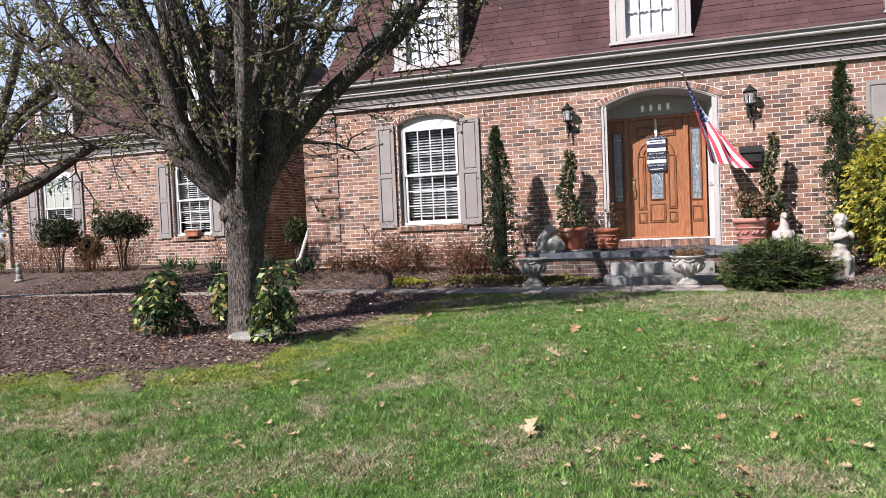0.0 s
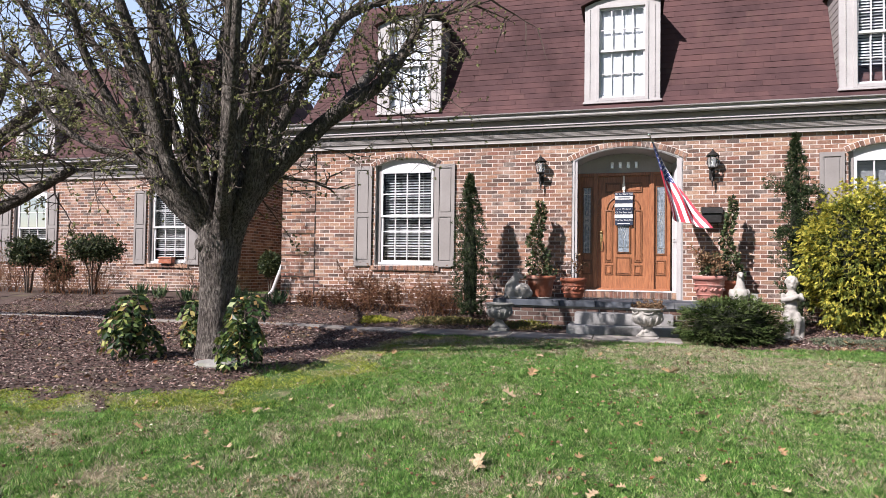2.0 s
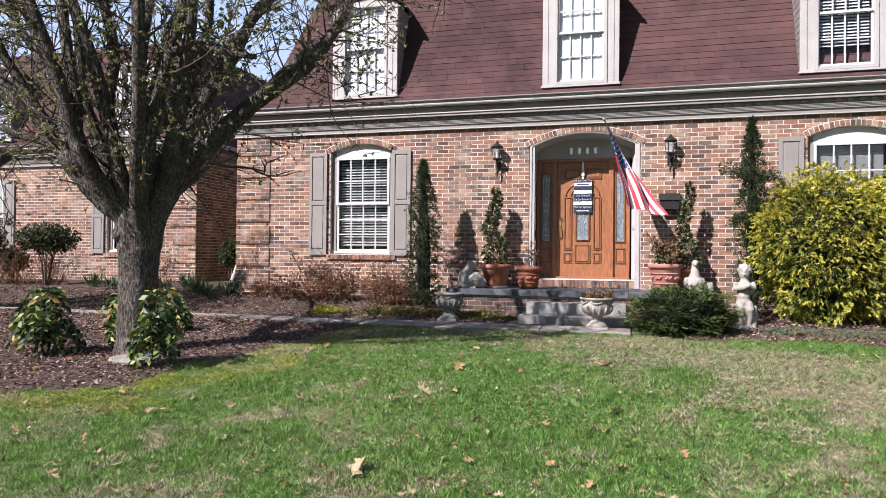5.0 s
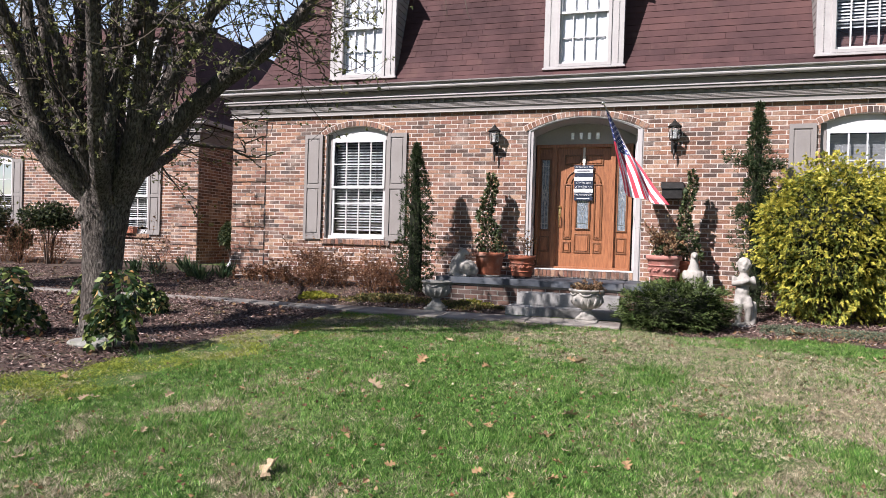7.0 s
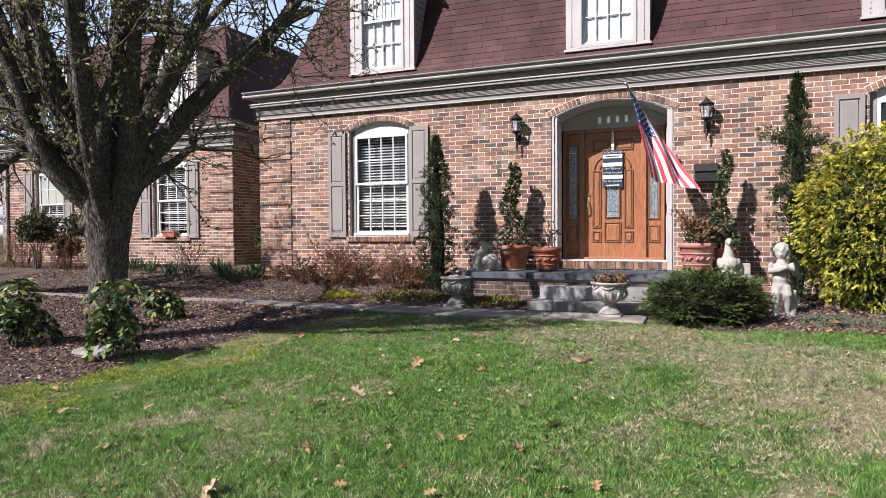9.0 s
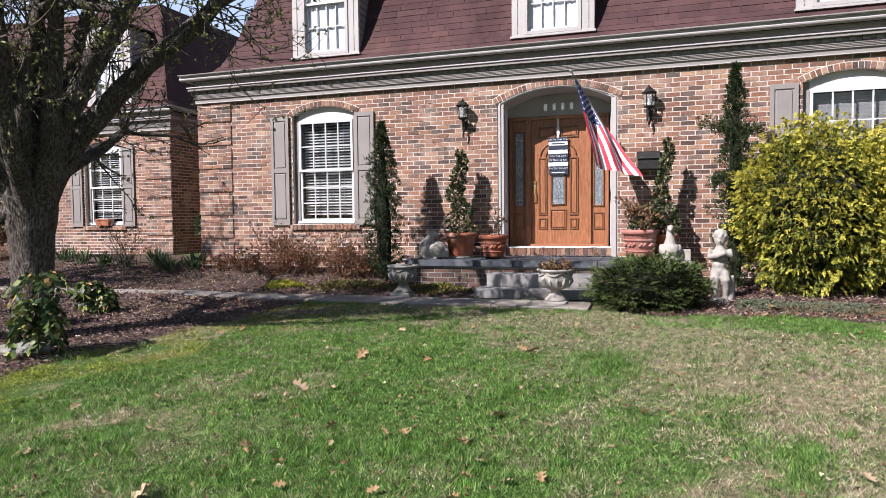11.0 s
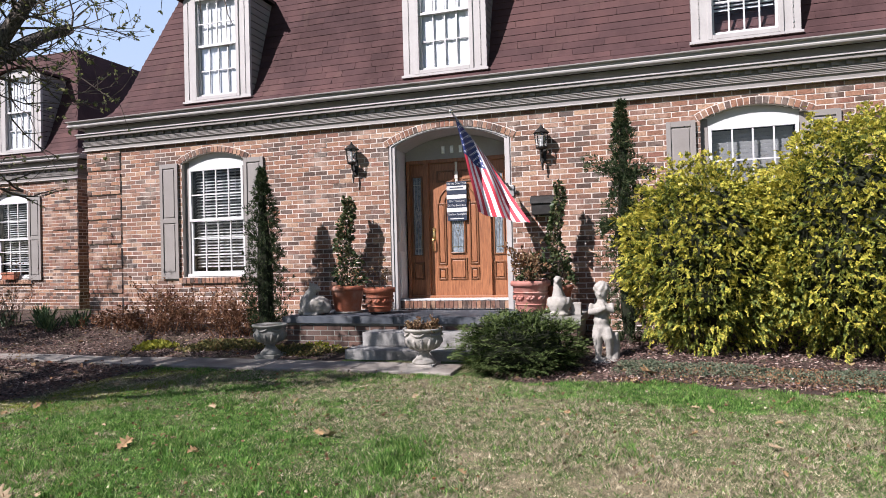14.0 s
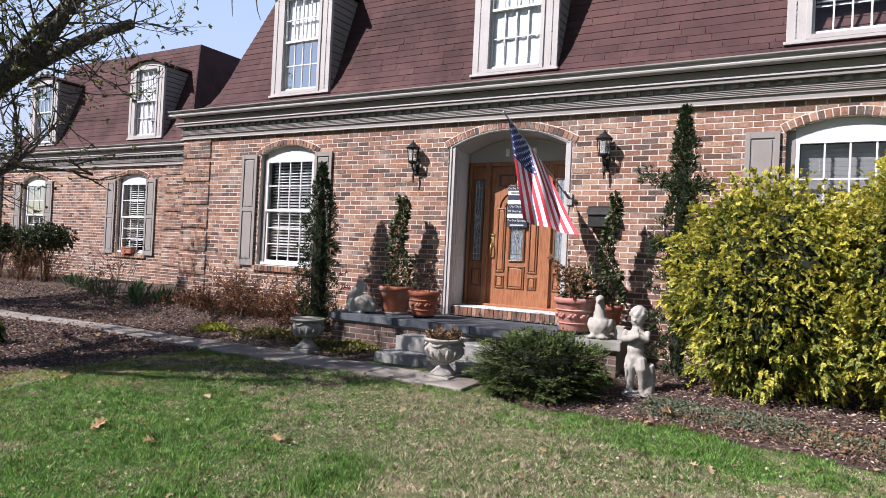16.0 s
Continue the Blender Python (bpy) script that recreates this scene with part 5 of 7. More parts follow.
ball(bm, (-0.065, -0.04, 0.045), 0.045, 2, (0.8, 1.5, 0.7))
ball(bm, (0.075, 0.0, 0.045), 0.045, 2, (0.8, 1.5, 0.7))
tube(bm, [(0.10, 0.09, 0.02), (0.14, 0.09, 0.2), (0.14, 0.06, 0.32)], [0.09, 0.06, 0.045], 10)
lathe(bm, [(0.17, 0.0), (0.175, 0.025), (0.13, 0.045), (0.02, 0.05)], 0.02, 0.01, 0, 16)
fused("garden_statue", bm, STONE, 0.009, "small pale stone figure standing in the bed", "statue", (2.05, 9.78, gz(2.05, 9.78) - 0.02), -8, 1.04, 0.86)

# small things on the stoop and in the beds
bm = bmesh.new()
box(bm, -0.06, 0.06, -0.05, 0.05, 0, 0.16, 0.015)
tagged(part("stone_block", bm, STONE, None, "small pale stone block on the stoop"), category="ornament").location = (1.68, 10.55, 1.275)
bm = bmesh.new()
ball(bm, (0, 0, 0.10), 0.10, 2, (0.8, 0.7, 1.0))
ball(bm, (0, 0, 0.25), 0.085, 2, (0.8, 0.8, 1.2))
ball(bm, (0, 0, 0.38), 0.06, 2)
lathe(bm, [(0.11, 0), (0.11, 0.04), (0.08, 0.05)], n=12)
fused("garden_ornament", bm, AGED, 0.012, "small weathered stone garden ornament", "ornament", (-13.9, 10.6, gz(-13.9, 10.6)), 0)
bm = bmesh.new()
lathe(bm, [(0.24, -0.03), (0.26, 0.02), (0.23, 0.05), (0.02, 0.06)], 0, 0, 0, 14, 0.7)
for v in bm.verts:
    v.co += Vector((noise.noise(v.co * 3), noise.noise(v.co * 3 + Vector((7, 0, 0))), 0.3 * noise.noise(v.co * 4))) * 0.06
tagged(part("stepping_stone", bm, AGED, None, "flat grey stone at the foot of the tree"), category="stone").location = (-4.42, 5.50, gz(-4.42, 5.50) + 0.01)

# downspouts
for nm, pts, lab in (("downspout", [(WXL + 0.25, WF - 0.05, 4.25), (WXL + 0.25, WF - 0.05, 1.15)], "tall pale metal downspout at the wing's corner"),
                     ("downspout", [(-7.1, 13.0, 2.6), (-7.7, 13.0, 2.2), (-7.88, 13.0, 1.95), (-8.18, 13.0, 1.2), (-8.26, 13.0, 1.12)], "white downspout elbow by the corner of the house")):
    bm = bmesh.new()
    tube(bm, pts, 0.042, 8)
    d = tagged(part(nm, bm, WHITE if "white" in lab else GUTTER, None, lab), category="downspout")

wp = thing("window_planter", "small terracotta trough on the wing's window sill", "planter", (-11.40, WF - 0.03, 1.80))
bm = bmesh.new()
box(bm, -0.19, 0.19, -0.08, 0.06, 0, 0.14, 0.012)
part("trough", bm, TERRA, wp)
bm = bmesh.new()
box(bm, -0.205, 0.205, -0.095, 0.075, 0.125, 0.165, 0.008)
part("rim", bm, TERRA, wp)
bm = bmesh.new()
box(bm, 0.55, 0.57, 0, 0.014, 0, 0.11, 0.003)
outlet = tagged(part("outlet_cover", bm, TAUPE, None, "grey outdoor socket cover on the brick"), category="socket")
outlet.location = (0.35, F - 0.022, 1.62)
# vent grille low in the wall
vg = thing("foundation_vent", "dark iron vent grille low in the brick wall", "vent", (-3.55, F - 0.008, 1.05))
bm = bmesh.new()
frame_rect(bm, -0.2, 0.2, 0, 0.16, 0.02, -0.014, 0.004)
part("vent_frame", bm, BLACK, vg)
for i in range(5):
    bm = bmesh.new()
    box(bm, -0.18, 0.18, -0.012, 0.0, 0.028 + i * 0.024, 0.040 + i * 0.024)
    part("slat", bm, BLACK, vg)


# ---- plants ----
def unit(v):
    return v / np.maximum(np.linalg.norm(v, axis=-1, keepdims=True), 1e-9)


def leaves(name, P, D, length, width, mat, parent, seed=0, fold=0.0, kind="", label=""):
    """Pointed leaves at points P along directions D."""
    r = np.random.default_rng(seed)
    P, D = np.asarray(P, float), unit(np.asarray(D, float))
    n = len(P)
    S = unit(np.cross(D, unit(r.normal(size=(n, 3)))))
    U = np.cross(S, D)
    Lh = np.asarray(length if np.ndim(length) else r.uniform(0.7, 1.3, n) * length)[:, None]
    W = Lh * width
    droop = r.uniform(-0.15, 0.15, (n, 1)) * Lh
    V = np.stack([P, P + D * Lh * 0.5 + S * W + U * fold * W, P + D * Lh + U * droop, P + D * Lh * 0.5 - S * W + U * fold * W], 1).reshape(-1, 3)
    Q = np.arange(4 * n).reshape(n, 4)
    return np_mesh(name, V, Q, mat, parent, label, kind or "stuff")


def fans(P, D, blades, spread_, rng_):
    """Each point and direction repeated as a fan."""
    P2, D2 = np.repeat(P, blades, 0), np.repeat(D, blades, 0)
    return P2, unit(D2 + rng_.normal(size=D2.shape) * spread_)


def fronds(name, P, D, length, count, leaf, width, mat, parent, seed, droop=0.35, flat=0.0, label=""):
    """Flat feathery sprays: leaflets paired along a drooping spine."""
    r = np.random.default_rng(seed)
    P, D = np.asarray(P, float), unit(np.asarray(D, float))
    n = len(P)
    S = unit(np.cross(D, unit(r.normal(size=(n, 3)) * np.array([1, 1, 1 - flat]) + np.array([0, 0, 3 * flat]))))
    L = length * r.uniform(0.6, 1.35, (n, 1))
    V = []
    for i in range(count):
        u = i / (count - 1)
        sg = -1 if i % 2 else 1
        o = P + D * L * u + np.array([0, 0, -droop]) * L * u * u
        d = unit(D + S * sg * (0.95 - 0.6 * u) + np.array([0, 0, -droop * 1.3 * u]) + r.normal(size=(n, 3)) * 0.16)
        ll = leaf * (1.1 - 0.4 * u) * r.uniform(0.7, 1.3, (n, 1))
        w = unit(np.cross(d, np.cross(S, D)) + r.normal(size=(n, 3)) * 0.25) * ll * width
        V.append(np.stack([o, o + d * ll * 0.5 + w, o + d * ll, o + d * ll * 0.5 - w], 1))
    V = np.stack(V, 1).reshape(-1, 3)
    return np_mesh(name, V, np.arange(len(V)).reshape(-1, 4), mat, parent, label, "stuff")


def lumpy(c, rad, n, seed, lump=0.18, inner=0.55, low=-1.0, freq=2.2):
    """Points near the skin of an uneven ellipsoid, with the way out."""
    r = np.random.default_rng(seed)
    d = unit(r.normal(size=(n, 3)))
    d = d[d[:, 2] > low]
    k = np.array([1 + lump * noise.noise(Vector(v) * freq + Vector((seed * 3.1, 0, 0))) + lump * 0.6 * noise.noise(Vector(v) * freq * 2.7 + Vector((0, seed, 0))) for v in d])
    depth = 1 - (1 - inner) * r.random(len(d)) ** 1.8
    P = np.asarray(c) + d * np.asarray(rad) * (k * depth)[:, None]
    return P, unit(d / np.asarray(rad)), depth


# added near-black filler; its colour stands in for the shade inside a plant
def core(name, c, rad, mat, parent, seed, s=0.78):
    bm = bmesh.new()
    ball(bm, (0, 0, 0), 1.0, 3)
    for v in bm.verts:
        k = s * (1 + 0.22 * noise.noise(v.co * 2.2 + Vector((seed * 3.1, 0, 0))) + 0.15 * noise.noise(v.co * 6))
        v.co = Vector([c[i] + v.co[i] * rad[i] * k for i in range(3)])
    return part(name, bm, mat, parent)


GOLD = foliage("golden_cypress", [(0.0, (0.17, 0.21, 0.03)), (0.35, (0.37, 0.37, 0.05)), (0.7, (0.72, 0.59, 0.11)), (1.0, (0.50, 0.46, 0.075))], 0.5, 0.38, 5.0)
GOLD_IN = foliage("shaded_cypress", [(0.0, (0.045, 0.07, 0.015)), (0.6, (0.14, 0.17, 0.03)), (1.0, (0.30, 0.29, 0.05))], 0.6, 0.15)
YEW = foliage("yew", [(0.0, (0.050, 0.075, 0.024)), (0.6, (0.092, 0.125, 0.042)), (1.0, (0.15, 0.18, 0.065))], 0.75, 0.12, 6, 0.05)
# darker copy of the yew green, for sprays that lie in shade
YEW_SHADE = foliage("shaded_yew", [(0.0, (0.010, 0.018, 0.005)), (0.6, (0.018, 0.030, 0.008)), (1.0, (0.032, 0.046, 0.011))], 0.8, 0.05, 6, 0.04)
JUNIPER = foliage("juniper", [(0.0, (0.014, 0.026, 0.012)), (0.6, (0.034, 0.052, 0.022)), (1.0, (0.085, 0.10, 0.045))], 0.7, 0.08, 6, 0.06)
MAHONIA = foliage("mahonia", [(0.0, (0.016, 0.034, 0.013)), (0.55, (0.038, 0.07, 0.02)), (0.70, (0.12, 0.17, 0.045)), (0.90, (0.29, 0.31, 0.09)), (1.0, (0.38, 0.18, 0.08))], 0.42, 0.12, 2.5)
IVY = foliage("ivy", [(0.0, (0.02, 0.035, 0.014)), (0.6, (0.055, 0.08, 0.03)), (1.0, (0.13, 0.14, 0.06))], 0.45, 0.1, 8)
DRY = foliage("dry_leaf", [(0.0, (0.11, 0.06, 0.035)), (0.5, (0.22, 0.13, 0.07)), (0.8, (0.30, 0.22, 0.12)), (1.0, (0.25, 0.09, 0.04))], 0.8, 0.15)
RUST = foliage("rusty_twig", [(0.0, (0.08, 0.038, 0.022)), (0.6, (0.175, 0.08, 0.04)), (1.0, (0.26, 0.14, 0.07))], 0.85, 0.05)
BUD = foliage("spring_leaf", [(0.0, (0.09, 0.10, 0.035)), (0.5, (0.20, 0.21, 0.075)), (1.0, (0.38, 0.36, 0.17))], 0.5, 0.35, 2)
IRIS = foliage("strap_leaf", [(0.0, (0.03, 0.06, 0.025)), (0.6, (0.07, 0.115, 0.05)), (1.0, (0.14, 0.18, 0.08))], 0.5, 0.1, 5)
LIME = foliage("lime_groundcover", [(0.0, (0.14, 0.16, 0.02)), (0.6, (0.27, 0.27, 0.03)), (1.0, (0.38, 0.34, 0.05))], 0.6, 0.2, 5)
BOX = foliage("dusky_leaf", [(0.0, (0.016, 0.028, 0.011)), (0.6, (0.040, 0.058, 0.020)), (1.0, (0.10, 0.105, 0.04))], 0.5, 0.08, 6)
OLIVE = foliage("olive_groundcover", [(0.0, (0.045, 0.05, 0.016)), (0.5, (0.12, 0.115, 0.035)), (0.85, (0.21, 0.17, 0.055)), (1.0, (0.24, 0.12, 0.06))], 0.7, 0.1, 6)
SEDUM = foliage("sedum", [(0.0, (0.055, 0.075, 0.045)), (0.6, (0.105, 0.13, 0.08)), (1.0, (0.19, 0.19, 0.12))], 0.7, 0.1, 5)
EVERGREEN = foliage("magnolia_leaf", [(0.0, (0.010, 0.022, 0.009)), (0.7, (0.022, 0.045, 0.015)), (1.0, (0.05, 0.075, 0.025))], 0.35, 0.05, 1.5)
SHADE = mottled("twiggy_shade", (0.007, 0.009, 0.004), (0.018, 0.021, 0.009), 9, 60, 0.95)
TWIG = mottled("twig_bark", (0.045, 0.034, 0.027), (0.10, 0.078, 0.06), 12, 80, 0.9)


def bark():
    m, nt, p = material("bark", 0.92, 0, 0.15)
    fur = noise_tex(nt, 1.0, 5, stretch=(58, 58, 17), rough=0.6)
    fis = ramp(nt, fur, [(0.38, (0, 0, 0)), (0.60, (1, 1, 1))])
    a = noise_tex(nt, 4, 6)
    col = mix(nt, fis, (0.050, 0.041, 0.035), ramp(nt, a, [(0.35, (0.125, 0.105, 0.09)), (0.65, (0.235, 0.205, 0.175))]))
    nt.links.new(col, p.inputs["Base Color"])
    bump(nt, p, math_node(nt, 'ADD', fis, math_node(nt, 'MULTIPLY', noise_tex(nt, 40, 4), 0.4)), 1.0, 0.025)
    return m


BARK = bark()


def rough_tube(bm, pts, radii, n=12, amp=0.06):
    """A limb: a smooth path through the points, with an uneven skin."""
    P = [Vector(p) for p in pts]
    fine, rr = [], []
    for i in range(len(P) - 1):
        p0, p1, p2, p3 = P[max(i - 1, 0)], P[i], P[i + 1], P[min(i + 2, len(P) - 1)]
        for k in range(5):
            t = k / 5
            fine.append(0.5 * ((2 * p1) + (p2 - p0) * t + (2 * p0 - 5 * p1 + 4 * p2 - p3) * t * t + (3 * p1 - p0 - 3 * p2 + p3) * t ** 3))
            rr.append(radii[i] + (radii[i + 1] - radii[i]) * t)
    fine.append(P[-1])
    rr.append(radii[-1])
    rings = tube(bm, fine, rr, n)
    for ring, c_, r_ in zip(rings, fine, rr):
        for v in ring:
            d = v.co - c_
            v.co = c_ + d * (1 + amp * noise.noise(v.co * 6) + 0.6 * amp * noise.noise(v.co * 17))
    return fine, rr


def twigs(starts, seed, length, depth, out, bud, spread_=0.55):
    """Fine branching: collects twig paths and the places of buds."""
    r = random.Random(seed)
    stack = [(Vector(p), Vector(d).normalized(), length * r.uniform(0.6, 1.2), rad, depth) for p, d, rad in starts]
    while stack:
        p, d, L, rad, lev = stack.pop()
        pts, q = [p], d
        n = 4
        for i in range(n):
            q = (q + Vector((r.gauss(0, 0.16), r.gauss(0, 0.16), r.gauss(0.03, 0.14)))).normalized()
            pts.append(pts[-1] + q * L / n)
            if lev > 0 and r.random() < 0.75:
                s = (q + Vector((r.gauss(0, spread_), r.gauss(0, spread_), r.gauss(0.08, spread_)))).normalized()
                stack.append((pts[-1], s, L * r.uniform(0.45, 0.75), rad * 0.6, lev - 1))
            if lev <= 1 and r.random() < 0.6:
                bud.append((pts[-1], q))
        bud.append((pts[-1], q))
        out.append((pts, rad))


def twig_mesh(name, out, mat, parent, n=3, label=""):
    V, T = [], []
    for pts, rad in out:
        side = Vector((0.3, 0.5, 0.8))
        base = len(V)
        for i, p in enumerate(pts):
            d = (pts[min(i + 1, len(pts) - 1)] - pts[max(i - 1, 0)]).normalized()
            a = (side - d * side.dot(d)).normalized()
            b = d.cross(a)
            r = rad * (1 - 0.75 * i / (len(pts) - 1))
            V += [p + (a * math.cos(2 * math.pi * j / n) + b * math.sin(2 * math.pi * j / n)) * r for j in range(n)]
        for i in range(len(pts) - 1):
            for j in range(n):
                k = base + i * n
                T.append((k + j, k + (j + 1) % n, k + n + (j + 1) % n, k + n + j))
    return np_mesh(name, np.array([tuple(v) for v in V]), T, mat, parent, label, "stuff")


def buds_mesh(name, bud, size, blades, mat, parent, seed, keep=1.0, width=0.28):
    r = np.random.default_rng(seed)
    P, D = np.array([tuple(p) for p, d in bud]), np.array([tuple(d) for p, d in bud])
    k = r.random(len(P)) < keep
    P, D = fans(P[k], D[k], blades, 0.75, r)
    return leaves(name, P, D, size, width, mat, parent, seed, 0.3)


# the big tree in the bed
tree = thing("tree", "old many-limbed tree with rough grey bark and first spring leaves", "tree", group="front garden trees")
BOUGHS = [
    ([(-4.92, 5.8, 2.1), (-5.14, 5.75, 2.42), (-5.44, 5.7, 2.73), (-5.76, 5.6, 3.24), (-6.1, 5.5, 3.56), (-6.6, 5.4, 4.1), (-7.0, 5.3, 4.9)], 0.15, 0.05),
    ([(-4.87, 5.7, 2.1), (-4.9, 5.55, 2.45), (-5.0, 5.3, 2.9), (-5.02, 5.1, 3.43), (-5.1, 4.9, 4.0), (-5.3, 4.7, 5.0)], 0.13, 0.05),
    ([(-5.05, 5.95, 2.15), (-5.43, 6.1, 2.55), (-6.0, 6.3, 3.25), (-6.7, 6.55, 4.1), (-7.3, 6.7, 4.9), (-7.8, 6.9, 6.0)], 0.12, 0.045),
    ([(-4.72, 5.7, 2.1), (-4.74, 5.6, 2.6), (-4.78, 5.4, 3.36), (-4.9, 5.2, 4.1), (-5.1, 5.0, 5.2)], 0.12, 0.05),
    ([(-4.5, 5.6, 2.1), (-4.35, 5.4, 2.6), (-4.1, 5.1, 3.2), (-3.9, 4.85, 3.85), (-3.7, 4.6, 4.9)], 0.115, 0.04),
    ([(-4.73, 5.95, 2.1), (-4.87, 6.05, 2.75), (-5.0, 6.2, 3.4), (-5.12, 6.35, 4.2), (-5.1, 6.5, 5.6)], 0.13, 0.05),
    ([(-4.45, 5.8, 2.1), (-4.27, 5.72, 2.63), (-4.03, 5.6, 3.35), (-3.85, 5.5, 3.95), (-3.7, 5.4, 5.0)], 0.13, 0.05),
    ([(-4.7, 6.1, 2.15), (-4.84, 6.4, 2.85), (-4.76, 6.6, 3.3), (-4.61, 6.9, 3.95), (-4.5, 7.1, 4.4), (-4.2, 7.4, 5.4)], 0.12, 0.04),
    ([(-4.4, 5.9, 2.1), (-4.22, 5.8, 2.75), (-4.0, 5.95, 3.41), (-3.74, 6.12, 3.96), (-3.5, 6.3, 4.6), (-3.2, 6.6, 5.4)], 0.125, 0.045),
    ([(-4.5, 6.0, 2.15), (-4.36, 6.1, 2.7), (-4.02, 6.2, 3.08), (-3.62, 6.3, 3.46), (-3.22, 6.4, 3.76), (-2.97, 6.45, 3.95), (-2.72, 6.6, 4.4), (-2.6, 6.7, 5.0)], 0.155, 0.055),
    ([(-4.6, 6.1, 2.2), (-4.68, 6.5, 2.58), (-4.74, 6.85, 2.75), (-4.80, 7.2, 2.98)], 0.085, 0.05),
    ([(-3.93, 5.5, 3.82), (-3.97, 5.8, 4.02), (-3.95, 6.15, 4.10)], 0.06, 0.045),
    ([(-3.45, 6.35, 3.62), (-3.4, 6.9, 4.1), (-3.35, 7.3, 4.42), (-3.28, 7.62, 4.64)], 0.085, 0.06),
]
BOUGHS += [
    ([(-4.95, 5.65, 2.2), (-5.24, 5.5, 2.71), (-5.41, 5.5, 3.44), (-5.65, 5.5, 3.94), (-6.04, 5.5, 4.58), (-6.52, 5.5, 5.25)], 0.105, 0.045),
    ([(-4.80, 5.6, 2.2), (-4.97, 5.3, 2.79), (-5.04, 5.3, 3.37), (-5.17, 5.3, 3.96), (-5.27, 5.3, 4.56), (-5.34, 5.3, 5.16)], 0.095, 0.045),
    ([(-4.85, 5.9, 2.2), (-5.1, 5.9, 2.89), (-5.18, 5.9, 3.52), (-5.11, 5.9, 4.02), (-5.29, 5.9, 4.8), (-5.37, 5.9, 5.46)], 0.10, 0.05),
    ([(-4.5, 5.7, 2.2), (-4.34, 5.5, 2.79), (-4.21, 5.5, 3.37), (-4.05, 5.5, 3.89), (-3.86, 5.5, 4.52), (-3.67, 5.5, 5.08)], 0.10, 0.045),
    ([(-4.07, 5.5, 3.86), (-3.67, 5.5, 3.85), (-3.35, 5.5, 3.78), (-3.09, 5.5, 3.73)], 0.058, 0.03),
    ([(-5.6, 5.62, 3.02), (-5.95, 5.5, 3.62), (-6.12, 5.3, 4.1), (-6.2, 5.1, 4.8), (-6.5, 5.0, 5.4)], 0.07, 0.04),
    ([(-6.3, 5.45, 3.75), (-6.75, 5.6, 3.95), (-7.2, 5.7, 4.35), (-7.5, 5.8, 4.9)], 0.055, 0.03),
    ([(-5.5, 6.1, 2.7), (-6.05, 6.0, 3.05), (-6.55, 5.9, 3.2), (-7.1, 5.8, 3.55), (-7.5, 5.8, 4.1)], 0.06, 0.03),
]
rb = random.Random(31)
for i in range(4):
    a = 0.5 + i * 1.6
    o = Vector((-4.66 + 0.12 * math.cos(a), 5.87 + 0.12 * math.sin(a), 2.1))
    w1 = Vector((math.cos(a), math.sin(a), 0)) * rb.uniform(0.16, 0.34)
    BOUGHS.append(([tuple(o), tuple(o + w1 * 0.8 + Vector((0, 0, 0.6))), tuple(o + w1 * 1.8 + Vector((0, 0, 1.4))), tuple(o + w1 * 2.6 + Vector((rb.gauss(0, 0.1), rb.gauss(0, 0.1), 2.3))), tuple(o + w1 * 3.6 + Vector((rb.gauss(0, 0.2), rb.gauss(0, 0.2), 3.6)))], 0.10, 0.04))
bm = bmesh.new()
gt = gz(-4.66, 5.87)
rough_tube(bm, [(-4.79, 5.92, gt - 0.15), (-4.79, 5.92, gt + 0.12), (-4.77, 5.91, gt + 0.5), (-4.75, 5.90, 1.6), (-4.72, 5.88, 2.05), (-4.70, 5.87, 2.38)], [0.28, 0.208, 0.188, 0.198, 0.245, 0.22], 32, 0.07)
ball(bm, (-4.84, 5.70, 2.00), 0.065, 2, (1.2, 1, 1.3))
part("trunk", bm, BARK, tree, "rough grey fissured trunk", smooth=True)
starts, shoots = [], []
rt = random.Random(21)
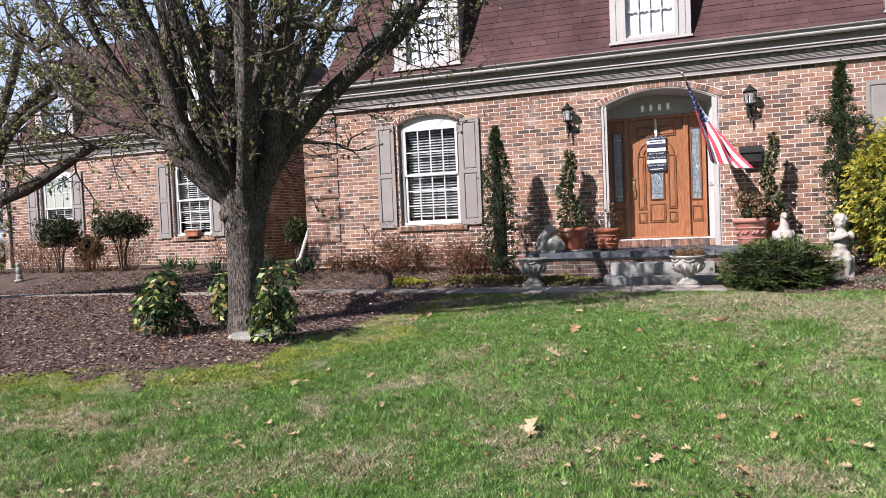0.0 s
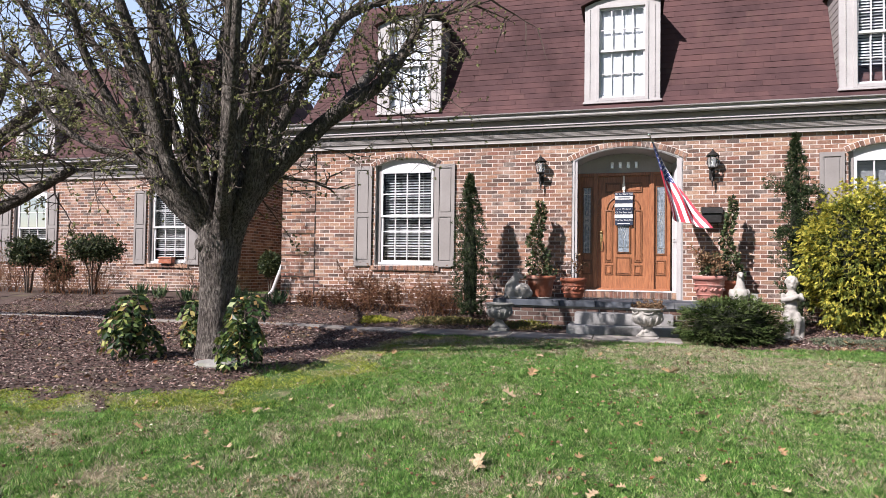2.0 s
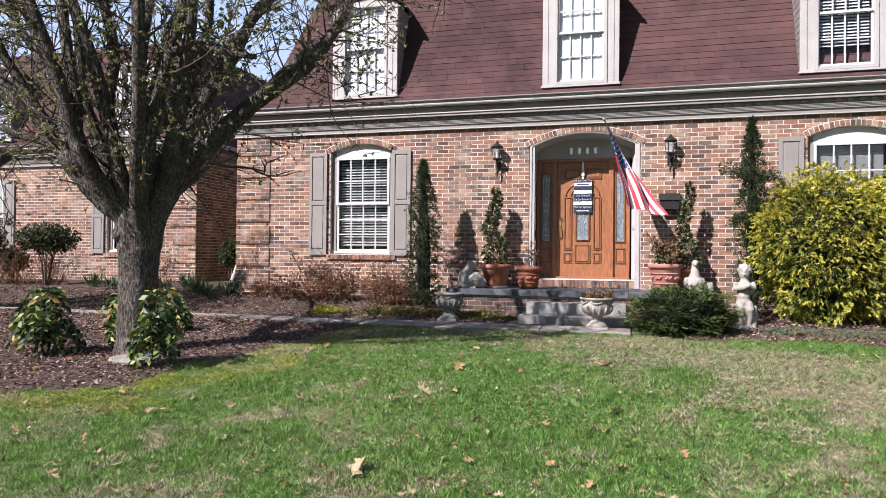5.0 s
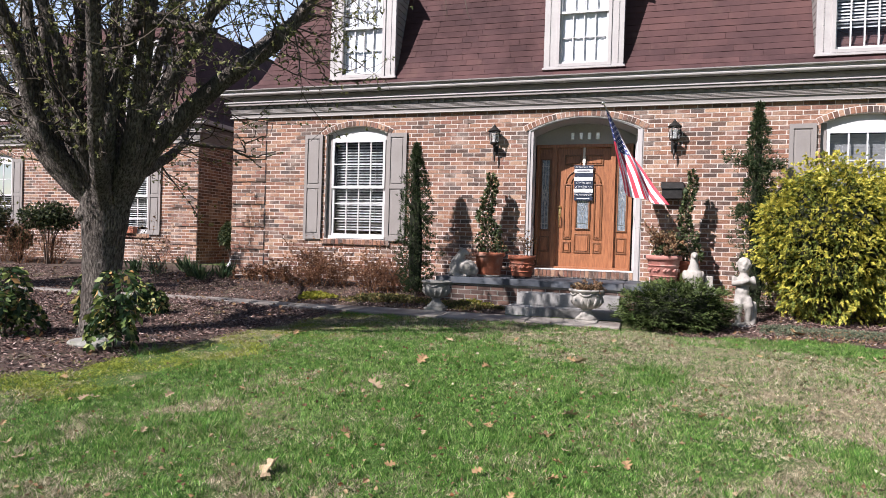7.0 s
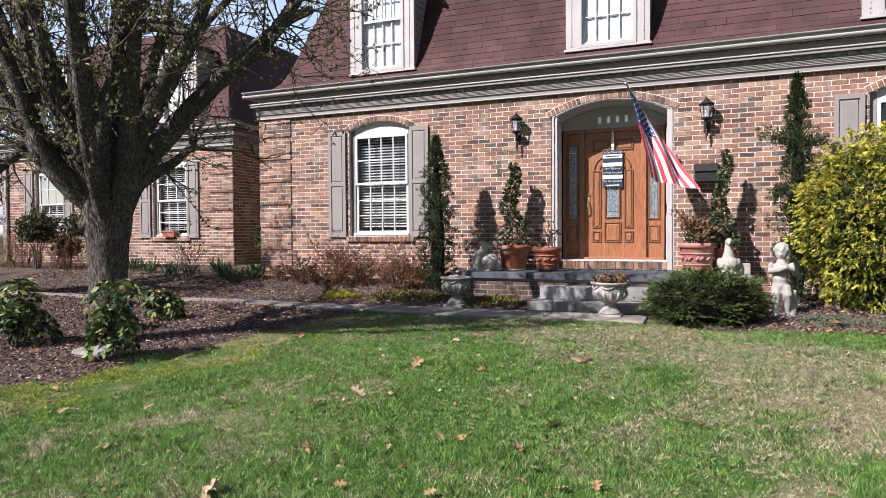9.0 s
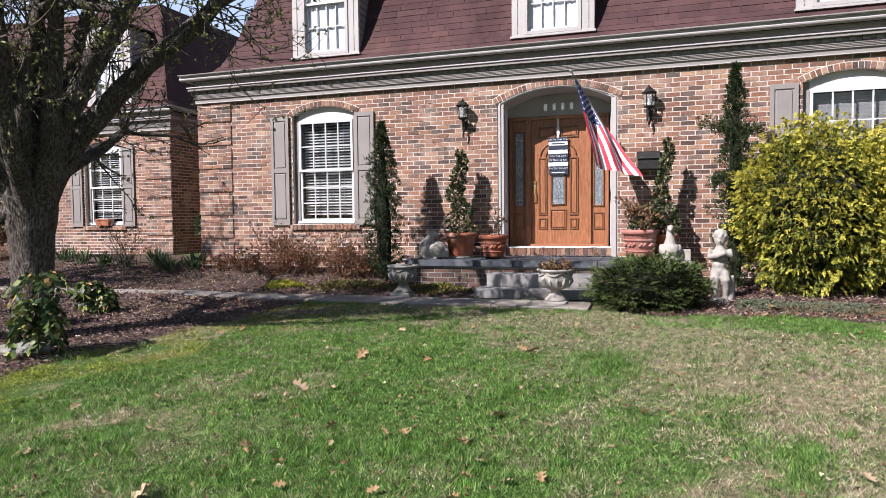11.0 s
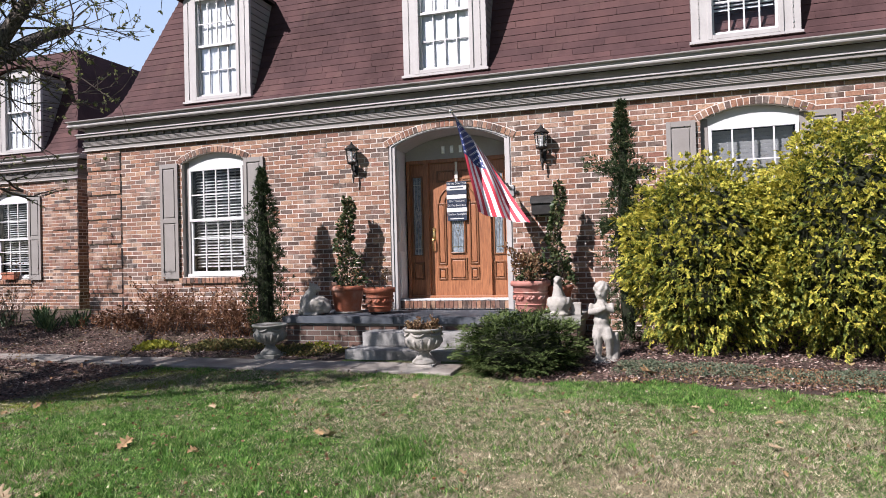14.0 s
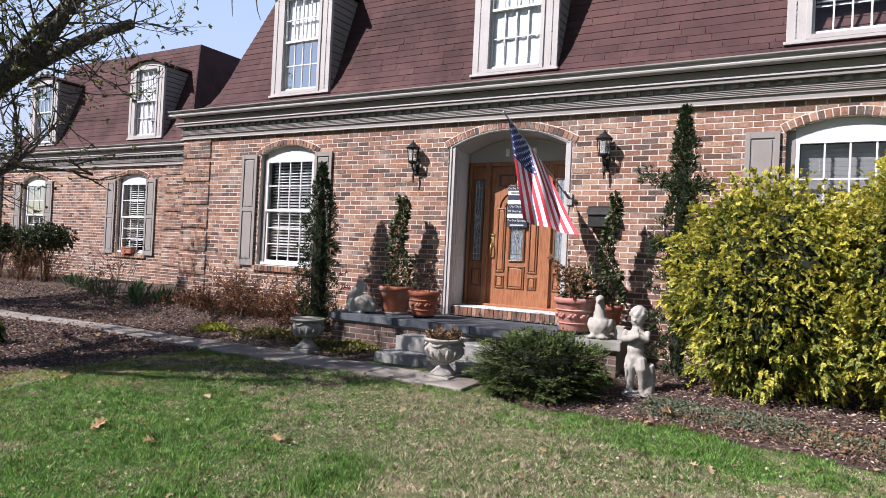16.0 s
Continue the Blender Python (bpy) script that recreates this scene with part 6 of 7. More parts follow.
for pts, r0, r1 in BOUGHS:
    pts = [(x, y, z if z < 4.6 else 4.6 + (z - 4.6) * 0.4) for x, y, z in pts]
    radii = [0.90 * (r0 + (r1 - r0) * (i / (len(pts) - 1)) ** 0.8) for i in range(len(pts))]
    if pts[0][2] < 2.3:
        x, y, z = pts[0]
        pts[0] = (-4.71 + 0.58 * (x + 4.71), 5.89 + 0.58 * (y - 5.89), z + 0.06)
        pts = [(-4.70 + 0.10 * (x + 4.70), 5.90 + 0.10 * (y - 5.90), 1.45), (-4.70 + 0.30 * (x + 4.70), 5.90 + 0.30 * (y - 5.90), 1.85)] + pts
        radii = [radii[0] * 0.5, radii[0] * 0.85] + radii
    bm = bmesh.new()
    fine, rr = rough_tube(bm, pts, radii, 14, 0.1)
    part("limb", bm, BARK, tree, smooth=True)
    n = len(fine)
    for i in range(n):
        if fine[i].z > 2.5 and rt.random() < 0.30:
            side = Vector((rt.gauss(0, 0.7), rt.gauss(-0.3, 0.7), rt.gauss(0.5, 0.5))).normalized()
            shoots.append((fine[i] + side * rr[i] * 0.8, side, 0.006))
        if i > n * 0.45 and rt.random() < 0.50 and len(pts) > 3:
            d = (fine[min(i + 1, n - 1)] - fine[max(i - 1, 0)]).normalized()
            side = (d * 0.5 + Vector((rt.gauss(0, 0.7), rt.gauss(0, 0.7), rt.gauss(0.1, 0.5)))).normalized()
            starts.append((fine[i] + side * rr[i] * 0.7, side, min(0.012, rr[i] * 0.25)))
    if len(pts) > 4:
        for k in range(4):
            d = (fine[-1] - fine[-3]).normalized()
            starts.append((fine[-1], d + Vector((rt.gauss(0, 0.4), rt.gauss(0, 0.4), rt.gauss(0, 0.3))), 0.03))
for i in range(20):
    u = i / 19
    o = Vector((-3.25 + 0.6 * u, 6.4 + 0.2 * u, 3.78 + 0.75 * u))
    starts.append((o, Vector((rt.uniform(0.3, 1.0), rt.gauss(0, 0.6), rt.gauss(0.05, 0.45))), 0.012))
out, bud = [], []
twigs(starts, 5, 0.80, 2, out, bud, 0.7)
twig_mesh("twig_mass", out, TWIG, tree, 4, "dark bare twigs")
buds_mesh("crown", bud, 0.040, 4, BUD, tree, 3, 0.40)
out, bud = [], []
twigs(shoots, 15, 0.26, 1, out, bud, 0.7)
twig_mesh("shoot_mass", out, TWIG, tree, 3, "short leafy shoots on the limbs")
buds_mesh("shoot_leaves", bud, 0.042, 4, BUD, tree, 13, 0.55)

# a second tree further along the bed
tree2 = thing("tree", "spreading old tree with drooping limbs and spring leaves", "tree", group="front garden trees")
bm = bmesh.new()
rough_tube(bm, [(-12.2, 7.9, gz(-12.2, 7.9) - 0.1), (-12.2, 7.9, 1.2), (-12.15, 7.9, 1.9), (-12.1, 7.9, 2.4)], [0.38, 0.29, 0.28, 0.26], 20, 0.07)
part("trunk", bm, BARK, tree2, smooth=True)
starts = []
for pts, r0, r1 in (([(-12.0, 7.9, 2.05), (-11.1, 7.95, 2.5), (-10.3, 8.0, 2.75), (-9.5, 8.0, 3.08), (-8.95, 8.0, 3.32)], 0.13, 0.07),
                    ([(-12.0, 7.9, 2.3), (-11.2, 7.9, 2.95), (-10.6, 7.9, 3.7), (-9.9, 8.0, 4.3), (-9.2, 8.0, 4.5), (-8.6, 8.0, 4.45)], 0.14, 0.05),
                    ([(-12.1, 7.9, 2.4), (-11.5, 8.1, 3.4), (-10.9, 8.2, 4.5), (-10.5, 8.2, 5.6)], 0.13, 0.05),
                    ([(-12.1, 7.8, 2.4), (-11.7, 7.5, 3.6), (-11.2, 7.3, 4.8), (-10.6, 7.2, 5.6), (-9.8, 7.2, 5.9)], 0.12, 0.04),
                    ([(-10.7, 7.9, 3.6), (-10.2, 7.6, 3.6), (-9.6, 7.5, 3.85), (-9.1, 7.5, 4.05)], 0.07, 0.035)):
    bm = bmesh.new()
    fine, rr = rough_tube(bm, pts, [r0 + (r1 - r0) * i / (len(pts) - 1) for i in range(len(pts))], 10, 0.1)
    part("limb", bm, BARK, tree2, smooth=True)
    n = len(fine)
    for i in range(n):
        if i > n * 0.25 and rt.random() < 0.7:
            side = Vector((rt.gauss(0.2, 0.7), rt.gauss(0, 0.7), rt.gauss(0.15, 0.5))).normalized()
            starts.append((fine[i] + side * rr[i] * 0.7, side, min(0.02, rr[i] * 0.3)))
out, bud = [], []
twigs(starts, 8, 0.95, 3, out, bud, 0.7)
twig_mesh("twig_mass", out, TWIG, tree2, 3)
buds_mesh("crown", bud, 0.05, 4, BUD, tree2, 4, 0.4)


# golden hedge
def cypress(x, y, rx, ry, z0, z1, n, seed, label):
    b = thing("cypress_bush", label, "bush", (0, 0, 0), "golden bushes by the house")
    c_, rad = (x, y, (z0 + z1) / 2 - 0.05), (rx, ry, (z1 - z0) / 2 + 0.05)
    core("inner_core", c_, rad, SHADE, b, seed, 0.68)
    r = np.random.default_rng(seed)
    P, D, dep = lumpy(c_, rad, int(n * 2.5), seed, 0.26, 0.72, -0.95, 3.4)
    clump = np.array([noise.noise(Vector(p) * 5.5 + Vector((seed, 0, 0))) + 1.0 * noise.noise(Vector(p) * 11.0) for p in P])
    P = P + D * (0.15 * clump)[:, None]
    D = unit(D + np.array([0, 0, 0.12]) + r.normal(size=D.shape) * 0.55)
    # low, inner and hollow sprays turn greener, with their shade in the colour
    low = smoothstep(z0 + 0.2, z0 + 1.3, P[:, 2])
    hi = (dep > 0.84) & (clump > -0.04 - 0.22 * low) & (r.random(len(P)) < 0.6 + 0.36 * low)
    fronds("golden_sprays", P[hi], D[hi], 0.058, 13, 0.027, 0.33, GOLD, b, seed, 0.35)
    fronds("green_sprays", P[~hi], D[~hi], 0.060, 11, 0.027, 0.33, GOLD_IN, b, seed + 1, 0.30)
    bm = bmesh.new()
    for i in range(5):
        a = i * 1.3
        tube(bm, [(x + 0.1 * math.cos(a), y + 0.1 * math.sin(a), gz(x, y) - 0.05), (x + 0.35 * math.cos(a), y + 0.3 * math.sin(a), z0 + 0.5)], 0.03, 6)
    part("stem_mass", bm, TWIG, b)
    return b


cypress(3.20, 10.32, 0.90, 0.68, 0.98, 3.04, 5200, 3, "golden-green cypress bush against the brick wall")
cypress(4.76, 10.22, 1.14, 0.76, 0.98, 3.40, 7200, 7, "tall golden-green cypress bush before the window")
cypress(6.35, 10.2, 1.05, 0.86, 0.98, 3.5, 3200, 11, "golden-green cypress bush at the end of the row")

# low spreading yew beside the steps
yew = thing("yew_bush", "low dark green spreading yew beside the steps", "bush")
yc = (1.19, 9.32, 1.02)
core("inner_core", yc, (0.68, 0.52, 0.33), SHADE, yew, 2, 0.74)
r_ = np.random.default_rng(5)
P, D, dep = lumpy(yc, (0.68, 0.55, 0.36), 8000, 2, 0.20, 0.60, -0.75, 3.5)
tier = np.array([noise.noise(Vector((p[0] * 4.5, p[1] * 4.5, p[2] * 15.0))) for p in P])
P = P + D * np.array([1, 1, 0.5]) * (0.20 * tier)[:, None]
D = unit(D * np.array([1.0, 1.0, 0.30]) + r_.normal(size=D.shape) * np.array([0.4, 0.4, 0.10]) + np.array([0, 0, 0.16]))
# hollow and inner sprays take the dark yew; their shade is in the colour
outer_ = (dep > 0.80) & (tier > 0.02)
fronds("needles", P[~outer_], D[~outer_], 0.07, 11, 0.024, 0.17, YEW_SHADE, yew, 5, 0.10, 0.8)
fronds("new_needles", P[outer_], D[outer_], 0.075, 13, 0.024, 0.18, YEW, yew, 6, 0.15, 0.8)


def column(name, x, y, z0, z1, r0, n, seed, mat, label, lean=0.0, side=()):
    """An upright evergreen of many short sprays."""
    t = thing(name, label, "shrub", group="upright junipers" if name == "juniper" else "")
    r = np.random.default_rng(seed)
    h = r.random(n)
    prof = np.interp(h, [0, 0.08, 0.35, 0.6, 0.85, 1.0], [0.55, 0.9, 1.0, 0.78, 0.40, 0.05]) * r0
    a = r.random(n) * 2 * math.pi
    lum = 1 + 0.45 * np.sin(a * 2 + h * 17 + seed) * np.sin(h * 31) + 0.25 * np.sin(a * 3 + h * 53)
    rad = prof * lum * np.sqrt(r.uniform(0.25, 1.0, n))
    P = np.stack([x + lean * h + rad * np.cos(a), y + rad * np.sin(a), z0 + (z1 - z0) * h], 1)
    D = unit(np.stack([np.cos(a) * 0.6, np.sin(a) * 0.6, np.full(n, 0.9)], 1) + r.normal(size=(n, 3)) * 0.35)
    for sx, sz, L in side:
        k = int(n * 0.065)
        u = r.random(k)
        P = np.concatenate([P, np.stack([x + sx * u * L + r.normal(0, 0.045, k), y - 0.1 + r.normal(0, 0.05, k), sz + 0.10 * u + r.normal(0, 0.05, k)], 1)])
        D = np.concatenate([D, unit(np.stack([np.full(k, sx * 0.9), r.normal(0, 0.4, k), np.full(k, 0.5)], 1) + r.normal(size=(k, 3)) * 0.4)])
    P2, D2 = fans(P, D, 11, 0.45, r)
    P2 = P2 + D2 * r.uniform(0, 0.04, (len(P2), 1))
    leaves("sprays", P2, D2, 0.042, 0.13, mat, t, seed)
    bm = bmesh.new()
    tube(bm, [(x, y, gz(x, y) - 0.05), (x + lean * 0.5, y, (z0 + z1) / 2), (x + lean, y, z1 - 0.1)], [0.04, 0.025, 0.006], 7)
    part("stem", bm, TWIG, t)
    # added near-black bar up the middle, inner shade given as a solid
    m_ = np.linspace(0.03, 0.92, 12)
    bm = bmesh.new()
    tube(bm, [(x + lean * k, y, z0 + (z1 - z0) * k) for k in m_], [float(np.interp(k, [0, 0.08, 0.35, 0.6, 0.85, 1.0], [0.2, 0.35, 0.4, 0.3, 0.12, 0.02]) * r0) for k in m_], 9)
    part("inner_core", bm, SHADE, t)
    return t


column("juniper", -2.88, 10.62, 0.95, 3.42, 0.30, 1500, 3, JUNIPER, "slender dark juniper in front of the brick wall", -0.04)
column("juniper", 2.31, 10.60, 0.95, 3.92, 0.25, 1500, 6, JUNIPER, "tall irregular juniper beside the golden bushes", -0.02, ((-1, 3.05, 0.46), (1, 2.5, 0.30), (-1, 2.3, 0.28), (1, 2.95, 0.28)))


def climber(x, y, z0, z1, r0, n, seed, label):
    """A small-leaved climber on a pole in a pot."""
    t = thing("climbing_plant", label, "potted plant", group="climbers in pots")
    r = np.random.default_rng(seed)
    h = r.random(n) ** 1.15
    a = r.random(n) * 2 * math.pi
    rad = r0 * np.interp(h, [0, 0.12, 0.4, 0.8, 1], [1.1, 1.0, 0.60, 0.36, 0.2]) * np.sqrt(r.random(n)) * (1 + 0.3 * np.sin(h * 23 + a))
    P = np.stack([x + rad * np.cos(a) + 0.05 * np.sin(h * 9), y + rad * np.sin(a), z0 + (z1 - z0) * h], 1)
    D = unit(np.stack([np.cos(a), np.sin(a), r.normal(0, 0.6, n)], 1))
    leaves("foliage", P, D, 0.058, 0.33, IVY, t, seed, 0.2)
    k = r.random(n) < 0.25
    leaves("dry_foliage", P[k] + 0.01, D[k], 0.05, 0.25, DRY, t, seed + 1)
    out = []
    for j in range(5):
        out.append(([Vector((x + 0.6 * r0 * math.cos(i * 1.1 + j * 1.3) * (1 - i / 16), y + 0.6 * r0 * math.sin(i * 1.1 + j * 1.3) * (1 - i / 16), z0 + (z1 - z0) * i / 14)) for i in range(14)], 0.007))
    out.append(([Vector((x, y, z0 - 0.05)), Vector((x, y, z1 - 0.05))], 0.012))
    twig_mesh("vine_mass", out, TWIG, t, 4)
    return t


climber(-1.76, 11.06, 1.62, 2.98, 0.22, 1500, 4, "climbing ivy trained up a pole in a pot")
climber(1.40, 11.0, 1.60, 3.02, 0.15, 1100, 9, "climbing ivy trained up a pole by the mailbox")


def bare_shrub(name, x, y, z0, h, w, n, seed, mat, label, leaf=0.0, lmat=None, lsize=0.03, group=""):
    t = thing(name, label, "shrub", group=group)
    r = random.Random(seed)
    st = []
    for i in range(n):
        a, e = r.random() * 2 * math.pi, r.uniform(0.1, 0.8)
        st.append((Vector((x + r.gauss(0, w * 0.25), y + r.gauss(0, w * 0.2), z0 - 0.02)), Vector((math.cos(a) * e, math.sin(a) * e, 1)), 0.007))
    out, bud = [], []
    twigs(st, seed, h * 0.8, 2, out, bud, 0.5)
    twig_mesh("stem_mass", out, mat, t, 3)
    if leaf:
        buds_mesh("foliage", bud, lsize, 3, lmat, t, seed, leaf, 0.3)
    return t


bare_shrub("shrub", -1.08, 10.76, 1.60, 0.40, 0.16, 6, 3, TWIG, "bare rose stems with a few leaves in a pot", 0.15, DRY, 0.05)
bare_shrub("shrub", 1.04, 10.78, 1.66, 0.46, 0.3, 12, 4, TWIG, "dry geranium stems with green and brown leaves in a pot", 0.55, DRY, 0.05)
bare_shrub("shrub", 1.08, 10.75, 1.66, 0.32, 0.3, 8, 14, TWIG, "green stems growing among the dry ones in a pot", 0.8, IVY, 0.045)
g = "low rusty shrubs below the window"
for i, (x, y, h, w, n) in enumerate(((-6.25, 10.85, 0.26, 0.4, 12), (-5.6, 10.75, 0.36, 0.5, 16), (-4.95, 10.85, 0.62, 0.6, 28), (-4.45, 10.9, 0.55, 0.5, 22), (-3.75, 10.8, 0.60, 0.55, 26), (-3.4, 10.95, 0.45, 0.4, 18))):
    bare_shrub("low_shrub", x, y, gz(x, y), h, w, n, 30 + i, RUST, "low rust-brown twiggy shrub below the window", 0.75, RUST, 0.032, g)
bare_shrub("rose_bush", -7.9, 10.4, gz(-7.9, 10.4), 0.85, 0.4, 9, 50, TWIG, "bare dark rose bush in the bed", 0.2, DRY, 0.04)
bare_shrub("rose_bush", -9.3, 11.6, gz(-9.3, 11.6), 0.85, 0.5, 9, 51, TWIG, "bare dark shrub before the wing", 0.15, DRY, 0.04)
for i, x in enumerate((-16.6, -15.9, -14.9, -14.2, -13.3, -12.6, -11.9)):
    bare_shrub("bare_hedge_shrub", x, 11.7 - 0.1 * (i % 2), gz(x, 11.7), 0.85, 0.6, 30, 60 + i, RUST, "bare brown twiggy shrub along the wing", 0.1, DRY, 0.03, "bare shrubs along the wing")


# clipped standards along the wing
def standard(x, y, zc, r0, seed, label, squash=0.75, n=900):
    t = thing("standard_shrub", label, "shrub", group="clipped standards by the wing")
    P, D, dep = lumpy((x, y, zc), (r0, r0, r0 * squash), n, seed, 0.3, 0.5, -0.9, 3)
    r = np.random.default_rng(seed)
    P2, D2 = fans(P, D, 5, 0.7, r)
    leaves("foliage", P2, D2, 0.070, 0.22, BOX, t, seed, 0.2)
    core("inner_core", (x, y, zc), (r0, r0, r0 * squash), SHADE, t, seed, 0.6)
    out = []
    for k in range(5):
        a = k * 1.26
        out.append(([Vector((x + 0.05 * math.cos(a), y + 0.05 * math.sin(a), gz(x, y) - 0.03)), Vector((x + 0.10 * math.cos(a), y + 0.1 * math.sin(a), (zc + gz(x, y)) / 2)), Vector((x + 0.3 * math.cos(a), y + 0.3 * math.sin(a), zc))], 0.022))
    twig_mesh("stem_mass", out, TWIG, t, 6)
    return t


standard(-12.0, 11.65, 2.10, 0.56, 5, "wide clipped evergreen standard on bare stems", 0.55)
standard(-13.7, 11.5, 2.02, 0.44, 6, "rounded evergreen standard on thin stems", 0.8)
standard(-13.2, 11.9, 1.62, 0.3, 8, "small round evergreen bush before the wing", 0.9, 400)
standard(-8.55, 13.6, 1.80, 0.30, 7, "small round topiary ball in the recess", 1.0, 700)


def mahonia(x, y, h, n, seed, label):
    """Whorls of arching leaves with paired broad leaflets on a few bare stems."""
    t = thing("mahonia", label, "shrub", group="mahonias by the tree")
    r = random.Random(seed)
    P, D, L, out = [], [], [], []
    z0 = gz(x, y)
    for k in range(3):
        sx, sy, sh = r.gauss(0, 0.07), r.gauss(0, 0.07), h * (1.0, 0.72, 0.5)[k]
        out.append(([Vector((x + sx * 0.4, y + sy * 0.4, z0 - 0.02)), Vector((x + sx * 0.8, y + sy * 0.8, z0 + sh * 0.6)), Vector((x + sx, y + sy, z0 + sh * 0.93))], 0.014))
        for tier in range(2):
            o = Vector((x + sx, y + sy, z0 + sh * (0.9 - 0.32 * tier)))
            for j in range(n + 4):
                a = j * 6.283 / (n + 4) + r.uniform(-0.4, 0.4)
                d = Vector((math.cos(a), math.sin(a), 0))
                s_ = Vector((-math.sin(a), math.cos(a), 0))
                ln, up = r.uniform(0.22, 0.32) * (h / 0.8) ** 0.5, r.uniform(0.0, 0.7)
                rib = [o + d * ln * u * (1 - 0.25 * u) + Vector((0, 0, ln * (up * u - (0.75 + 0.5 * up) * u * u))) for u in (0.0, 0.2, 0.36, 0.52, 0.68, 0.84, 1.0)]
                for i in range(1, 7):
                    way = (rib[i] - rib[i - 1]).normalized()
                    for sg in (-1, 1):
                        P.append(tuple(rib[i]))
                        D.append(tuple((s_ * sg + way * 0.6 + Vector((0, 0, r.uniform(-0.45, -0.05)))).normalized()))
                        L.append(r.uniform(0.07, 0.105))
                P.append(tuple(rib[-1]))
                D.append(tuple(way))
                L.append(0.09)
                out.append((rib, 0.004))
    leaves("foliage", P, D, np.array(L), 0.27, MAHONIA, t, seed, 0.15)
    twig_mesh("stem_mass", out, TWIG, t, 4)
    return t


mahonia(-5.62, 5.45, 0.78, 6, 2, "leafy mahonia with yellowing and reddish leaves")
mahonia(-4.06, 5.30, 0.85, 5, 3, "leafy mahonia beside the tree trunk")
mahonia(-5.35, 6.3, 0.62, 4, 4, "thin dark mahonia behind the tree")
mahonia(-5.3, 7.25, 0.42, 5, 5, "small mahonia beyond the tree")


def tuft(name, x, y, n, h, mat, seed, label, spread_=0.35, width=0.05, group=""):
    t = thing(name, label, "plant", group=group)
    r = np.random.default_rng(seed)
    P = np.stack([x + r.normal(0, 0.07, n), y + r.normal(0, 0.07, n), np.full(n, gz(x, y))], 1)
    leaves("leaf_mass", P, unit(np.stack([r.normal(0, spread_, n), r.normal(0, spread_, n), np.ones(n)], 1)), h * r.uniform(0.7, 1.2, n), width, mat, t, seed)
    return t


for i, (x, y) in enumerate(((-7.2, 10.7), (-7.55, 10.9), (-8.4, 10.9), (-9.0, 11.0), (-6.9, 11.0), (-9.9, 11.3), (-10.6, 11.5), (-8.1, 11.4))):
    tuft("iris_clump", x, y, 60, 0.34, IRIS, i, "clump of dark green strap leaves in the bed", 0.4, 0.04, "clumps of strap leaves")


def carpet(name, x, y, rx, ry, n, size, mat, seed, label, lift=0.03):
    r = np.random.default_rng(seed)
    a, q = r.random(n) * 6.283, np.sqrt(r.random(n))
    q = q * (1 + 0.3 * np.sin(a * 3 + seed))
    X, Y = x + rx * q * np.cos(a), y + ry * q * np.sin(a)
    Z = ground_z(X, Y) + lift * r.random(n) * 2 * (1 - 0.5 * q)
    t = thing(name, label, "ground cover", kind="stuff")
    leaves("foliage", np.stack([X, Y, Z], 1), unit(np.stack([r.normal(0, 1, n), r.normal(0, 1, n), r.uniform(0.2, 1.2, n)], 1)), size, 0.32, mat, t, seed)
    return t


carpet("lime_groundcover", -4.42, 10.05, 0.30, 0.22, 1500, 0.04, LIME, 1, "bright lime-yellow ground cover patch", 0.05)
carpet("olive_groundcover", -3.2, 10.1, 0.75, 0.3, 3200, 0.036, OLIVE, 2, "low olive and brown ground cover under the juniper", 0.06)
carpet("olive_groundcover", -1.9, 9.95, 0.60, 0.25, 2400, 0.036, OLIVE, 6, "low olive and brown ground cover before the stoop", 0.05)
carpet("lime_groundcover", -1.75, 10.1, 0.30, 0.16, 500, 0.04, LIME, 7, "lime ground cover at the foot of the stoop", 0.06)
carpet("sedum_groundcover", 3.2, 9.15, 0.75, 0.30, 3400, 0.024, SEDUM, 3, "grey-green creeping ground cover", 0.04)
carpet("sedum_groundcover", 4.6, 9.0, 1.0, 0.36, 5200, 0.024, SEDUM, 4, "grey-green creeping ground cover before the bushes", 0.04)
carpet("sedum_groundcover", 2.5, 9.35, 0.35, 0.25, 1800, 0.024, SEDUM, 8, "creeping ground cover round the statue", 0.04)

carpet("leaf_litter", 3.6, 9.05, 1.4, 0.38, 2600, 0.026, DRY, 21, "dry brown leaves among the ground cover", 0.03)
carpet("leaf_litter", 5.0, 8.9, 1.2, 0.38, 2400, 0.026, DRY, 22, "dry brown leaves among the ground cover", 0.03)
# dry stems in the pale urn
bare_shrub("dry_stems", 0.06, 9.32, gz(0.06, 9.32) + 0.44, 0.10, 0.5, 26, 70, DRY, "dry brown stems filling the urn", 0.6, DRY, 0.03)

# evergreens and bare trees beyond the house
for i, (x, y, h) in enumerate(((-26, 42, 9), (-13, 46, 10), (-47, 33, 11), (-55, 40, 12), (-43, 42, 10), (-62, 30, 11), (-37, 47, 12), (-51, 52, 13))):
    t = thing("bare_tree", "bare grey tree in the distance", "tree", group="distant bare trees")
    r = random.Random(80 + i)
    out, bud = [], []
    out.append(([Vector((x, y, 0.6)), Vector((x, y, h * 0.35)), Vector((x + 0.2, y, h * 0.55))], 0.22))
    twigs([(Vector((x, y, h * r.uniform(0.25, 0.55))), Vector((r.gauss(0, 0.6), r.gauss(0, 0.6), 1)), 0.08) for _ in range(9)], 90 + i, h * 0.5, 3, out, bud, 0.45)
    twig_mesh("branch_mass", out, TWIG, t, 3)
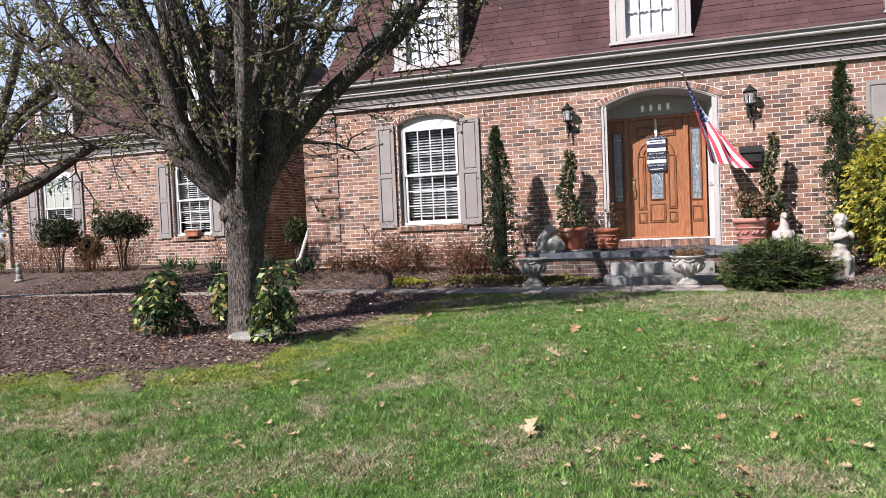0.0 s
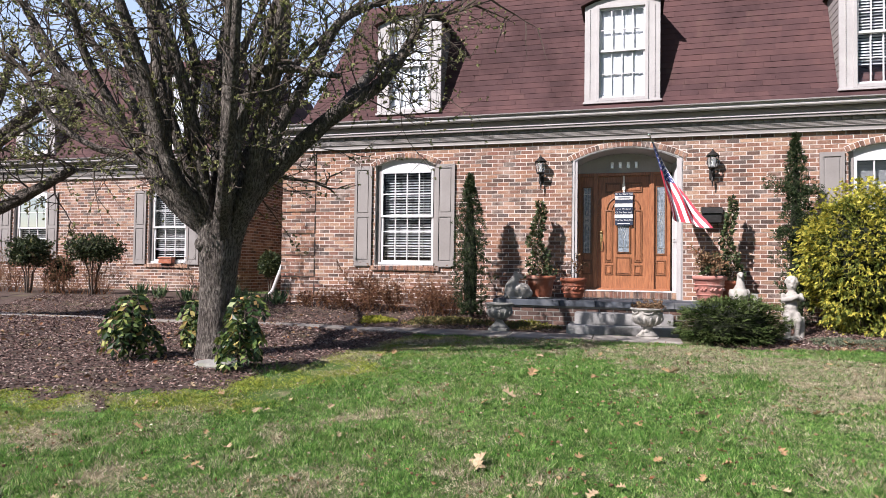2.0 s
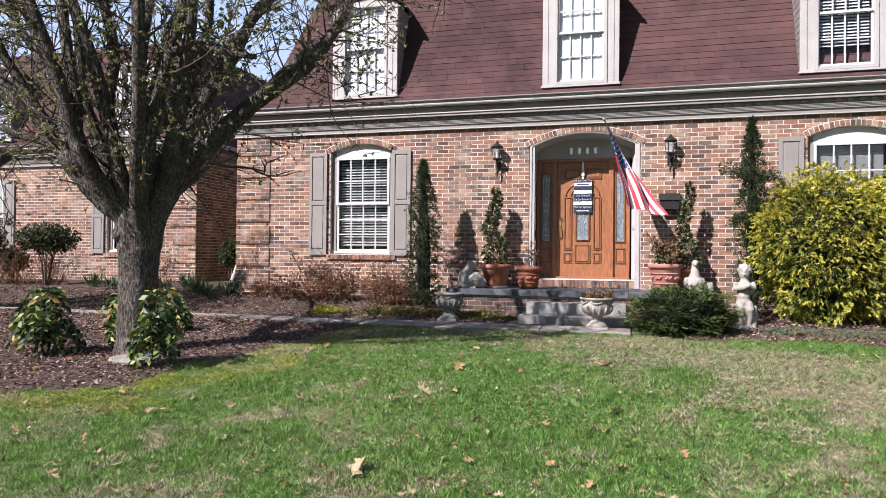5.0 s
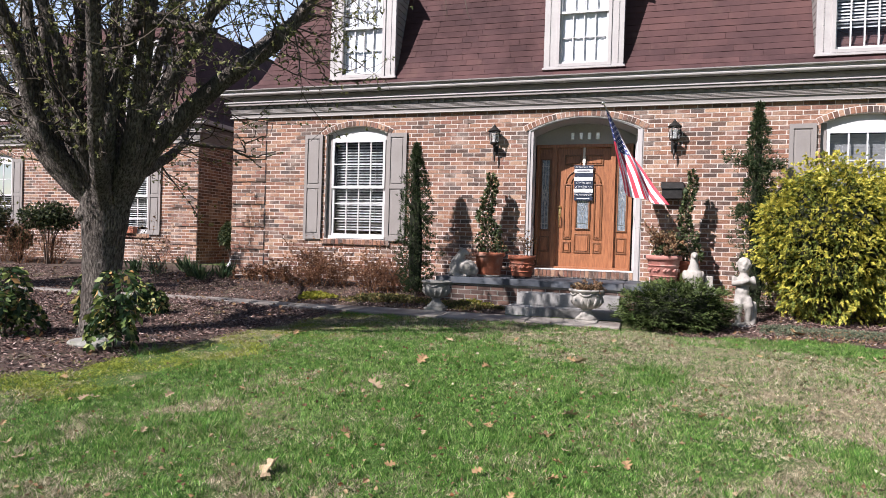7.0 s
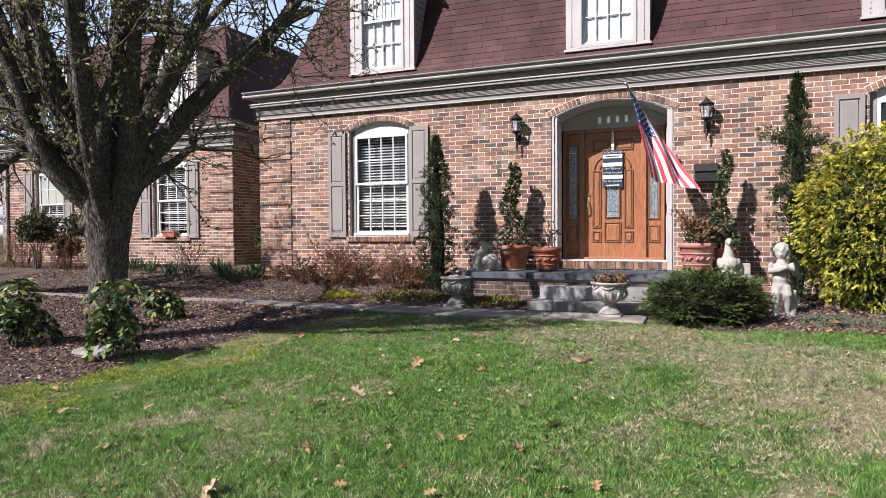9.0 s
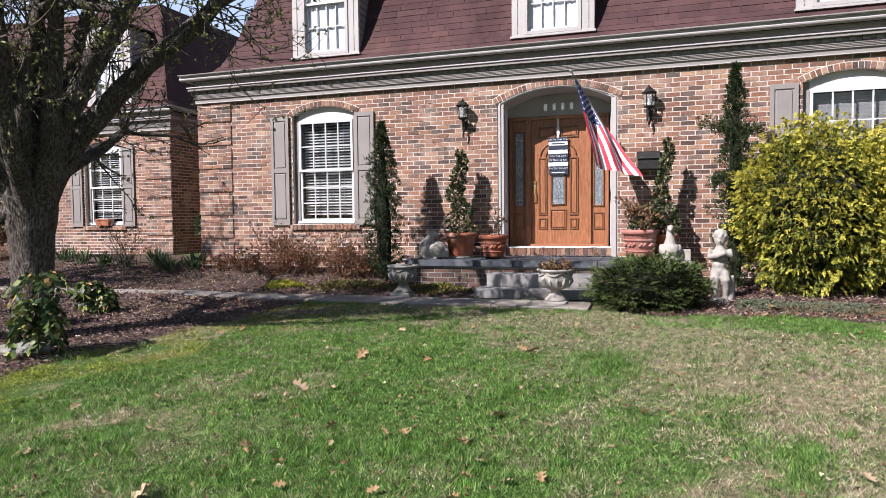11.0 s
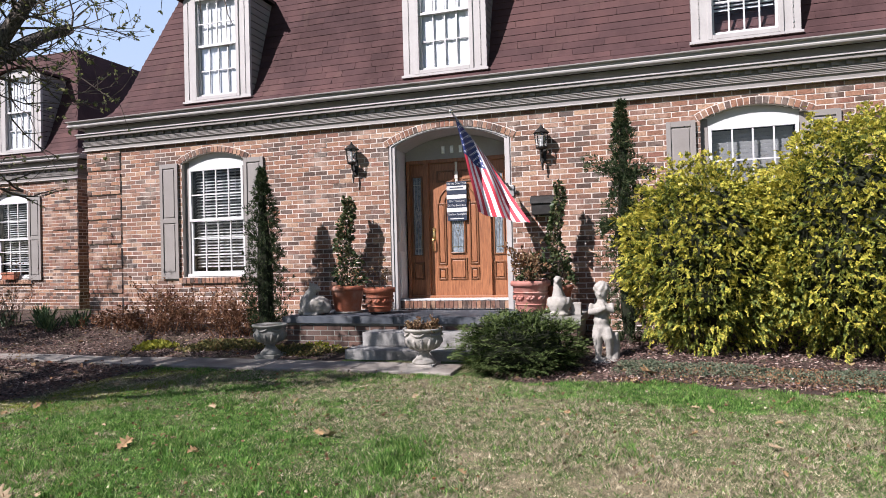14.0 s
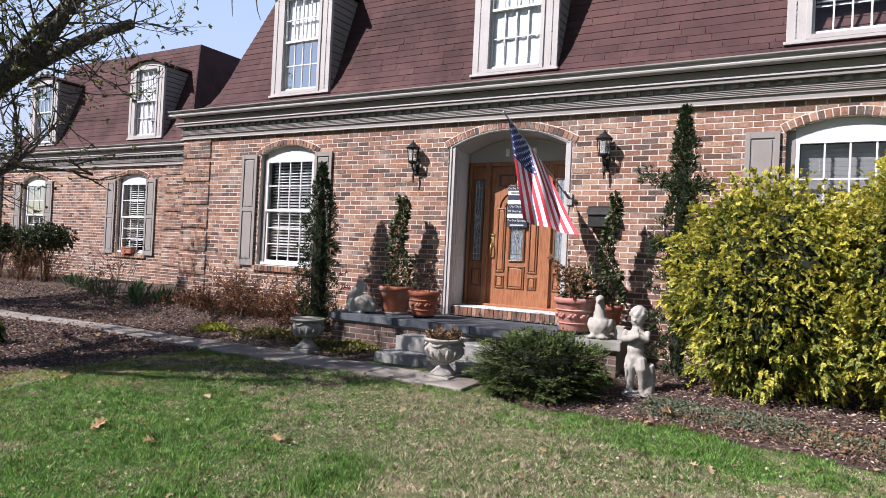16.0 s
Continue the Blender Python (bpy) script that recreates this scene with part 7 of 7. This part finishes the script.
for i, (x, y, rx, h) in enumerate(((-52, 58, 7, 5), (-64, 50, 8, 6), (-42, 62, 7, 5))):
    t = thing("far_shrubbery", "dark shrubbery across the far lawn", "bush", group="far shrubbery")
    P, D, dep = lumpy((x, y, h * 0.4), (rx, 2.0, h * 0.5), 1200, 20 + i, 0.35, 0.6, -0.5, 3)
    P2, D2 = fans(P, D, 4, 0.8, np.random.default_rng(i))
    leaves("foliage", P2, D2, 0.45, 0.3, EVERGREEN, t, i)
    core("inner_core", (x, y, h * 0.4), (rx, 2.0, h * 0.5), SHADE, t, i, 0.8)


# ---- car parked beyond the wing ----
def car(x, y, turn):
    c_ = thing("car", "pale silver-blue sport utility car parked beyond the house", "car", (x, y, gz(x, y)), turn=turn)
    BODY = mottled("car_paint", (0.52, 0.56, 0.62), (0.56, 0.60, 0.66), 1, 10, 0.25, 0.2, 0.5, 0.0002)
    RUBBER = mottled("tyre", (0.012, 0.012, 0.012), (0.022, 0.022, 0.022), 8, 60, 0.85)
    CARGLASS = mottled("car_glass", (0.02, 0.03, 0.04), (0.03, 0.04, 0.05), 1, 8, 0.06, 0, 0.7)
    LAMP = mottled("lamp_red", (0.3, 0.01, 0.01), (0.4, 0.02, 0.02), 4, 40, 0.2)
    def shell(name, prof, w, mat, inset=0.0):
        bm = bmesh.new()
        rs = [[bm.verts.new((px_, sy * w, pz_)) for px_, pz_ in prof] for sy in (-1, 1)]
        n_ = len(prof)
        for i in range(n_):
            bm.faces.new((rs[0][i], rs[0][(i + 1) % n_], rs[1][(i + 1) % n_], rs[1][i]))
        bm.faces.new(rs[0][::-1])
        bm.faces.new(rs[1])
        bmesh.ops.bevel(bm, geom=list(bm.edges), offset=0.05, segments=3, affect='EDGES')
        return part(name, bm, mat, c_, smooth=True)
    shell("body", [(-2.3, 0.35), (2.3, 0.35), (2.35, 0.75), (2.2, 1.0), (1.2, 1.08), (-2.25, 1.08), (-2.35, 0.8)], 0.92, BODY)
    shell("cabin", [(-2.2, 1.02), (1.15, 1.02), (0.45, 1.62), (-1.7, 1.68), (-2.05, 1.5)], 0.80, BODY)
    shell("side_windows", [(-1.9, 1.1), (0.85, 1.1), (0.35, 1.54), (-1.6, 1.58)], 0.815, CARGLASS)
    for px_ in (-1.4, 1.45):
        for sy in (-0.84, 0.84):
            w_ = part("wheel", lathe(bmesh.new(), [(0.2, -0.1), (0.34, -0.1), (0.36, 0.0), (0.34, 0.1), (0.2, 0.1)], n=20), RUBBER, c_, smooth=True)
            w_.matrix_local = Matrix.Translation((px_, sy, 0.36)) @ Matrix.Rotation(radians(90), 4, 'X')
            rim = part("rim", lathe(bmesh.new(), [(0.2, -0.108), (0.21, 0.108)], n=16), NICKEL, w_)
    for sy in (-0.75, 0.75):
        bm = bmesh.new()
        box(bm, -2.37, -2.3, sy - 0.1, sy + 0.1, 0.8, 1.05, 0.02)
        part("tail_light", bm, LAMP, c_)


car(-24.5, 17.5, 20)

# ---- lawn, mulch and fallen leaves ----
def patch(X, Y, s, seed):
    """A cheap smooth random field over the lawn, about -1 to 1."""
    r = np.random.default_rng(seed)
    v = np.zeros_like(X)
    for k in range(7):
        a, f, p = r.random() * 6.28, s * r.uniform(0.6, 2.2), r.random() * 6.28
        v += np.sin((X * np.cos(a) + Y * np.sin(a)) * f + p + 1.3 * np.sin((X * np.sin(a) - Y * np.cos(a)) * f * 0.7 + p * 2))
    return v / 3.2


def cell(X, Y, s, seed=0.0):
    """A random number from 0 to 1 for each small uneven clump."""
    u, v = np.floor(X / s + 0.45 * np.sin(Y * 2.1 / s)), np.floor(Y / s + 0.45 * np.sin(X * 1.7 / s))
    h = np.sin(u * 12.9898 + v * 78.233 + seed) * 43758.5453
    return h - np.floor(h)


def strawness(X, Y):
    v = 0.30 * patch(X, Y, 0.8, 3) + 0.42 * patch(X, Y, 3.2, 5) + 0.35 * patch(X, Y, 8.5, 6) + 0.045
    v += 0.75 * smoothstep(0.6, 3.2, X + 0.35 * (Y - 6)) * smoothstep(2.5, 5.5, Y) * (0.8 + 0.4 * patch(X, Y, 1.5, 9))
    v += 0.5 * smoothstep(-0.2, 0.8, X) * smoothstep(6.3, 7.3, Y) * (1 - smoothstep(8.3, 8.9, Y))
    v += 0.16 * (1 - smoothstep(3.0, 4.8, Y)) + 0.14 * smoothstep(0.2, 1.8, X)
    v -= 0.7 * np.exp(-(((X + 0.3) / 1.5) ** 2 + ((Y - 5.6) / 1.6) ** 2))
    rim = 8.75 - 0.10 * (X - 2) - Y
    v -= 1.1 * smoothstep(0.85, 0.55, rim) * smoothstep(0.7, 1.3, X)
    return v


GRASS = foliage("grass_blade", [(0.0, (0.032, 0.082, 0.014)), (0.35, (0.108, 0.262, 0.041)), (0.75, (0.222, 0.42, 0.082)), (1.0, (0.48, 0.54, 0.22))], 0.5, 0.4, 15, 0.22, 0.9)
STRAW = foliage("straw_blade", [(0.0, (0.13, 0.105, 0.06)), (0.5, (0.42, 0.35, 0.225)), (1.0, (0.82, 0.72, 0.52))], 0.8, 0.3, 15, 0.22, 0.9)
MOSS = foliage("yellow_moss", [(0.0, (0.10, 0.14, 0.02)), (0.6, (0.25, 0.295, 0.036)), (1.0, (0.40, 0.41, 0.09))], 0.8, 0.2, 3)


def on_lawn(X, Y):
    return ~in_bed(X, Y) & ~((np.abs(Y - np.interp(X, [-19, -13, -9, -6, -4, 1], [8.65, 8.80, 8.90, 9.05, 9.11, 9.15])) < 0.25) & (X < 1.0)) & ~((X > -1.2) & (X < 0.6) & (Y > 9.4)) & ~((X < 1.0) & (Y > 9.35))


def blades(name, n, x0, x1, y0, y1, height, width, seed, pick, mat, lean, lawn):
    r = np.random.default_rng(seed)
    X, Y = r.uniform(x0, x1, n), r.uniform(y0, y1, n)
    k = on_lawn(X, Y)
    X, Y = X[k], Y[k]
    k = pick(X, Y, r)
    X, Y = X[k], Y[k]
    n = len(X)
    Z = ground_z(X, Y) + 0.001
    a = r.random(n) * 6.283
    tuftiness = 0.7 + 0.6 * np.clip(patch(X, Y, 5.0, 31) + 0.4, 0, 1.2)
    clump = 0.6 * cell(X, Y, 0.055, 3.1) + 0.4 * cell(X, Y, 0.13, 5.3)
    H = height * r.uniform(0.55, 1.25, n) * tuftiness * (0.38 + 1.75 * clump ** 1.7)
    b = 6.283 * cell(X, Y, 0.055, 7.7) + r.normal(0, 1.0 if lean < 1 else 2.0, n)
    L = lean * r.uniform(0.3, 1.3, n) * H
    W = width * r.uniform(0.7, 1.3, n)
    P = np.stack([X, Y, Z], 1)
    S = np.stack([np.cos(a), np.sin(a), 0 * a], 1) * W[:, None]
    Dt = np.stack([np.cos(b) * L, np.sin(b) * L, H * (1 - 0.25 * lean)], 1)
    V = np.stack([P - S, P + S, P + Dt], 1).reshape(-1, 3)
    T = np.arange(3 * n).reshape(n, 3)
    ob = np_mesh(name, V, T, mat, lawn)
    return ob


def near_bed(X, Y):
    return bed_rim(X, Y, 0.75 + 0.30 * patch(X, Y, 2.0, 51)).astype(float)


lawn = thing("grass", "short patchy grass with green and straw-coloured blades", "grass", kind="stuff")
mixed = lambda X, Y, r: 0.55 * r.random(len(X)) + 0.28 * cell(X, Y, 0.06, 1.3) + 0.17 * cell(X, Y, 0.17, 2.9)
green = lambda X, Y, r: mixed(X, Y, r) > np.clip(0.9 * strawness(X, Y) + 0.27, 0.09, 0.70) + 0.9 * near_bed(X, Y)
dry = lambda X, Y, r: mixed(X, Y, r) < np.clip(0.8 * strawness(X, Y) + 0.46, 0.20, 0.85)
blades("green_blades", 400000, -6.5, 4.2, 1.6, 4.6, 0.034, 0.0028, 1, green, GRASS, 0.7, lawn)
blades("green_blades", 640000, -6.5, 6.5, 4.6, 9.4, 0.031, 0.0036, 2, green, GRASS, 0.7, lawn)
blades("dry_blades", 380000, -6.5, 4.2, 1.6, 4.6, 0.024, 0.0024, 3, dry, STRAW, 1.1, lawn)
blades("dry_blades", 600000, -6.5, 6.5, 4.6, 9.4, 0.023, 0.0031, 4, dry, STRAW, 1.1, lawn)
blades("green_blades", 26000, -16, 12, -2, 9.4, 0.05, 0.007, 7, lambda X, Y, r: (X < -6.5) | (X > 5) | (Y < 1.7), GRASS, 0.7, lawn)
for n_, x0, x1, y0, y1, seed_ in ((150000, -6.5, 6.5, -2.5, 1.6, 21), (60000, 4.2, 6.5, 1.6, 4.6, 23)):
    blades("green_blades", n_, x0, x1, y0, y1, 0.034, 0.0050, seed_, green, GRASS, 0.7, lawn)
    blades("dry_blades", n_, x0, x1, y0, y1, 0.024, 0.0045, seed_ + 1, dry, STRAW, 1.1, lawn)
edge = lambda X, Y, r: bed_rim(X, Y, 0.95 + 0.3 * patch(X, Y, 2.0, 51) + 0.35 * r.random(len(X))) & (r.random(len(X)) < 0.50 + 0.7 * patch(X, Y, 4.0, 53))
blades("mossy_blades", 420000, -9, -1.7, 2.2, 9.0, 0.022, 0.0050, 5, edge, MOSS, 1.2, lawn)
tall = lambda X, Y, r: patch(X, Y, 2.6, 41) > 0.95
blades("tufts", 90000, -4.5, 5.5, 1.8, 8.5, 0.07, 0.003, 6, tall, GRASS, 0.9, lawn)

# shredded bark: small chips in the bed
r_ = np.random.default_rng(12)
n = 130000
X, Y = r_.uniform(-13, -1.3, n), r_.uniform(2.6, 11.3, n)
k = (in_bed(X, Y) & (r_.random(n) < np.where(Y < 9, 1.0, 0.7))) | (bare_rim(X, Y) & (r_.random(n) < 0.8))
X, Y = X[k], Y[k]
X2, Y2 = r_.uniform(0.9, 7.5, 26000), r_.uniform(8.2, 11.2, 26000)
k = in_bed(X2, Y2)
X, Y = np.concatenate([X, X2[k]]), np.concatenate([Y, Y2[k]])
n = len(X)
chips = thing("bark_chips", "loose shredded bark over the beds", "mulch", kind="stuff")
D = unit(np.stack([r_.normal(0, 1, n), r_.normal(0, 1, n), r_.normal(0, 0.25, n)], 1))
leaves("chips", np.stack([X, Y, ground_z(X, Y) + 0.016 + 0.014 * r_.random(n)], 1), D, 0.038, 0.17, MULCH, chips, 2)

# leaf litter: curled brown leaves over lawn and beds
r_ = np.random.default_rng(15)
n = 1500
X, Y = r_.uniform(-13, 6, n), r_.uniform(4.2, 11.2, n)
k = in_bed(X, Y)
X, Y = X[k], Y[k]
n = len(X)
litter = thing("leaf_litter", "scattered small brown leaves in the beds", "leaf litter", kind="stuff")
leaves("litter", np.stack([X, Y, ground_z(X, Y) + 0.03], 1), unit(np.stack([r_.normal(0, 1, n), r_.normal(0, 1, n), r_.uniform(-0.1, 0.5, n)], 1)), 0.06, 0.34, DRY, litter, 5, 0.4)


r_ = np.random.default_rng(19)
n = 5200
X, Y = r_.uniform(-5.5, 5.5, n), 1.7 + 7.3 * r_.random(n) ** 1.3
k = on_lawn(X, Y) & (r_.random(n) < 0.35 + 0.8 * np.clip(patch(X, Y, 1.6, 61) + 0.3, 0, 1))
X, Y = X[k], Y[k]
n = len(X)
scraps = thing("leaf_scraps", "small pale and brown scraps of dead leaf in the grass", "leaf litter", kind="stuff")
D = unit(np.stack([r_.normal(0, 1, n), r_.normal(0, 1, n), r_.uniform(-0.2, 0.5, n)], 1))
for nm, k, mat_ in (("brown_scraps", np.arange(n) % 6 < 5, DRY), ("pale_scraps", np.arange(n) % 6 == 5, STRAW)):
    leaves(nm, np.stack([X, Y, ground_z(X, Y) + 0.022 + 0.012 * r_.random(n)], 1)[k], D[k], 0.030, 0.36, mat_, scraps, 6, 0.5)


def oak_leaf(seed, size):
    """A lobed, curled leaf with a midrib and a stalk."""
    r = random.Random(seed)
    bm = bmesh.new()
    n, rim = 44, []
    for i in range(n):
        t = i / n * 2 * math.pi
        lobe = 1 + 0.45 * math.sin(9 * t) * (0.4 + abs(math.sin(t))) + r.uniform(-0.08, 0.08)
        x, y = size * 0.55 * math.cos(t) * (0.85 + 0.15 * lobe), size * 0.32 * math.sin(t) * lobe
        rim.append(bm.verts.new((x, y, 0.5 * size * (abs(y) / size) ** 1.3 + 0.10 * size * math.sin(x / size * 4 + seed) + r.uniform(0, 0.03) * size)))
    mid = [bm.verts.new((size * 0.5 * (1 - 2 * i / 5), 0, 0.02 * size)) for i in range(6)]
    cen = bm.verts.new((0, 0, 0))
    for i in range(n):
        bm.faces.new((rim[i], rim[(i + 1) % n], cen))
    for v in mid:
        bm.verts.remove(v)
    tube(bm, [(-size * 0.5, 0, 0.01), (-size * 0.68, 0.01, 0.03)], [0.0025, 0.0015], 4)
    me = bpy.data.meshes.new("fallen_leaf")
    bm.to_mesh(me)
    bm.free()
    return me


LEAF_PALE = mottled("pale_dry_leaf", (0.26, 0.18, 0.10), (0.42, 0.32, 0.20), 30, 120, 0.75)
LEAF_BROWN = mottled("brown_dry_leaf", (0.19, 0.11, 0.05), (0.34, 0.22, 0.11), 30, 120, 0.75)
leaf_kinds = []
for i in range(5):
    for mat_ in (LEAF_PALE, LEAF_BROWN):
        me = oak_leaf(i, 0.13)
        me.materials.append(mat_)
        leaf_kinds.append(me)
rl = random.Random(77)
spots = [(-1.23, 5.15, 0, 0.9), (-1.15, 6.07, 1, 0.9), (-1.12, 3.43, 0, 1.2), (0.35, 4.94, 2, 0.8), (0.25, 6.62, 0, 1.0), (2.55, 9.0, 3, 1.5)]
while len(spots) < 190:
    x, y = rl.uniform(-4.2, 4.5), rl.uniform(1.7, 8.7) if rl.random() < 0.6 else rl.uniform(1.7, 4.6)
    if bool(on_lawn(np.array([x]), np.array([y]))[0]):
        spots.append((x, y, rl.randrange(10), rl.uniform(0.28, 0.62)))
for x, y, k, s in spots:
    ob = new("fallen_leaf", leaf_kinds[k % 10])
    ob.matrix_basis = pose(x, y, gz(x, y) + 0.035, rl.uniform(-25, 25), rl.uniform(-25, 25), rl.uniform(0, 360)) @ Matrix.Scale(s, 4)
    tagged(ob, "pale curled oak leaf fallen on the grass" if k % 2 == 0 else "brown curled oak leaf fallen on the grass", "leaf", "fallen leaves")
